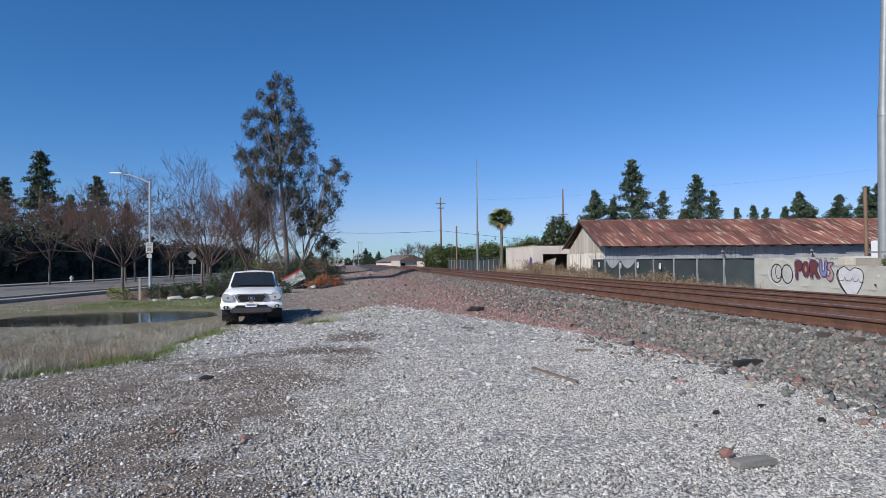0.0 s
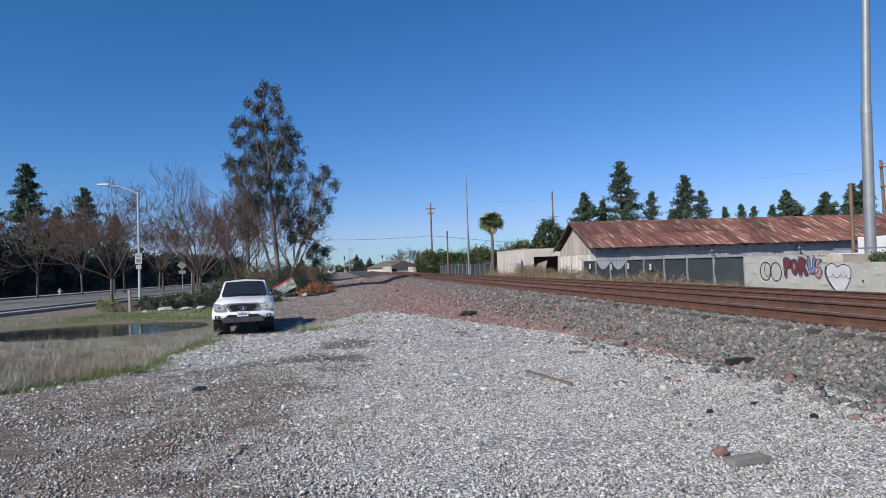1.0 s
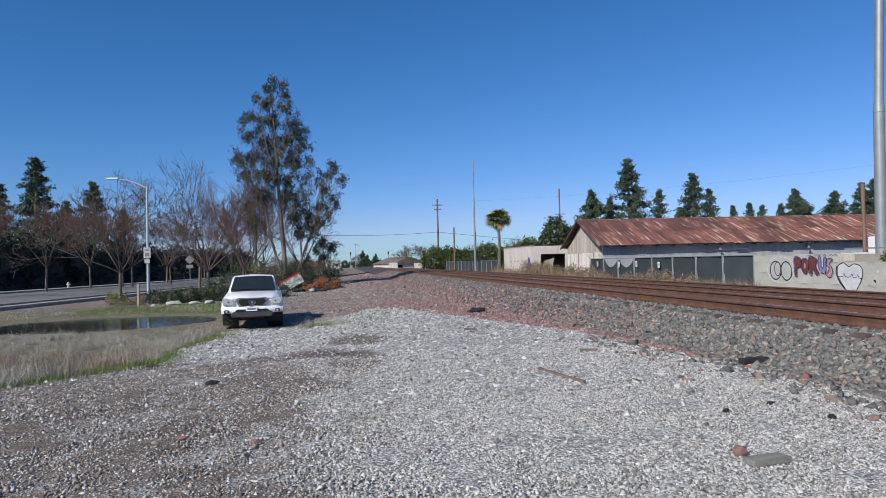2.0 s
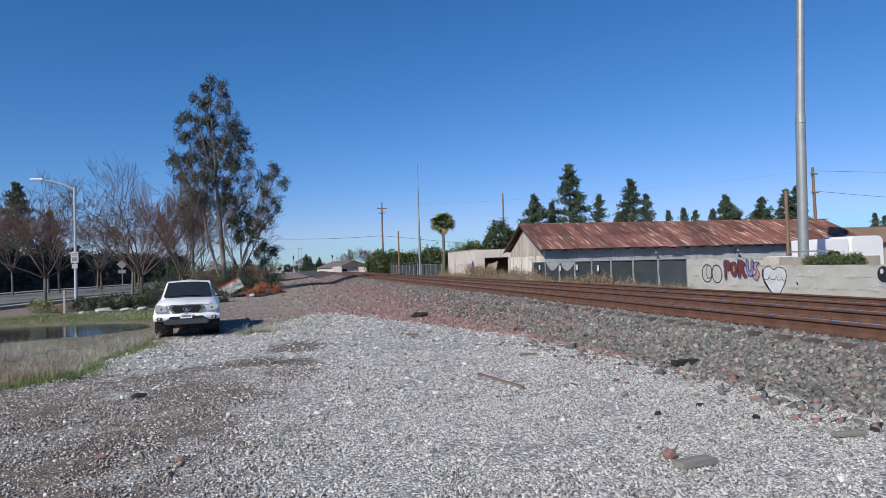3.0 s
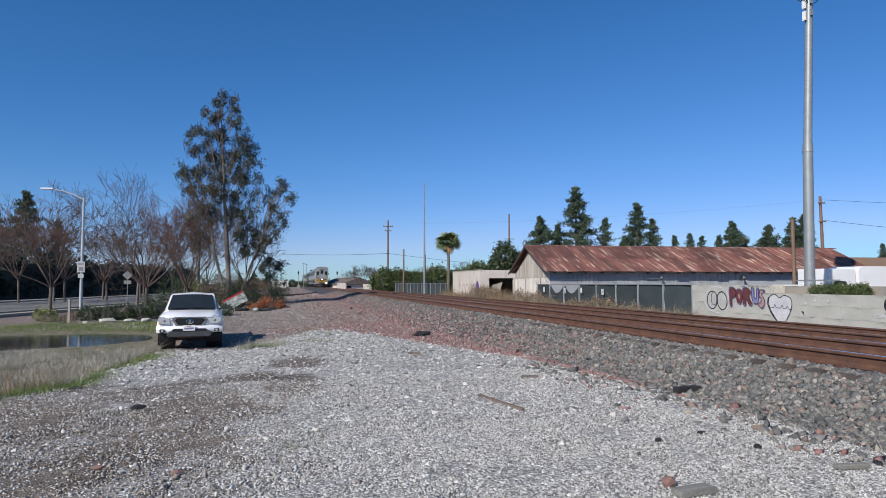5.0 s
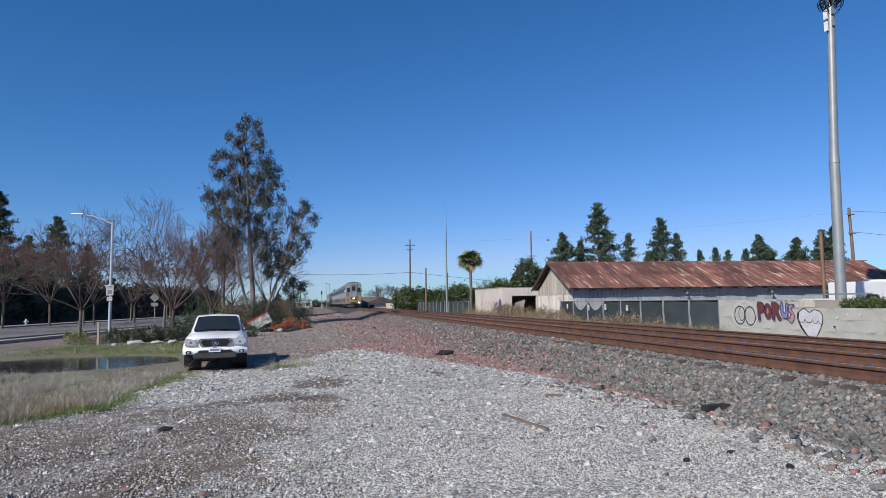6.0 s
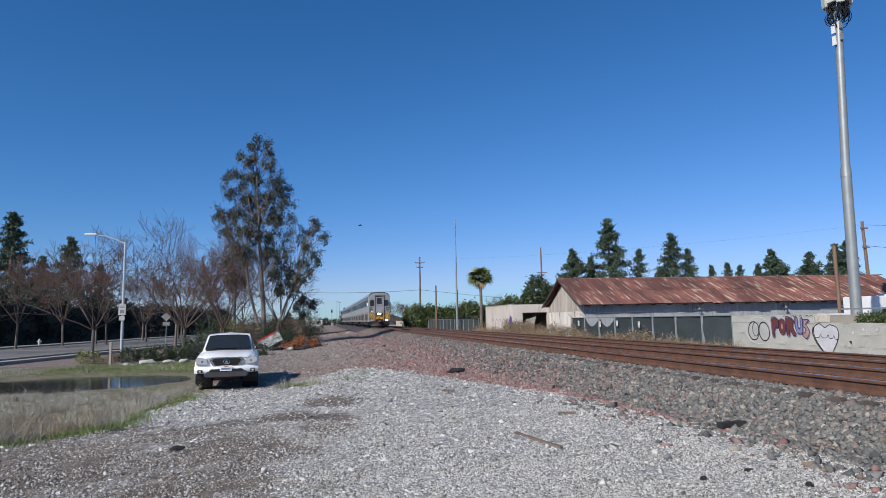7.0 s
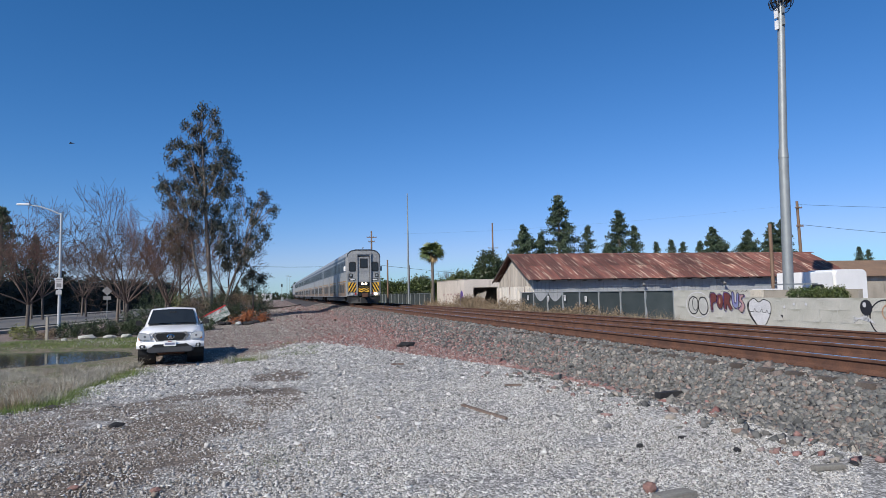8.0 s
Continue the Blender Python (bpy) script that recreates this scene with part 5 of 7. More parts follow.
M["train_silver"] = mat("train_silver", (0.33, 0.335, 0.33), (0.27, 0.275, 0.275), rough=0.42, metal=0.15, scale=0.6, fine=8, bump=0.03)
M["train_blue"] = mat("train_blue", (0.060, 0.078, 0.105), (0.05, 0.062, 0.085), rough=0.4, scale=0.6, fine=8, bump=0.02)
M["train_stripe"] = mat("train_stripe", (0.42, 0.25, 0.08), (0.33, 0.20, 0.08), rough=0.5, scale=1, fine=10, bump=0.02)
M["train_brown"] = mat("train_brown", (0.25, 0.17, 0.11), (0.17, 0.12, 0.085), rough=0.5, scale=0.6, fine=8, bump=0.02)
M["train_yellow"] = mat("train_yellow", (0.78, 0.44, 0.035), (0.68, 0.37, 0.035), rough=0.5, scale=1, fine=10, bump=0.02)
M["train_lamp"] = mat("train_lamp", (1.0, 0.84, 0.62), rough=0.2, bump=0, emit=6)
M["red_lens"] = mat("red_lens", (0.5, 0.03, 0.02), rough=0.3, bump=0)
WIN_UP = mesh_of("upper_window", Shape().box(-0.012, 0.012, -0.55, 0.55, -0.40, 0.40), M["glass_train"], bevel=0.01)
WIN_LOW = mesh_of("lower_window", Shape().box(-0.012, 0.012, -0.50, 0.50, -0.38, 0.38), M["glass_train"], bevel=0.01)
DOOR = mesh_of("door", Shape().box(-0.018, 0.018, -0.65, 0.65, -1.05, 1.05), M["train_silver"], bevel=0.012)
WHEEL = mesh_of("wheel", Shape().tube([(-0.07, 0, 0), (-0.045, 0, 0), (0.045, 0, 0), (0.07, 0, 0)], [0.46, 0.46, 0.45, 0.40], 22), M["rust"], True)
CARS = []


def bogie(t, y):
    b = part("bogie", Shape().box(-1.18, -1.0, -1.6, 1.6, 0.40, 0.68).box(1.0, 1.18, -1.6, 1.6, 0.40, 0.68).box(-1.0, 1.0, -0.3, 0.3, 0.45, 0.85), M["black"], t, "dark steel bogie", at=pose(0, y, 0))
    for s in (-1, 1):
        for d in (-1.25, 1.25):
            w = new("wheel", WHEEL)
            w.parent, w.matrix_basis = b, pose(s * 0.752, d, 0.457)


def clipped(poly, x0, x1):
    """A convex outline in x, z, cut off at two upright lines."""
    for side, lim in ((1, x0), (-1, x1)):
        out = []
        for (ax, az), (bx, bz) in zip(poly, poly[1:] + poly[:1]):
            ina, inb = side * (ax - lim) >= 0, side * (bx - lim) >= 0
            if ina:
                out.append((ax, az))
            if ina != inb:
                out.append((lim, az + (bz - az) * (lim - ax) / (bx - ax)))
        poly = out
    return poly


def coach(front):
    t = thing("cab_car" if front else "coach", pose(0, 0, 0), "grey bilevel rail cab car with lit headlights" if front else "grey bilevel passenger coach with a yellow stripe", "train car", "train cars")
    y0, y1 = (0.45, 25.7) if front else (0.15, 25.7)
    ring_ = rounded(1.52, 0.72, 4.88, 0.85, 8)
    rings = []
    if front:
        for y, k, d in ((0.0, 0.93, 0.10), (0.12, 0.985, 0.03), (0.45, 1.0, 0.0)):
            rings.append([(x * k, y, 2.6 + (z - 2.6) * (1 - d * 0.5)) for x, z in ring_])
    else:
        rings.append([(x, y0, z) for x, z in ring_])
    rings.append([(x, y1, z) for x, z in ring_])
    part("body", Shape().loft(rings), M["train_silver"], t, smooth=True)
    part("underframe", Shape().box(-1.35, 1.35, 3.2, 22.6, 0.32, 0.718), M["black"], t)
    for s in (-1, 1):
        part("roof_shoulder", Shape().box(s * 1.525 - 0.006, s * 1.525 + 0.006, 0.6, 25.5, 4.06, 4.26), M["train_blue"], t)
        part("upper_band", Shape().box(s * 1.532 - 0.006, s * 1.532 + 0.006, 0.8, 25.3, 2.95, 3.95), M["train_blue"], t, "dark blue window band")
        part("stripe", Shape().box(s * 1.535 - 0.006, s * 1.535 + 0.006, 0.6, 25.5, 2.05, 2.14), M["train_stripe"], t, "dull yellow stripe")
        part("lower_panel", Shape().box(s * 1.528 - 0.006, s * 1.528 + 0.006, 0.8, 25.3, 0.78, 1.96), M["train_brown"], t, "brownish lower side panel")
        for i in range(17):
            w = new("upper_window", WIN_UP)
            w.parent, w.matrix_basis = t, pose(s * 1.54, 1.9 + i * 1.36, 3.45)
        for i in range(15):
            if i in (4, 10):
                d = new("door", DOOR)
                d.parent, d.matrix_basis = t, pose(s * 1.53, 2.2 + i * 1.5, 1.86)
                continue
            w = new("lower_window", WIN_LOW)
            w.parent, w.matrix_basis = t, pose(s * 1.54, 2.2 + i * 1.5, 1.45)
    bogie(t, 3.2)
    bogie(t, 22.6)
    part("gangway", Shape().box(-0.6, 0.6, 25.7, 26.0, 0.9, 3.2), M["black"], t)
    if front:
        part("end_door", Shape().box(-0.52, 0.52, -0.055, -0.02, 2.0, 4.25), M["train_silver"], t, bevel=0.02)
        part("door_recess", Shape().box(-0.535, -0.515, -0.075, -0.02, 2.0, 4.3).box(0.515, 0.535, -0.075, -0.02, 2.0, 4.3).box(-0.535, 0.535, -0.075, -0.02, 4.26, 4.32), M["black"], t, "dark rubber door surround")
        part("door_header", Shape().extrude([(-0.75, 4.40), (0.75, 4.40), (0.68, 4.60), (-0.68, 4.60)], -0.14, 0.05, "y"), M["train_silver"], t, bevel=0.03)
        part("roof_rim", Shape().extrude([(-1.50, 4.20), (-1.42, 4.52), (-1.15, 4.78), (-0.7, 4.90), (0.7, 4.90), (1.15, 4.78), (1.42, 4.52), (1.50, 4.20), (1.46, 4.20), (1.38, 4.48), (1.12, 4.72), (0.68, 4.83), (-0.68, 4.83), (-1.12, 4.72), (-1.38, 4.48), (-1.46, 4.20)], -0.02, 0.3, "y"), M["train_blue"], t, "dark roof edge")
        part("lower_recess", Shape().box(-0.53, 0.53, -0.05, -0.02, 0.80, 1.996), M["black"], t)
        for s in (-1, 1):
            part("door_post", Shape().box(s * 0.60 - 0.07, s * 0.60 + 0.07, -0.16, 0.05, 0.9, 4.45), M["train_silver"], t, bevel=0.03)
            cw = part("cab_window", Shape().extrude([(s * 0.70, 3.02), (s * 0.78, 2.94), (s * 1.22, 2.94), (s * 1.30, 3.02), (s * 1.30, 3.66), (s * 1.18, 3.80), (s * 0.78, 3.80), (s * 0.70, 3.72)], -0.04, 0.02, "y"), M["black"], t, bevel=0.012)
            part("wiper", Shape().tube([(s * 0.84, -0.07, 3.72), (s * 1.08, -0.07, 3.28)], [0.014, 0.01], 5), M["rubber"], cw)
            part("pane", Shape().box(s * 1.0 - 0.24, s * 1.0 + 0.24, -0.052, -0.042, 3.02, 3.70), M["glass_dark"], cw)
            part("marker_lamp", Shape().tube([(s * 1.05, -0.03, 4.22), (s * 1.05, 0.03, 4.22)], [0.06, 0.06], 10), M["lens"], t)
            sb = part("side_bracket", Shape().box(s * 1.14 - 0.16, s * 1.14 + 0.16, -0.06, 0.0, 2.42, 2.76), M["plastic_dark"], t, bevel=0.03)
            part("lamp", Shape().tube([(s * 1.14, -0.085, 2.59), (s * 1.14, -0.06, 2.59)], [0.09, 0.10], 12), M["galv"], sb)
            nb = part("number_board", Shape().box(s * 0.98 - 0.30, s * 0.98 + 0.30, -0.035, -0.02, 2.10, 2.30), M["black"], t, bevel=0.01)
            part("text_bar", Shape().box(s * 0.98 - 0.22, s * 0.98 + 0.22, -0.04, -0.036, 2.16, 2.24), M["white_paint"], nb)
            hz = part("hazard_panel", Shape().box(s * 1.0 - 0.36, s * 1.0 + 0.36, -0.04, -0.02, 1.12, 1.98), M["train_yellow"], t, "yellow and black hazard stripes")
            for k in range(5):
                u = -0.62 + 0.26 * k
                band = clipped([(u, 1.12), (u + 0.13, 1.12), (u + 0.63, 1.98), (u + 0.50, 1.98)], -0.35, 0.35)
                if len(band) > 2:
                    part("black_stripe", Shape().extrude([(s * (1.0 - x), z) for x, z in band], -0.046, -0.0405, "y"), M["black"], hz)
            part("red_marker", Shape().tube([(s * 0.72, -0.06, 0.98), (s * 0.72, 0, 0.98)], [0.09, 0.09], 12), M["red_lens"], t)
            part("ditch_light", Shape().tube([(s * 1.05, -0.08, 0.96), (s * 1.05, 0, 0.96)], [0.13, 0.13], 14), M["train_lamp"] if s > 0 else M["lens"], t, "round ditch light")
            part("grab_rail", Shape().tube([(s * 1.44, -0.06, 1.0), (s * 1.44, -0.06, 2.8)], [0.02, 0.02], 6), M["galv"], t)
            part("cab_mirror", Shape().box(s * 1.62 - 0.09, s * 1.62 + 0.09, 0.5, 0.56, 3.0, 3.42), M["white_paint"] if s < 0 else M["galv"], t, bevel=0.02)
            part("air_hose", Shape().tube([(s * 0.5, -0.1, 0.75), (s * 0.55, -0.3, 0.45), (s * 0.45, -0.2, 0.2)], [0.035, 0.03, 0.03], 7), M["rubber"], t)
            part("side_step", Shape().box(s * 1.25 - 0.2, s * 1.25 + 0.2, -0.05, 0.35, 0.28, 0.70), M["black"], t)
        ew = part("door_window", Shape().box(-0.34, 0.34, -0.075, -0.057, 3.22, 4.08), M["black"], t)
        part("pane", Shape().box(-0.28, 0.28, -0.082, -0.077, 3.29, 4.02), M["glass_dark"], ew)
        part("door_crossbar", Shape().box(-0.46, 0.46, -0.075, -0.057, 2.96, 3.0), M["plastic_grey"], t)
        lampbox = part("headlight_box", Shape().box(-0.36, 0.36, -0.20, -0.06, 1.64, 1.98), M["black"], t, bevel=0.02)
        for s in (-1, 1):
            part("headlight", Shape().tube([(s * 0.15, -0.23, 1.84), (s * 0.15, -0.19, 1.84)], [0.10, 0.10], 14), M["train_lamp"], lampbox, "lit warm headlight")
        chev = part("chevron_panel", Shape().box(-0.46, 0.46, -0.118, -0.102, 1.12, 1.60), M["train_yellow"], t)
        for s in (-1, 1):
            for k in range(3):
                part("black_stripe", Shape().add([(0, -0.122, 1.13 + 0.17 * k), (s * 0.44, -0.122, 1.30 + 0.17 * k - (0.12 if k == 2 else 0)), (s * 0.44, -0.122, 1.38 + 0.17 * k - (0.14 if k == 2 else 0)), (0, -0.122, 1.21 + 0.17 * k)], [(0, 1, 2, 3)]), M["black"], chev)
        part("coupler", Shape().box(-0.16, 0.16, -0.75, 0.4, 0.70, 1.0).box(-0.24, 0.24, -0.85, -0.6, 0.66, 1.04), M["rust"], t, bevel=0.03)
        part("pilot_plate", Shape().loft([[(-1.3, -0.05, 0.15), (-0.3, -0.3, 0.15), (0.3, -0.3, 0.15), (1.3, -0.05, 0.15)], [(-1.3, 0.0, 0.66), (-0.3, -0.15, 0.66), (0.3, -0.15, 0.66), (1.3, 0.0, 0.66)]], caps=False, closed=False), M["black"], t)
        part("horn", Shape().tube([(0, 0.8, 5.02), (0, 0.3, 5.05)], [0.03, 0.06], 8), M["plastic_grey"], t)
    return t


def locomotive():
    t = thing("locomotive", pose(0, 0, 0), "grey diesel locomotive pushing at the rear", "locomotive", "train cars")
    part("hood", Shape().extrude(rounded(1.5, 1.3, 4.6, 0.5), 0.4, 17), M["train_silver"], t, smooth=True)
    part("cab", Shape().extrude(rounded(1.55, 1.3, 4.75, 0.6), 17.004, 20.5), M["train_blue"], t, smooth=True)
    part("frame", Shape().box(-1.5, 1.5, 0.2, 21, 0.9, 1.296), M["black"], t)
    part("fuel_tank", Shape().box(-1.4, 1.4, 7.5, 13, 0.25, 0.896), M["black"], t)
    for k in range(4):
        part("radiator_fan", Shape().tube([(0, 2 + 2.2 * k, 4.58), (0, 2 + 2.2 * k, 4.8)], [0.75, 0.75], 14), M["plastic_grey"], t)
    bogie(t, 3.4)
    bogie(t, 17.4)
    return t


CARS.append(coach(True))
C2nd = coach(False)
CARS.append(C2nd)
for i in range(3):
    CARS.append(copy_thing(C2nd, pose(0, 0, 0)))
CARS.append(locomotive())


# ---- loose stones ----
def stones(name, n, where, size, material, label, seed, sink=0.25, flat=(0.45, 0.85), blocky=False, pyramid=False):
    """Angular broken stones strewn over the land. where(rng, n) gives x, y, z."""
    rng = np.random.default_rng(seed)
    x, y, z = where(rng, n)
    n = len(x)
    if pyramid:
        c = np.array([[-1, -1, -0.5], [1, -1, -0.5], [1, 1, -0.5], [-1, 1, -0.5], [0, 0, 1]], float)
        f = np.array([[0, 1, 4], [1, 2, 4], [2, 3, 4], [3, 0, 4]])
        v = np.repeat(c[None], n, 0) * rng.uniform(0.7, 1.15, (n, 5, 3))
        v[:, 4, :2] += rng.uniform(-0.7, 0.7, (n, 2))
    elif blocky:
        c = np.array([[-1, -1, -1], [1, -1, -1], [1, 1, -1], [-1, 1, -1], [-1, -1, 1], [1, -1, 1], [1, 1, 1], [-1, 1, 1]], float)
        f = np.array([[3, 2, 1, 0], [4, 5, 6, 7], [0, 1, 5, 4], [1, 2, 6, 5], [2, 3, 7, 6], [3, 0, 4, 7]])
        v = np.repeat(c[None], n, 0) * rng.uniform(0.5, 1.0, (n, 8, 3))
    else:
        c = np.array([[1, 0, 0], [0, 1, 0], [-1, 0, 0], [0, -1, 0], [0, 0, 1], [0, 0, -1]], float)
        f = np.array([[0, 1, 4], [1, 2, 4], [2, 3, 4], [3, 0, 4], [1, 0, 5], [2, 1, 5], [3, 2, 5], [0, 3, 5]])
        v = np.repeat(c[None], n, 0) * rng.uniform(0.75, 1.25, (n, 6, 1)) + rng.normal(0, 0.28, (n, 6, 3))
    s = size(rng, x, y)
    v = v * np.stack([s * rng.uniform(0.8, 1.3, n), s * rng.uniform(0.7, 1.0, n), s * rng.uniform(*flat, n)], -1)[:, None] * 0.62
    def spin(v, axis, ang):
        i, j = [(1, 2), (0, 2), (0, 1)][axis]
        ca, sa = np.cos(ang)[:, None], np.sin(ang)[:, None]
        a, b = v[..., i].copy(), v[..., j].copy()
        v[..., i], v[..., j] = a * ca - b * sa, a * sa + b * ca
    spin(v, 0, rng.normal(0, 0.45, n))
    spin(v, 1, rng.normal(0, 0.45, n))
    spin(v, 2, rng.uniform(0, 6.283, n))
    v += np.stack([x, y, z + s * (0.3 - sink * 0.5)], -1)[:, None]
    f = (np.arange(n) * len(c))[:, None, None] + f[None]
    return tagged(quick(name, v.reshape(-1, 3), f.reshape(-1, f.shape[-1]), material), label, "stones", kind="stuff")


def lot(y0, y1, keep):
    """Random places of the lot that lie before the camera."""
    def place(rng, n):
        y = np.sqrt(rng.uniform(y0 * y0, y1 * y1, n))
        x = y * rng.uniform(-0.72, 1.15, n)
        ok = keep(rng, x, y) & (x < foot_x(y) + 0.1)
        x, y = x[ok], y[ok]
        return x, y, ground_z(x, y)
    return place


def pale(rng, x, y):
    d = np.maximum(dirt_amount(x, y) * 0.72, np.maximum(grass_amount(x, y), lane_amount(x, y) * 0.97))
    side = smooth_step((0.8 - x) / 2.0) * smooth_step((14 - y) / 3) * 0.82
    return rng.random(len(x)) > np.maximum(d, side)


def brown(rng, x, y):
    d = 0.75 * dirt_amount(x, y) + 0.6 * smooth_step((1.0 - x) / 2.4) + 0.25 * lane_amount(x, y)
    return rng.random(len(x)) < d * (1 - 0.9 * grass_amount(x, y))


sz = lambda a, b: (lambda rng, x, y: a * np.exp(rng.normal(0, b, len(x))))
grow_far = lambda a, k, b: (lambda rng, x, y: (a + k * y) * np.exp(rng.normal(0, b, len(x))))
stones("pale_gravel", 85000, lot(3.4, 7.2, pale), sz(0.0165, 0.36), M["gravel"], "pale grey crushed gravel on the lot", 31)
stones("pale_gravel", 80000, lot(7.2, 11.5, pale), sz(0.019, 0.38), M["gravel"], "pale grey crushed gravel on the lot", 32)
stones("pale_gravel", 130000, lot(11.5, 27, pale), grow_far(0.012, 0.0007, 0.42), M["gravel"], "pale grey crushed gravel on the lot", 33, pyramid=True)
stones("brown_gravel", 64000, lot(3.4, 11, brown), sz(0.0175, 0.38), M["gravel_brown"], "brown dirty gravel on the lot", 34)
stones("brown_gravel", 9000, lot(11, 30, brown), sz(0.024, 0.35), M["gravel_brown"], "brown dirty gravel on the lot", 35, pyramid=True)
stones("pale_gravel", 500, lot(3.6, 12, pale), sz(0.034, 0.3), M["gravel_brown"], "larger loose stones on the gravel", 36)


stones("pale_gravel", 13000, lot(7.0, 21, pale), sz(0.032, 0.35), M["gravel"], "coarser pale gravel on the lot", 39, pyramid=True)


def lane_places(redder):
    """Small stones trodden into the dirt lane; the reddish ones lie towards the ballast."""
    def place(rng, n):
        y = np.exp(rng.uniform(np.log(19.5), np.log(105), n))
        u = rng.uniform(0, 1, n)
        x = -4.2 + (u ** 0.6 if redder else u) * (foot_x(y) + 4.4)
        streak = 0.5 + 0.5 * np.sin(y * 0.55 + 0.7 * np.sin(x * 0.9))
        ok = lane_amount(x, y) > 0.5
        if redder:
            ok &= rng.random(n) < smooth_step((x - 0.2) / 3.2) + 0.35 * streak * smooth_step((x + 2.5) / 3)
        x, y = x[ok], y[ok]
        return x, y, ground_z(x, y)
    return place


stones("lane_gravel", 50000, lane_places(False), grow_far(0.010, 0.0006, 0.4), M["gravel_brown"], "brown stones trodden into the dirt lane", 37, pyramid=True)
stones("red_ballast", 26000, lane_places(True), grow_far(0.014, 0.0008, 0.35), M["ballast_red"], "reddish stones strewn over the dirt lane", 38, pyramid=True)


def slope(y0, y1, x1, red):
    def place(rng, n):
        y = np.exp(rng.uniform(np.log(y0), np.log(y1), n))
        f = foot_x(y) - 0.12
        u = rng.uniform(0, 1, n)
        x = f + u * (x1 - f)
        low = 1 - np.clip((x - f) / (6.75 - f), 0, 1)
        redness = smooth_step((y - 9) / 9) * (0.08 + 0.84 * low) + 0.03 * low
        ok = (rng.random(n) < redness) == red
        x, y, f = x[ok], y[ok], f[ok] + 0.12
        t = np.where(x < 6.75, 5.55 + (x - f) * 1.2 / (6.75 - f), x)
        # keep stones off the rails
        for cx, _ in TRACKS:
            for s in (-0.752, 0.752):
                near_rail = np.abs(x - cx - s) < 0.2
                t = np.where(near_rail, 5.0, t)
        ok = t > 5.3
        return x[ok], y[ok], np.maximum(bed_z(t[ok]), ground_z(x[ok], y[ok]))
    return place


stones("ballast_stones", 20000, slope(3.0, 16, 7.0, False), sz(0.047, 0.25), M["ballast"], "dark grey broken ballast stones", 41, flat=(0.6, 1.0), blocky=True)
stones("ballast_stones", 10000, slope(16, 90, 7.0, False), sz(0.062, 0.25), M["ballast"], "dark grey broken ballast stones", 42, flat=(0.6, 1.0), blocky=True)
stones("ballast_stones", 5000, slope(3.0, 60, 9.0, False), sz(0.045, 0.25), M["ballast"], "dark grey broken ballast stones", 43, flat=(0.6, 1.0), blocky=True)
stones("red_ballast", 11000, slope(3.0, 22, 6.9, True), sz(0.046, 0.25), M["ballast_red"], "reddish broken ballast stones", 44, flat=(0.6, 1.0), blocky=True)
stones("red_ballast", 8000, slope(22, 90, 6.9, True), sz(0.06, 0.25), M["ballast_red"], "reddish broken ballast stones", 45, flat=(0.6, 1.0), blocky=True)
def apron(rng, n):
    y = rng.uniform(9, 27, n)
    b = apron_x(y)
    x = b + rng.uniform(-0.35, 1.0, n) ** 1 * np.maximum(0.3, foot_x(y) - b)
    ok = (x < foot_x(y)) & (x > -1)
    return x[ok], y[ok], ground_z(x[ok], y[ok])
stones("red_ballast", 7000, apron, sz(0.05, 0.35), M["ballast_red"], "reddish broken stones strewn beside the ballast", 46)
def strays(rng, n):
    y = rng.uniform(4.5, 12, n)
    x = foot_x(y) - np.abs(rng.normal(0, 0.55, n))
    return x, y, ground_z(x, y)
stones("ballast_stones", 260, strays, sz(0.075, 0.3), M["ballast"], "stray dark ballast stones on the gravel", 47)
stones("red_ballast", 60, strays, sz(0.08, 0.3), M["ballast_red"], "stray reddish stones on the gravel", 48)

M["stone_dark"] = mat("stone_dark", (0.016, 0.016, 0.018), (0.034, 0.033, 0.033), rough=0.8, scale=8, fine=40, bump=0.5)
M["stone_red"] = mat("stone_red", (0.26, 0.145, 0.12), (0.19, 0.11, 0.095), rough=0.9, scale=8, fine=40, bump=0.5)
M["wood_grey"] = mat("wood_grey", (0.25, 0.24, 0.21), (0.17, 0.16, 0.14), rough=0.9, scale=6, fine=50, bump=0.5, stretch=(0.2, 3, 3))
M["wood_brown"] = mat("wood_brown", (0.13, 0.09, 0.07), (0.20, 0.15, 0.12), rough=0.9, scale=6, fine=50, bump=0.5, stretch=(0.2, 3, 3))


def rock(name, x, y, sx, sy, sz_, turn, material, label, z=None, category="rock", seed=0):
    rng = np.random.default_rng(seed + int(100 * (x + y)))
    bm = bmesh.new()
    bmesh.ops.create_icosphere(bm, subdivisions=2, radius=1)
    for v in bm.verts:
        v.co *= 1 + rng.normal(0, 0.13)
        v.co = Vector((v.co.x * sx / 2, v.co.y * sy / 2, v.co.z * sz_ / 2))
    me = bpy.data.meshes.new(name)
    bm.to_mesh(me)
    bm.free()
    me.materials.append(material)
    ob = new(name, me)
    g = float(ground_z(x, y)) if z is None else z
    ob.matrix_basis = pose(x, y, g + sz_ * 0.32, 0, 0, turn)
    return tagged(ob, label, category)


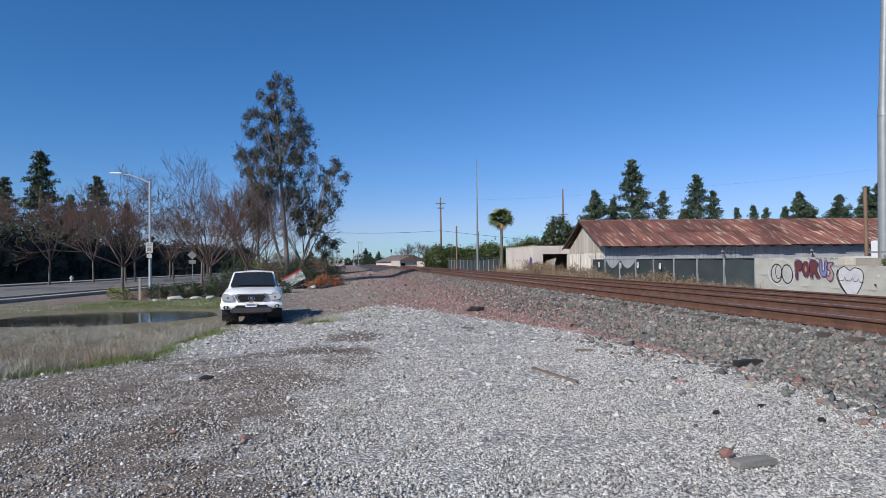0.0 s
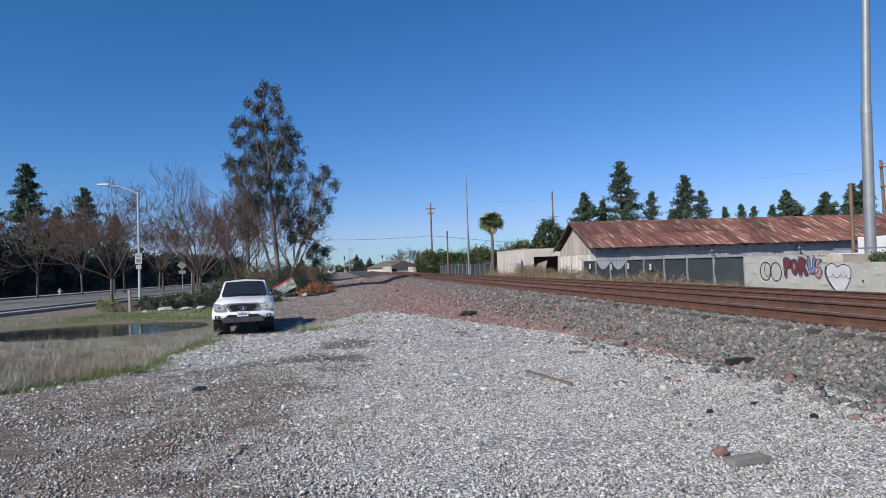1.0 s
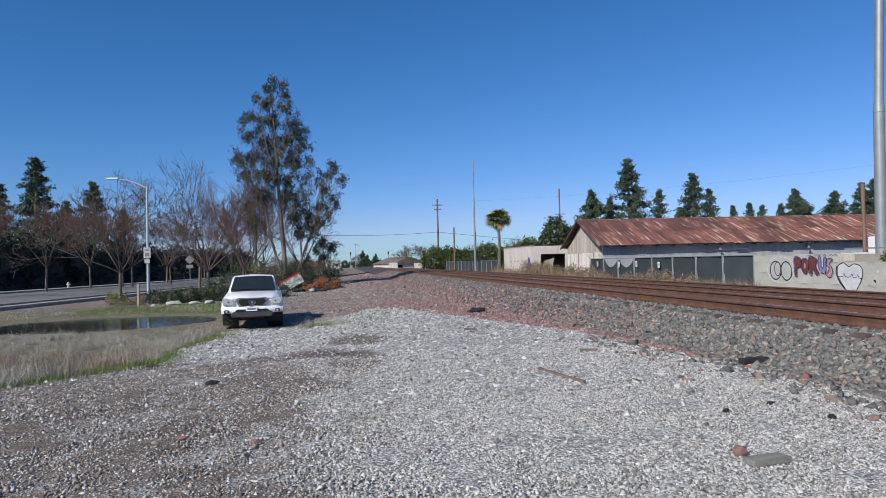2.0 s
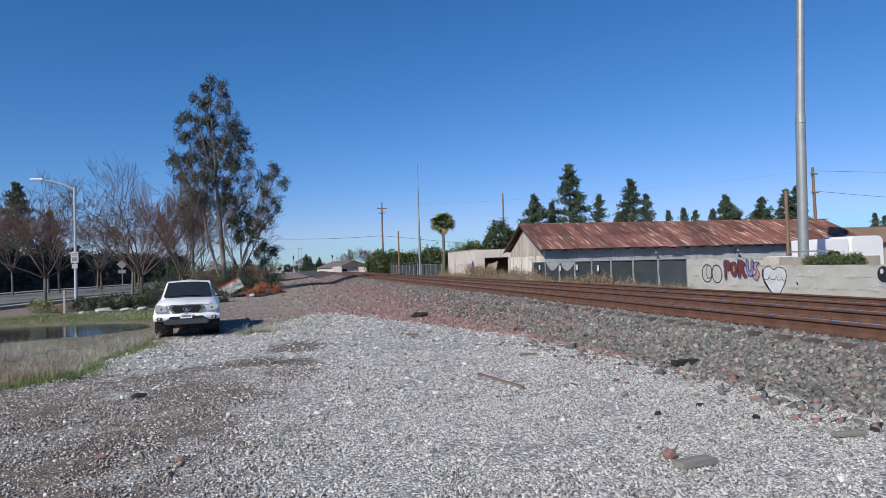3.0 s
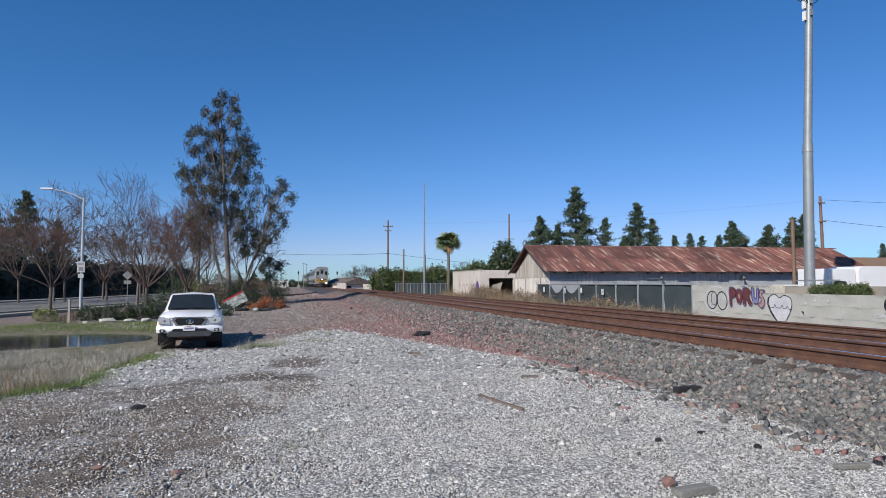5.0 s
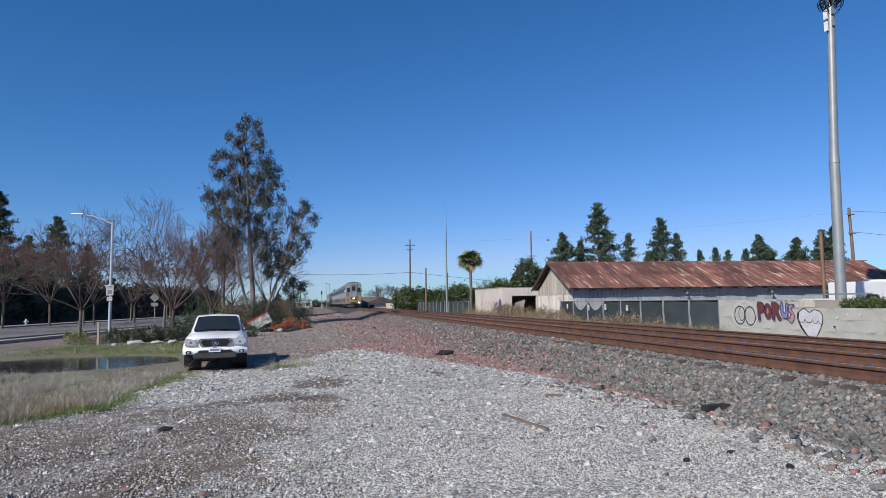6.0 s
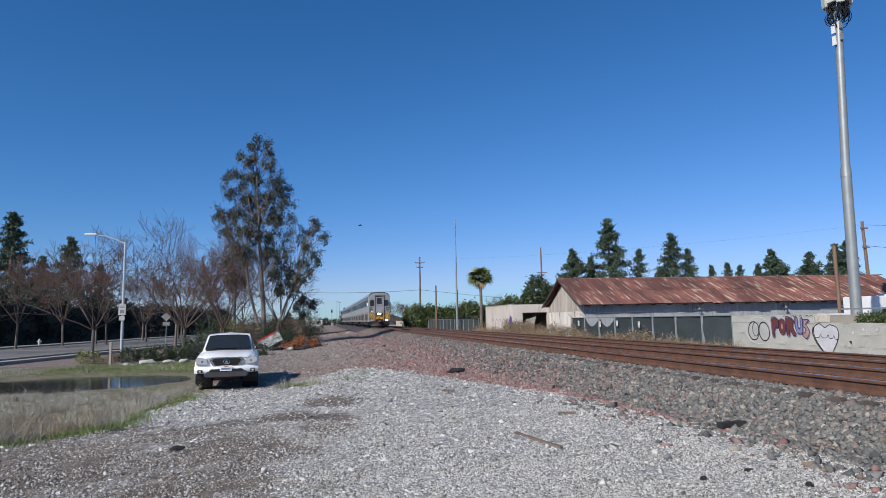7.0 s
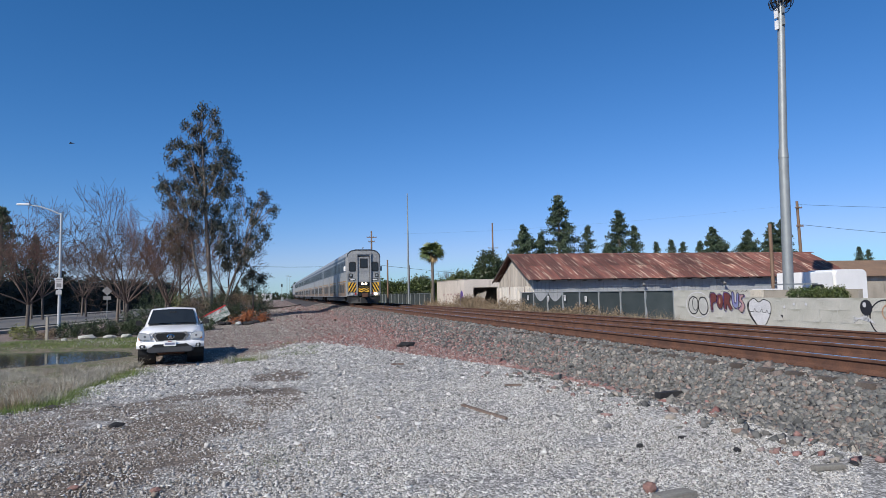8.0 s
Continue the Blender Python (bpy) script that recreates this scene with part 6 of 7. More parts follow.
def plank_piece(x, y, ln, wd, th, turn, material, label, z=None, tilt=0):
    rng = np.random.default_rng(int(abs(x * 91 + y * 37)))
    rings = []
    for u in np.linspace(-0.5, 0.5, 7):
        j = rng.normal(0, 0.06, 4)
        rings.append([(u * ln + j[0] * 0.1, -wd / 2 * (1 + j[1]), 0), (u * ln, wd / 2 * (1 + j[2]), 0), (u * ln, wd / 2 * (0.95 + j[2]), th * (1 + j[3])), (u * ln, -wd / 2 * (0.95 + j[1]), th)])
    g = float(ground_z(x, y)) if z is None else z
    ob = part("wood_piece", Shape().loft(rings), material, at=pose(x, y, g + 0.012, 0, tilt, turn))
    return tagged(ob, label, "wood")


rock("dark_clod", -1.90, 9.02, 0.20, 0.10, 0.08, 30, M["stone_dark"], "black clod of asphalt on the dirt", category="asphalt lump")
rock("dark_clod", -3.42, 11.6, 0.18, 0.09, 0.06, 0, M["stone_dark"], "black clod of asphalt on the gravel", category="asphalt lump")
rock("dark_clod", 4.02, 18.93, 0.55, 0.25, 0.22, 10, M["stone_dark"], "black clod of asphalt beside the ballast", category="asphalt lump")
rock("dark_stone", 3.76, 5.83, 0.10, 0.06, 0.05, 30, M["stone_dark"], "dark stone on the pale gravel")
rock("dark_stone", 4.40, 6.0, 0.13, 0.05, 0.04, 15, M["stone_dark"], "dark stone on the pale gravel")
rock("dark_stone", 4.57, 5.35, 0.11, 0.07, 0.05, 60, M["stone_dark"], "dark stone on the pale gravel")
rock("dark_stone", 5.2, 4.59, 0.12, 0.07, 0.05, 60, M["stone_dark"], "dark stone on the pale gravel")
rock("dark_stone", 3.91, 6.74, 0.10, 0.08, 0.07, 10, M["plastic_grey"], "grey stone on the pale gravel")
rock("tan_stone", 4.92, 6.93, 0.18, 0.12, 0.07, 10, M["concrete_old"], "tan stone on the pale gravel")
rock("red_stone", 3.02, 4.54, 0.11, 0.10, 0.10, 0, M["stone_red"], "reddish stone on the pale gravel")
rock("red_stone", -1.62, 6.2, 0.10, 0.07, 0.04, 0, M["stone_red"], "reddish stone on the gravel")
rock("red_stone", -0.91, 5.87, 0.09, 0.07, 0.05, 0, M["stone_red"], "reddish stone on the gravel")
plank_piece(2.83, 8.15, 1.15, 0.05, 0.03, -78, M["wood_brown"], "weathered brown stick on the gravel")
plank_piece(4.1, 10.23, 0.30, 0.05, 0.03, -10, M["wood_brown"], "short brown stick on the gravel")
plank_piece(2.86, 14.31, 0.30, 0.08, 0.03, -10, M["wood_brown"], "short brown stick on the gravel")
plank_piece(3.10, 4.32, 0.34, 0.13, 0.04, 8, M["wood_grey"], "grey weathered board on the gravel")
plank_piece(4.85, 4.54, 0.30, 0.06, 0.04, -8, M["wood_grey"], "grey weathered stick with a dark end")
plank_piece(5.74, 8.13, 0.42, 0.12, 0.08, 5, M["stone_dark"], "charred piece of a tie at the foot of the ballast", 0.03)


# ---- grass and weeds ----
def blades(name, n, where, height, width, material, label, seed, lean=0.35):
    rng = np.random.default_rng(seed)
    x, y = where(rng, n)
    n = len(x)
    z = ground_z(x, y)
    a = rng.uniform(0, 6.283, n)
    h = height * np.exp(rng.normal(0, 0.35, n))
    d = rng.normal(0, lean, (n, 2)) * h[:, None]
    w = width * rng.uniform(0.6, 1.3, n)
    wx, wy = np.cos(a) * w / 2, np.sin(a) * w / 2
    b = np.stack([x, y, z - 0.02], -1)
    mid = b + np.stack([d[:, 0] * 0.35, d[:, 1] * 0.35, h * 0.6], -1)
    tip = b + np.stack([d[:, 0], d[:, 1], h], -1)
    side = np.stack([wx, wy, 0 * wx], -1)
    vv = np.stack([b - side, b + side, mid + side * 0.7, mid - side * 0.7, tip + side * 0.15, tip - side * 0.15], 1)
    f = ((np.arange(n) * 6)[:, None, None] + np.array([[0, 1, 2, 3], [3, 2, 4, 5]])[None]).reshape(-1, 4)
    return tagged(quick(name, vv.reshape(-1, 3), f, material), label, "grass", kind="stuff")


def clumped(x0, x1, y0, y1, clumps, spread, test):
    def place(rng, n):
        cx, cy = rng.uniform(x0, x1, clumps), rng.uniform(y0, y1, clumps)
        k = rng.integers(0, clumps, n)
        x = cx[k] + rng.normal(0, spread, n)
        y = cy[k] + rng.normal(0, spread, n)
        ok = test(x, y)
        return x[ok], y[ok]
    return place


wet = lambda x, y: np.hypot((x + 10.0) / 5.3, (y - 28.2) / 4.3)
inside = lambda x, y: (grass_amount(x, y) > 0.45) & (wet(x, y) > 1.0)
bank = lambda x, y: (grass_amount(x, y) > 0.25) & (wet(x, y) > 0.98)
blades("dry_grass", 60000, clumped(-13, -3.2, 9.8, 22.0, 190, 0.14, lambda x, y: inside(x, y) & (y < 24) & (x < -3.9 + 0.02 * y)), 0.19, 0.006, M["grass_dry"], "dry straw-coloured grass by the puddle", 51, 0.6)
blades("dry_grass", 9000, clumped(-10, -3.4, 11, 16, 46, 0.25, lambda x, y: inside(x, y) & (x < -3.9 + 0.02 * y)), 0.26, 0.004, M["weed"], "brown dead stalks by the puddle", 511, 0.45)
def along_edge(rng, n):
    """A ragged strip where the gravel meets the bank."""
    cy = rng.uniform(9.5, 20, 70)
    k = rng.integers(0, 70, n)
    y = cy[k] + rng.normal(0, 0.3, n)
    x = -4.0 - 0.25 * np.sin(y * 0.9) - 0.35 * np.clip(12 - y, 0, 6) + rng.normal(0, 0.3, n)
    return x, y


blades("green_grass", 9000, along_edge, 0.075, 0.008, M["grass_green"], "bright green grass strip at the edge of the gravel", 521, 0.5)
blades("green_grass", 22000, clumped(-9, -2.6, 9, 22, 60, 0.24, lambda x, y: bank(x, y) & (grass_amount(x, y) < 0.97)), 0.06, 0.009, M["grass_green"], "short green grass along the gravel edge", 52)
blades("green_grass", 34000, clumped(-13, -3.5, 31.6, 37.6, 70, 0.5, bank), 0.06, 0.018, M["grass_green"], "green grass on the far bank of the puddle", 53)
blades("dry_grass", 5000, clumped(-20, -4, 31.5, 37, 60, 0.4, bank), 0.10, 0.012, M["grass_dry"], "dry grass on the far bank of the puddle", 54)
blades("green_grass", 1600, clumped(-1.3, -0.3, 19.6, 20.6, 4, 0.16, lambda x, y: x > -9), 0.085, 0.014, M["grass_green"], "tuft of green grass beside the truck", 55)
blades("dry_grass", 500, clumped(-1.2, -0.2, 19.6, 20.6, 3, 0.15, lambda x, y: x > -9), 0.18, 0.01, M["grass_dry"], "dry stalks beside the truck", 56)
blades("green_grass", 900, clumped(0.2, 1.6, 19, 25, 9, 0.2, lambda x, y: x > -9), 0.05, 0.012, M["grass_green"], "sparse weeds in the gravel", 57)
blades("green_grass", 500, clumped(-0.1, 0.5, 6.3, 7.2, 4, 0.13, lambda x, y: x > -9), 0.03, 0.006, M["grass_green"], "sparse weeds in the gravel", 58)
blades("dry_weeds", 22000, clumped(15.0, 16.9, 22.5, 43, 150, 0.30, lambda x, y: (x > 14.8) & (x < 17.0)), 0.32, 0.012, M["weed"], "brown dry weeds along the fence", 59)
blades("dry_weeds", 8000, clumped(15.2, 16.8, 12, 30, 80, 0.3, lambda x, y: (x > 14.9) & (x < 16.9)), 0.20, 0.012, M["grass_dry"], "pale dry grass beneath the wall", 60)
blades("dry_weeds", 6000, clumped(15.0, 17.0, 43, 64, 70, 0.4, lambda x, y: (x > 14.6) & (x < 17.0)), 0.6, 0.03, M["weed"], "brown dry weeds beneath the shed", 61)
for i, (x, y, r, h) in enumerate([(16.3, 30.6, 0.9, 0.8), (16.2, 27.6, 0.8, 0.6), (16.4, 33.5, 0.8, 0.7), (16.3, 37.4, 1.0, 0.8), (16.3, 40.2, 1.0, 1.1), (16.3, 43.0, 1.0, 1.2), (16.3, 48.5, 1.3, 1.3), (16.4, 52.0, 1.4, 1.5), (17.6, 53.6, 1.2, 1.4)]):
    leafy("dry_bush", 70 + i, [(0, 0, h * 0.4, r, r, h * 0.6)], (70, 40, 0.1), (0.22, 0.035), M["weed"], None, "brown dry bush along the fence", "bush", at=pose(x, y, float(ground_z(x, y))), group="dry bushes", droop=-0.3)

# ---- beside the street ----
def shrub(x, y, r, h, material, label, seed, leaf=(0.09, 0.05)):
    return leafy("shrub", seed, [(0, 0, h * 0.5, r, r * 0.8, h * 0.55)], (150, 34, 0.08), leaf, material, None, label, "shrub", at=pose(x, y, float(ground_z(x, y)) - 0.05), group="shrubs by the street", shell=0.6)
shrub(-13.1, 38.9, 0.75, 0.75, M["leaf_yellow"], "pale yellow-green clipped shrub", 80)
shrub(-11.9, 39.0, 0.5, 0.55, M["weed"], "low brown shrub beside the hedge", 81)
for i in range(9):
    shrub(-11.0 + 0.85 * i, 39.4 + 0.25 * i, 0.8, 0.8 + 0.1 * (i % 3), M["leaf_dark"], "dark clipped hedge shrub by the street", 82 + i)
for i, (x, y, r, h) in enumerate([(-5.8, 50, 1.3, 2.0), (-4.2, 52, 1.4, 2.2), (-7.4, 47, 1.1, 1.5), (-2.6, 53.5, 1.2, 1.7), (-5.2, 44.5, 0.9, 1.0), (-8.6, 45, 1.1, 1.5), (-3.4, 57, 1.6, 2.4), (-1.0, 64, 1.3, 1.8), (-6.2, 64, 2.2, 3.0), (-9.5, 70, 2.2, 2.8), (-3.0, 74, 2.2, 2.6), (-13, 82, 2.5, 3.0), (-6.5, 86, 2.5, 3.2), (-1.6, 96, 2.2, 2.8)]):
    leafy("thicket", 95 + i, [(0, 0, h * 0.5, r, r, h * 0.6)], (40, 34, 0.13), (0.14, 0.06), M["leaf_dark"] if i % 2 else M["leaf_brown"], None, "dark tangled thicket beneath the trees", "bush", at=pose(x, y, -0.5), group="thickets", shell=0.3)
leafy("yellow_bush", 104, [(0, 0, 1.4, 0.7, 0.7, 1.1)], (30, 26, 0.15), (0.16, 0.07), M["leaf_yellow"], [((0, 0, -0.4), (0, 0, 1.6), 0.04, 0.02)], "yellow-green bush beneath the trees", "bush", at=pose(-7.0, 52.5, -0.4), shell=0.2)
for i, (x, y, s) in enumerate([(-9.4, 36.9, 0.8), (-8.4, 37.2, 0.6), (-7.6, 37.4, 0.7), (-10.4, 36.6, 0.4)]):
    rock("stone", x, y, s, s * 0.7, s * 0.4, 30 * i, M["concrete"], "pale broken concrete lump on the bank", seed=i)
rock("boulder", -6.3, 36.5, 0.95, 0.8, 0.75, 20, M["stone_dark"], "dark round boulder on the bank")
post = thing("timber_post", pose(-11.5, 37.6, -0.55), "pale timber stake on the bank", "post")
part("stake", Shape().box(-0.06, 0.06, -0.06, 0.06, 0, 1.35), M["concrete_old"], post, bevel=0.01)

def road_sign(x, y, z0, h, label, diamond=False):
    t = thing("road_sign", pose(x, y, z0), label, "road sign")
    part("post", Shape().tube([(0, 0, 0), (0, 0, h)], [0.035, 0.035], 8), M["galv"], t)
    if diamond:
        part("panel", Shape().extrude([(-0.42, h - 0.5), (0, h - 0.92), (0.42, h - 0.5), (0, h - 0.08)], -0.06, -0.04, "y"), M["plastic_grey"], t)
        part("plate", Shape().box(-0.3, 0.3, -0.06, -0.04, h - 1.3, h - 0.98), M["plastic_grey"], t)
    return t
road_sign(-13.8, 60, -0.4, 3.3, "grey diamond road sign seen from behind", True)
M["sign_paint"] = mat("sign_paint", (0.50, 0.50, 0.50), (0.40, 0.40, 0.40), rough=0.6, scale=4, fine=30, bump=0)
sp = thing("road_sign", pose(-11.66, 39.9, 2.2), "white road sign strapped to the street lamp", "road sign")
part("panel", Shape().box(-0.2, 0.2, -0.02, 0, 0.1, 0.72), M["sign_paint"], sp, bevel=0.005)
for z, h, w in ((0.63, 0.05, 0.15), (0.54, 0.05, 0.13), (0.30, 0.22, 0.12)):
    part("text_bar", Shape().box(-w, w, -0.026, -0.0205, z - h / 2, z + h / 2), M["plastic_grey"], sp)
part("small_panel", Shape().box(-0.15, 0.15, -0.02, 0, -0.22, 0.02), M["sign_paint"], sp)

hyd = thing("fire_hydrant", pose(-28.9, 72.0, -0.2), "white fire hydrant on the far pavement", "hydrant")
part("barrel", Shape().tube([(0, 0, 0), (0, 0, 0.07), (0, 0, 0.08), (0, 0, 0.5)], [0.17, 0.17, 0.11, 0.11], 12), M["sign_paint"], hyd, smooth=True)
part("bonnet", Shape().tube([(0, 0, 0.5), (0, 0, 0.58), (0, 0, 0.68)], [0.15, 0.12, 0.04], 12), M["sign_paint"], hyd, smooth=True)
part("outlet", Shape().tube([(-0.22, 0, 0.4), (0.22, 0, 0.4)], [0.06, 0.06], 10), M["sign_paint"], hyd)

# ---- junk heap beside the lane ----
def junk():
    M["junk_white"] = mat("junk_white", (0.55, 0.55, 0.53), (0.10, 0.16, 0.13), rough=0.5, scale=5, fine=25, bump=0.1, stain=((0.5, 0.04, 0.04), 3, 0.62))
    M["junk_orange"] = mat("junk_orange", (0.40, 0.13, 0.04), (0.25, 0.10, 0.05), rough=0.8, scale=4, fine=25, bump=0.4)
    t = thing("dumped_sign", pose(-3.9, 47.5, -0.6, 0, -28, 0), "dumped torn red and white sign panel", "rubbish")
    part("panel", Shape().box(-1.2, 1.4, -0.06, 0.06, 0.4, 1.1), M["junk_white"], t, bevel=0.02)
    part("edge_strip", Shape().box(-1.2, 1.4, -0.075, 0.075, 1.102, 1.2), mat("junk_red", (0.50, 0.035, 0.035), rough=0.5), t)
    rng = np.random.default_rng(9)
    for i in range(6):
        rock("rubbish_bag", -3.4 + 0.5 * i + rng.normal(0, 0.1), 47.5 + rng.normal(0, 0.5), 0.6, 0.5, 0.32, 40 * i, M["junk_white"] if i == 2 else M["stone_dark"], "dumped rubbish bag beside the lane", seed=i, category="rubbish")
    leafy("brush_pile", 110, [(0, 0, 0.4, 1.0, 0.7, 0.6), (1.0, 0.2, 0.3, 0.7, 0.6, 0.5)], (50, 34, 0.12), (0.3, 0.04), M["junk_orange"], None, "orange-brown pile of dead brush", "brush", at=pose(-1.9, 49.0, -0.45), shell=0.2)
    leafy("brush_pile", 111, [(0, 0, 0.3, 0.7, 0.7, 0.5)], (50, 34, 0.12), (0.3, 0.04), M["twig"], None, "dark pile of dead brush", "brush", at=pose(-0.5, 50.0, -0.45), shell=0.2)
    rock("boulder", -1.6, 88.0, 0.9, 0.7, 0.7, 10, M["stone_dark"], "dark boulder beside the dirt lane")
junk()

# ---- distance ----
def house(x, y, w, d, h, roof_h, label, wallm, roofm, turn=0):
    t = thing("house", pose(x, y, -0.2, 0, 0, turn), label, "house", "far houses")
    part("wall", Shape().box(-w / 2, w / 2, 0, d, 0, h), wallm, t)
    part("roof", Shape().extrude([(-w / 2 - 0.4, h + 0.004), (w / 2 + 0.4, h + 0.004), (0, h + roof_h)], -0.4, d + 0.4, "y"), roofm, t)
    for k in (-0.28, 0.2):
        part("window", Shape().box(k * w - 0.6, k * w + 0.6, -0.03, 0.01, h * 0.4, h * 0.8), M["glass_dark"], t)
    return t
ROOF_GREY = mat("roof_grey", (0.19, 0.15, 0.125), (0.14, 0.11, 0.095), scale=1, fine=12, bump=0.2)
ROOF_TAN = mat("roof_tan", (0.26, 0.165, 0.10), (0.21, 0.135, 0.085), scale=0.6, fine=10, bump=0.2)
house(16.5, 152, 9, 12, 1.6, 1.7, "low house with a grey-brown roof", M["render_beige"], ROOF_GREY, 20)
gw = thing("garden_wall", pose(0, 0, 0), "pale garden wall beyond the tracks", "wall", kind="structure")
part("wall_panel", Shape().box(11.2, 11.4, 128, 150, -0.2, 1.7).box(14.6, 14.8, 108, 126, -0.2, 1.5), M["render_beige"], gw)
for z, x, y in ((-0.1, 3.0, 205), (-0.1, 15.3, 205)):
    s = thing("rail_signal", pose(x, y, z), "railway signal mast beside the track", "signal", "rail signals")
    part("mast", Shape().tube([(0, 0, 0), (0, 0, 5.6)], [0.09, 0.07], 8), M["galv"], s)
    part("signal_head", Shape().box(-0.22, 0.22, -0.15, 0.1, 4.6, 5.6), M["black"], s, bevel=0.05)
    part("cabinet", Shape().box(-0.3, 0.5, -0.3, 0.3, 0, 1.3), M["galv"], s)
for i, (x, y, r, h) in enumerate([(15.7, 135, 2.6, 5.4)]):
    t = bare_tree(9, 6.0, 0.8, 1.1, False, "far round leafless tree by the houses", 3)
    t.matrix_basis = pose(x, y, -0.2)
for i, (x, y, s) in enumerate([(23.5, 105, 0.6), (31, 108, 0.72), (34, 110, 0.66)]):
    t = copy_thing(T1, pose(x, y, -0.2, 0, 0, 90 * i))
    t.scale = (s, s, s)
for i, (x, y, top) in enumerate([(7.2, 210, 6.2), (9.0, 220, 5.0), (12.5, 230, 5.4), (-8, 240, 5), (-12, 230, 6)]):
    scaled(C3, x, y, top, i + 60)

rngf = np.random.default_rng(31)
leafy("far_treeline", 120, [(-26 + 2.6 * i, rngf.uniform(-6, 6), 0.8 + rngf.uniform(0, 0.8), 2.0, 1.5, 1.2 + rngf.uniform(0, 1.6)) for i in range(17)], (9, 26, 0.3), (0.5, 0.28), M["leaf_dark"], None, "low dark line of far trees", "trees", "stuff", at=pose(4, 300, -0.2))
house(-3.5, 285, 7, 8, 2.6, 0.5, "low white far shed beside the tracks", M["white_paint"], M["white_paint"])
for x, y in ((5.2, 232), (6.4, 240)):
    plain_pole("street_lamp", x, y, -0.1, 9.0, 0.10, 0.06, M["galv"], "thin far grey lamp post", "lamp post", [(8.9, 0.6)])

# long dark tube across the lane, standing in for the ballast edge's shadow line
tagged(part("timber_edge", Shape().tube([(-1.8, 89.5, -0.05), (0.5, 91, -0.02), (2.3, 94, 0.0), (3.6, 101, 0.02), (4.6, 109, 0.1)], [0.14, 0.16, 0.17, 0.18, 0.18], 7), M["tie"]), "long dark tube drawn as the shadow line of the ballast edge", "timber")

# white trailers and the tan-roofed hall behind the wall
def trailer(x, y, w, d, z0, z1, label, curved=False):
    t = thing("trailer", pose(x, y, z0), label, "trailer", "white trailers")
    h = z1 - z0
    if curved:
        part("box_body", Shape().extrude(rounded(w / 2, 0.6, h, 0.5), 0, d), M["white_paint"], t, smooth=True)
    else:
        part("box_body", Shape().box(-w / 2, w / 2, 0, d, 0.6, h), M["white_paint"], t, bevel=0.04)
    part("chassis", Shape().box(-w / 2 + 0.1, w / 2 - 0.1, 0.1, d - 0.1, 0.3, 0.598), M["black"], t)
    for s in (-1, 1):
        for yy_ in (0.25 * d, 0.75 * d):
            part("wheel", Shape().tube([(s * w / 2 - 0.15 * s, yy_, 0.38), (s * w / 2 - 0.35 * s, yy_, 0.38)], [0.38, 0.38], 16), M["rubber"], t)
    return t
trailer(34.9, 33, 2.3, 2.4, -0.3, 2.55, "white box trailer behind the wall")
trailer(37.6, 33.0, 2.6, 2.4, -0.3, 2.72, "white round-topped trailer behind the wall", True)
hall = thing("hall", pose(73, 58, -0.3, 0, 0, -4), "tan-roofed low hall behind the shed", "building")
part("wall", Shape().box(-14, 30, 0, 10, 0, 3.0), M["concrete_old"], hall)
part("roof", Shape().extrude([(-0.6, 3.0), (10.6, 3.0), (5, 5.1)], -14.6, 30.6, "x"), ROOF_TAN, hall)
leafy("ivy_hedge", 112, [(0, -0.7, 0, 0.35, 0.5, 0.2), (0, 0, 0, 0.35, 0.5, 0.22), (0, 0.6, 0, 0.35, 0.5, 0.18)], (900, 40, 0.05), (0.06, 0.035), M["leaf_hedge"], None, "clipped green hedge on top of the wall", "hedge", at=pose(18.0, 17.15, 1.36), shell=0.6)
cab_ = thing("meter_box", pose(20.1, 20.6, 1.4), "grey steel canopy strut on the service pole", "strut")
part("beam", Shape().box(-0.05, 0.05, -1.5, 1.6, 0.30, 0.36), M["galv"], cab_)
part("lamp_box", Shape().box(-0.12, 0.12, -1.75, -1.3, 0.0, 0.3), M["black"], cab_, bevel=0.04)

# overhead wires
def wire(name, pts, r, label, sag=0.6):
    out = []
    for (a, b) in zip(pts[:-1], pts[1:]):
        a, b = Vector(a), Vector(b)
        for k in range(9):
            u = k / 8
            out.append(a.lerp(b, u) - Vector((0, 0, sag * 4 * u * (1 - u))))
    return tagged(part(name, Shape().tube(out, [r] * len(out), 4), M["black"]), label, "wire")
wire("overhead_wire", [(-20, 110, 8.2), (17.15, 109.8, 6.95)], 0.035, "thin black wire strung across the tracks", 0.9)
wire("overhead_wire", [(17.15, 109.8, 6.95), (45, 108, 4.0)], 0.035, "thin black wire strung across the tracks", 0.1)
wire("overhead_wire", [(60.9, 60, 11.4), (110, 52, 11.6)], 0.02, "thin dark wire strung between wooden poles")
wire("overhead_wire", [(60.9, 60, 9.0), (110, 52, 6.0)], 0.025, "thin dark wire strung between wooden poles")
wire("overhead_wire", [(60.9, 60, 11.4), (20, 95, 11.0)], 0.006, "thin dark wire strung between wooden poles")

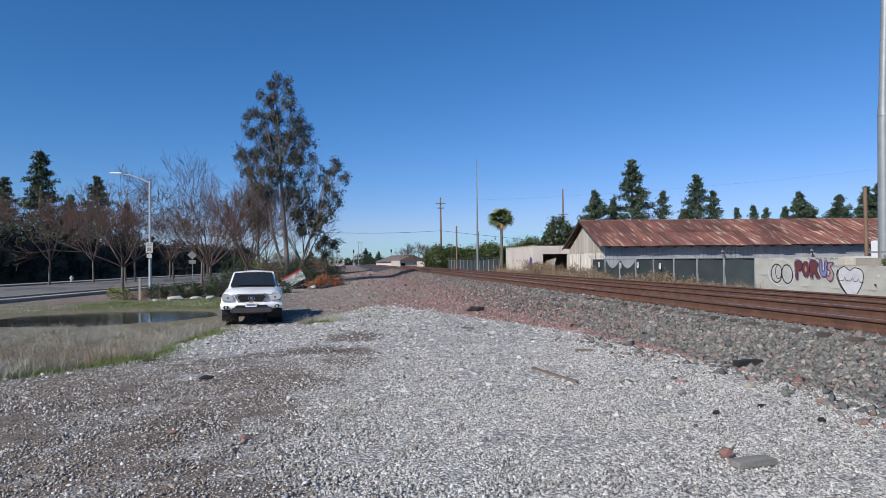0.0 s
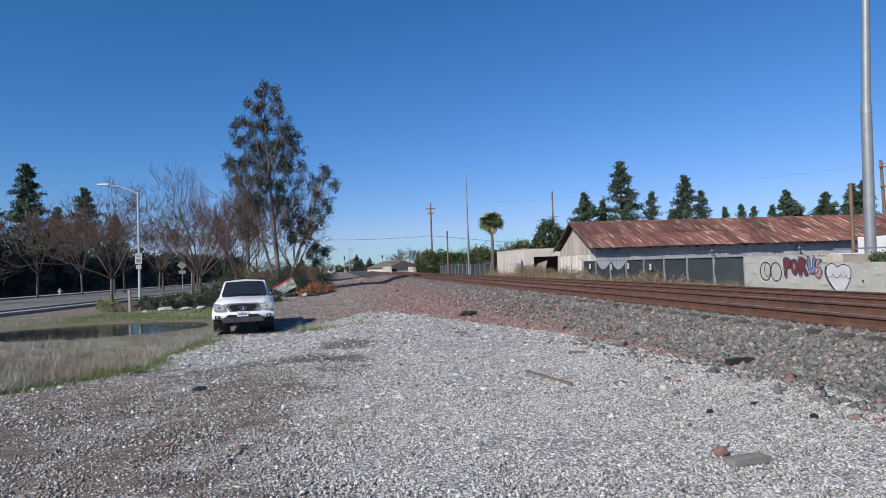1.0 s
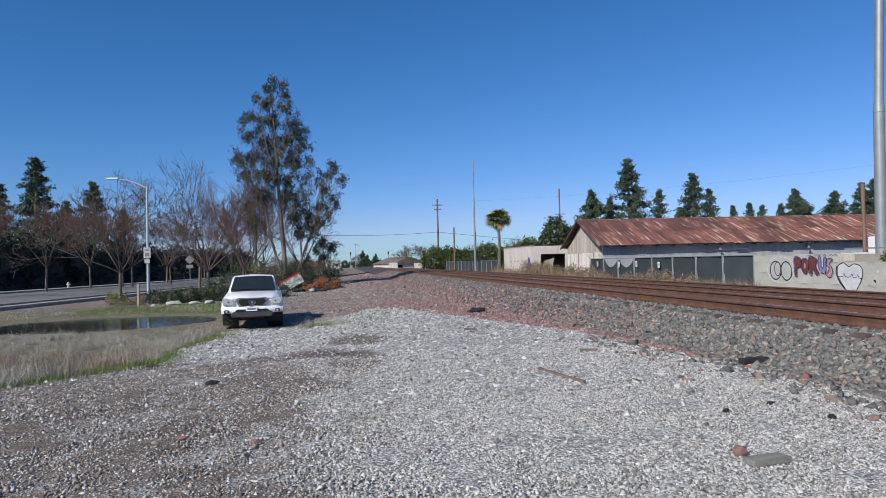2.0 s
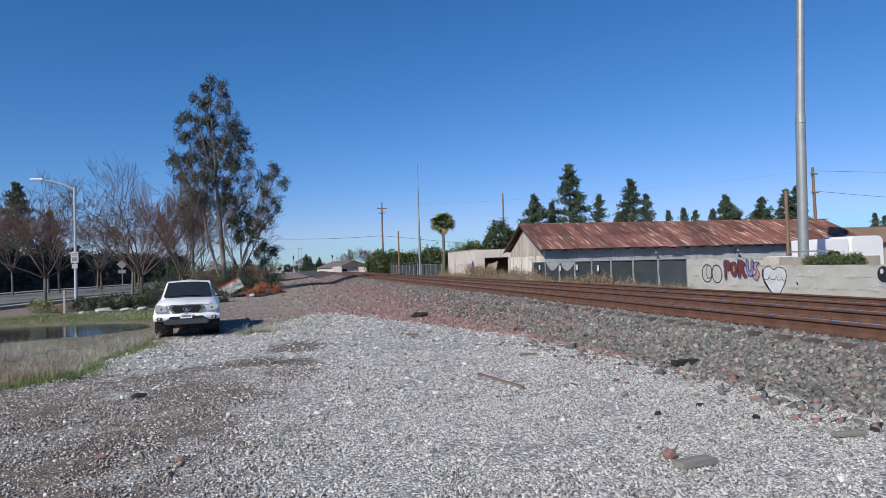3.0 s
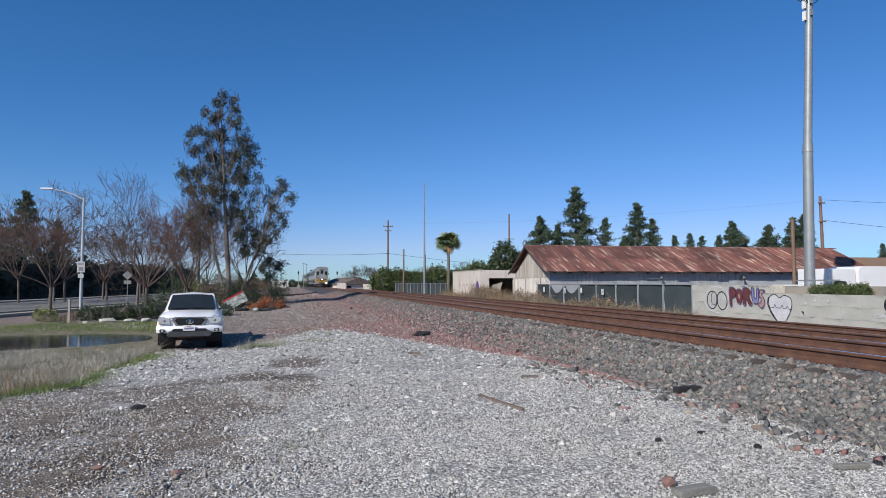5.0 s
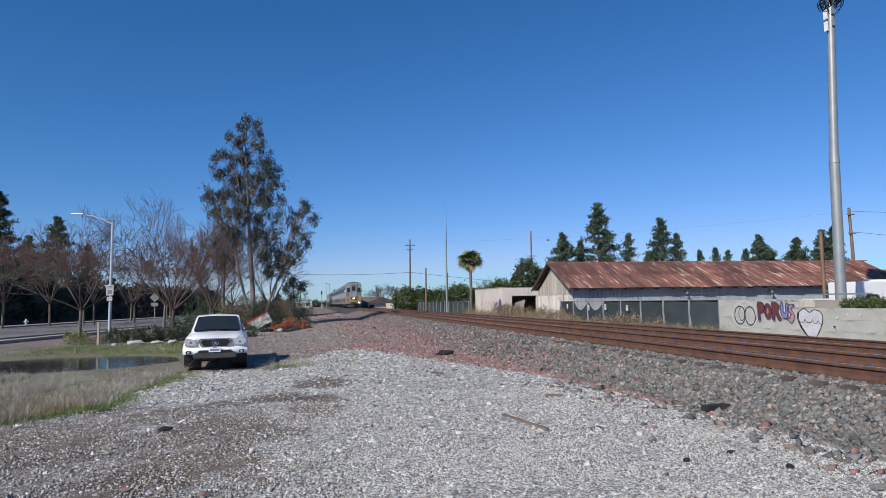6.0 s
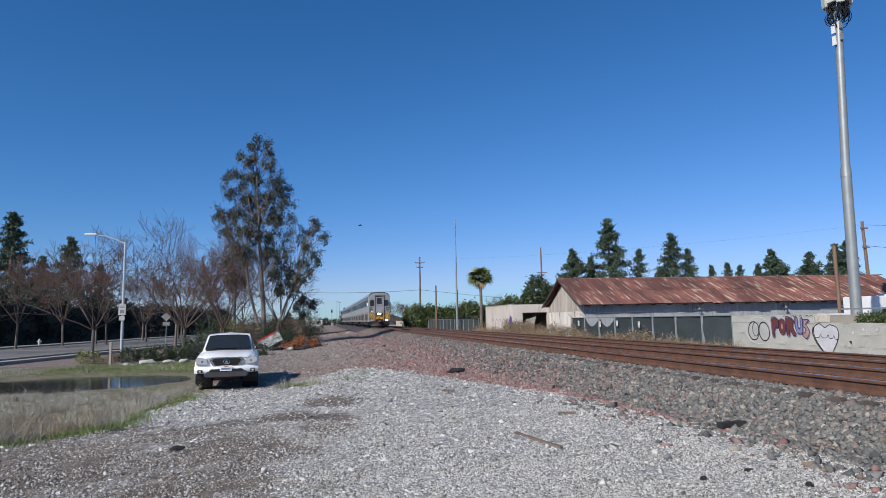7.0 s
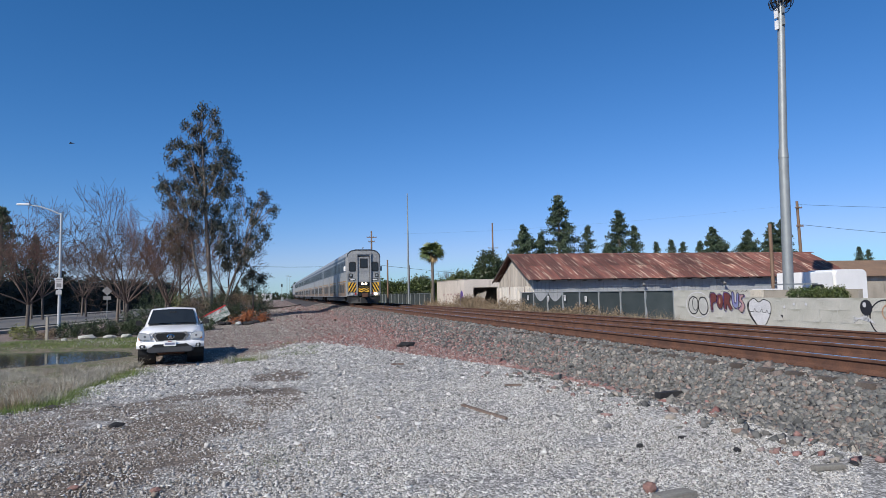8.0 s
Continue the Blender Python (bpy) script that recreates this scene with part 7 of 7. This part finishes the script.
# antennas on the cell tower
def antennas():
    t = bpy.data.objects["cell_tower"]
    M["antenna_shell"] = mat("antenna_shell", (0.52, 0.54, 0.47), (0.45, 0.47, 0.41), rough=0.5, scale=2, fine=15, bump=0.03)
    for k in range(9):
        a = k * 2 * math.pi / 9
        m = pose(0.65 + 0.6 * math.cos(a), 0.6 * math.sin(a), 18.05 + 0.12 * (k % 2), 0, 0, math.degrees(a))
        p_ = part("antenna_panel", Shape().box(-0.08, 0.08, -0.19, 0.19, 0, 1.9), M["antenna_shell"], t, "pale antenna panel", bevel=0.02, at=m)
        part("bracket", Shape().tube([(-0.5, 0, 0.3), (-0.05, 0, 0.3)], [0.03, 0.03], 5), M["galv"], p_)
    rng = np.random.default_rng(77)
    c = Vector((0.64, 0, 0))
    for k in range(54):
        a = rng.uniform(0, 6.283)
        r = rng.uniform(0.35, 0.68)
        z, drop = rng.uniform(17.75, 18.15), rng.uniform(0.25, 0.75)
        d = Vector((math.cos(a), math.sin(a), 0))
        e = Vector((-math.sin(a), math.cos(a), 0)) * rng.uniform(-0.12, 0.12)
        loop = [c + d * (0.2 + (r - 0.2) * math.sin(u)) + e * math.sin(2 * u) + Vector((0, 0, z - drop * math.sin(0.5 * u) ** 2 * 1.3)) for u in np.linspace(0.3, 3.0, 8)]
        part("cable", Shape().tube(loop, [0.022] * 8, 5), M["black"], t)
    for k, z in enumerate((16.75, 16.1)):
        part("junction_box", Shape().box(0.42, 0.60, -0.28, -0.19, z, z + 0.36), M["galv"], t, bevel=0.02)
        part("side_box", Shape().box(0.22, 0.30, -0.1, 0.1, z - 0.2, z + 0.3), M["white_paint"], t)
antennas()


# ---- bird ----
bird = thing("bird", pose(30, 40, 8), "small dark bird gliding across the sky", "bird")
part("body", Shape().tube([(-0.12, 0, 0), (-0.06, 0, 0), (0.05, 0, 0.005), (0.12, 0, 0.0)], [0.01, 0.032, 0.028, 0.007], 8), M["stone_dark"], bird, smooth=True)
part("tail", Shape().box(0.11, 0.19, -0.025, 0.025, -0.005, 0.004), M["stone_dark"], bird)
for s in (-1, 1):
    part("wing", Shape().loft([[(-0.05, s * 0.018, 0.0), (0.05, s * 0.018, 0.0), (0.05, s * 0.018, 0.009), (-0.05, s * 0.018, 0.009)], [(-0.012, s * 0.23, 0.06), (0.06, s * 0.23, 0.06), (0.06, s * 0.23, 0.065), (-0.012, s * 0.23, 0.065)]]), M["stone_dark"], bird)
BIRD = [(0, 25.5, 43.3, 4.64), (5.1, 25.5, 43.3, 4.64), (5.5, 23.0, 43.0, 5.3), (6.2, 13.8, 42, 6.05), (6.5, 9.4, 42, 6.25), (7.0, 2.5, 42, 8.1), (8.0, -11.8, 42, 11.2)]


# ---- moving things ----
def motions():
    walk(bird, [(t, pose(x, y, z, 8, 0, 0)) for t, x, y, z in BIRD])
    for i, car in enumerate(CARS):
        walk(car, [(k, pose(7.85, 54.8 + 33.2 * (8 - k) + i * 26.0, 0.743)) for k in (0, 2, 4, 6, 8)])


motions()
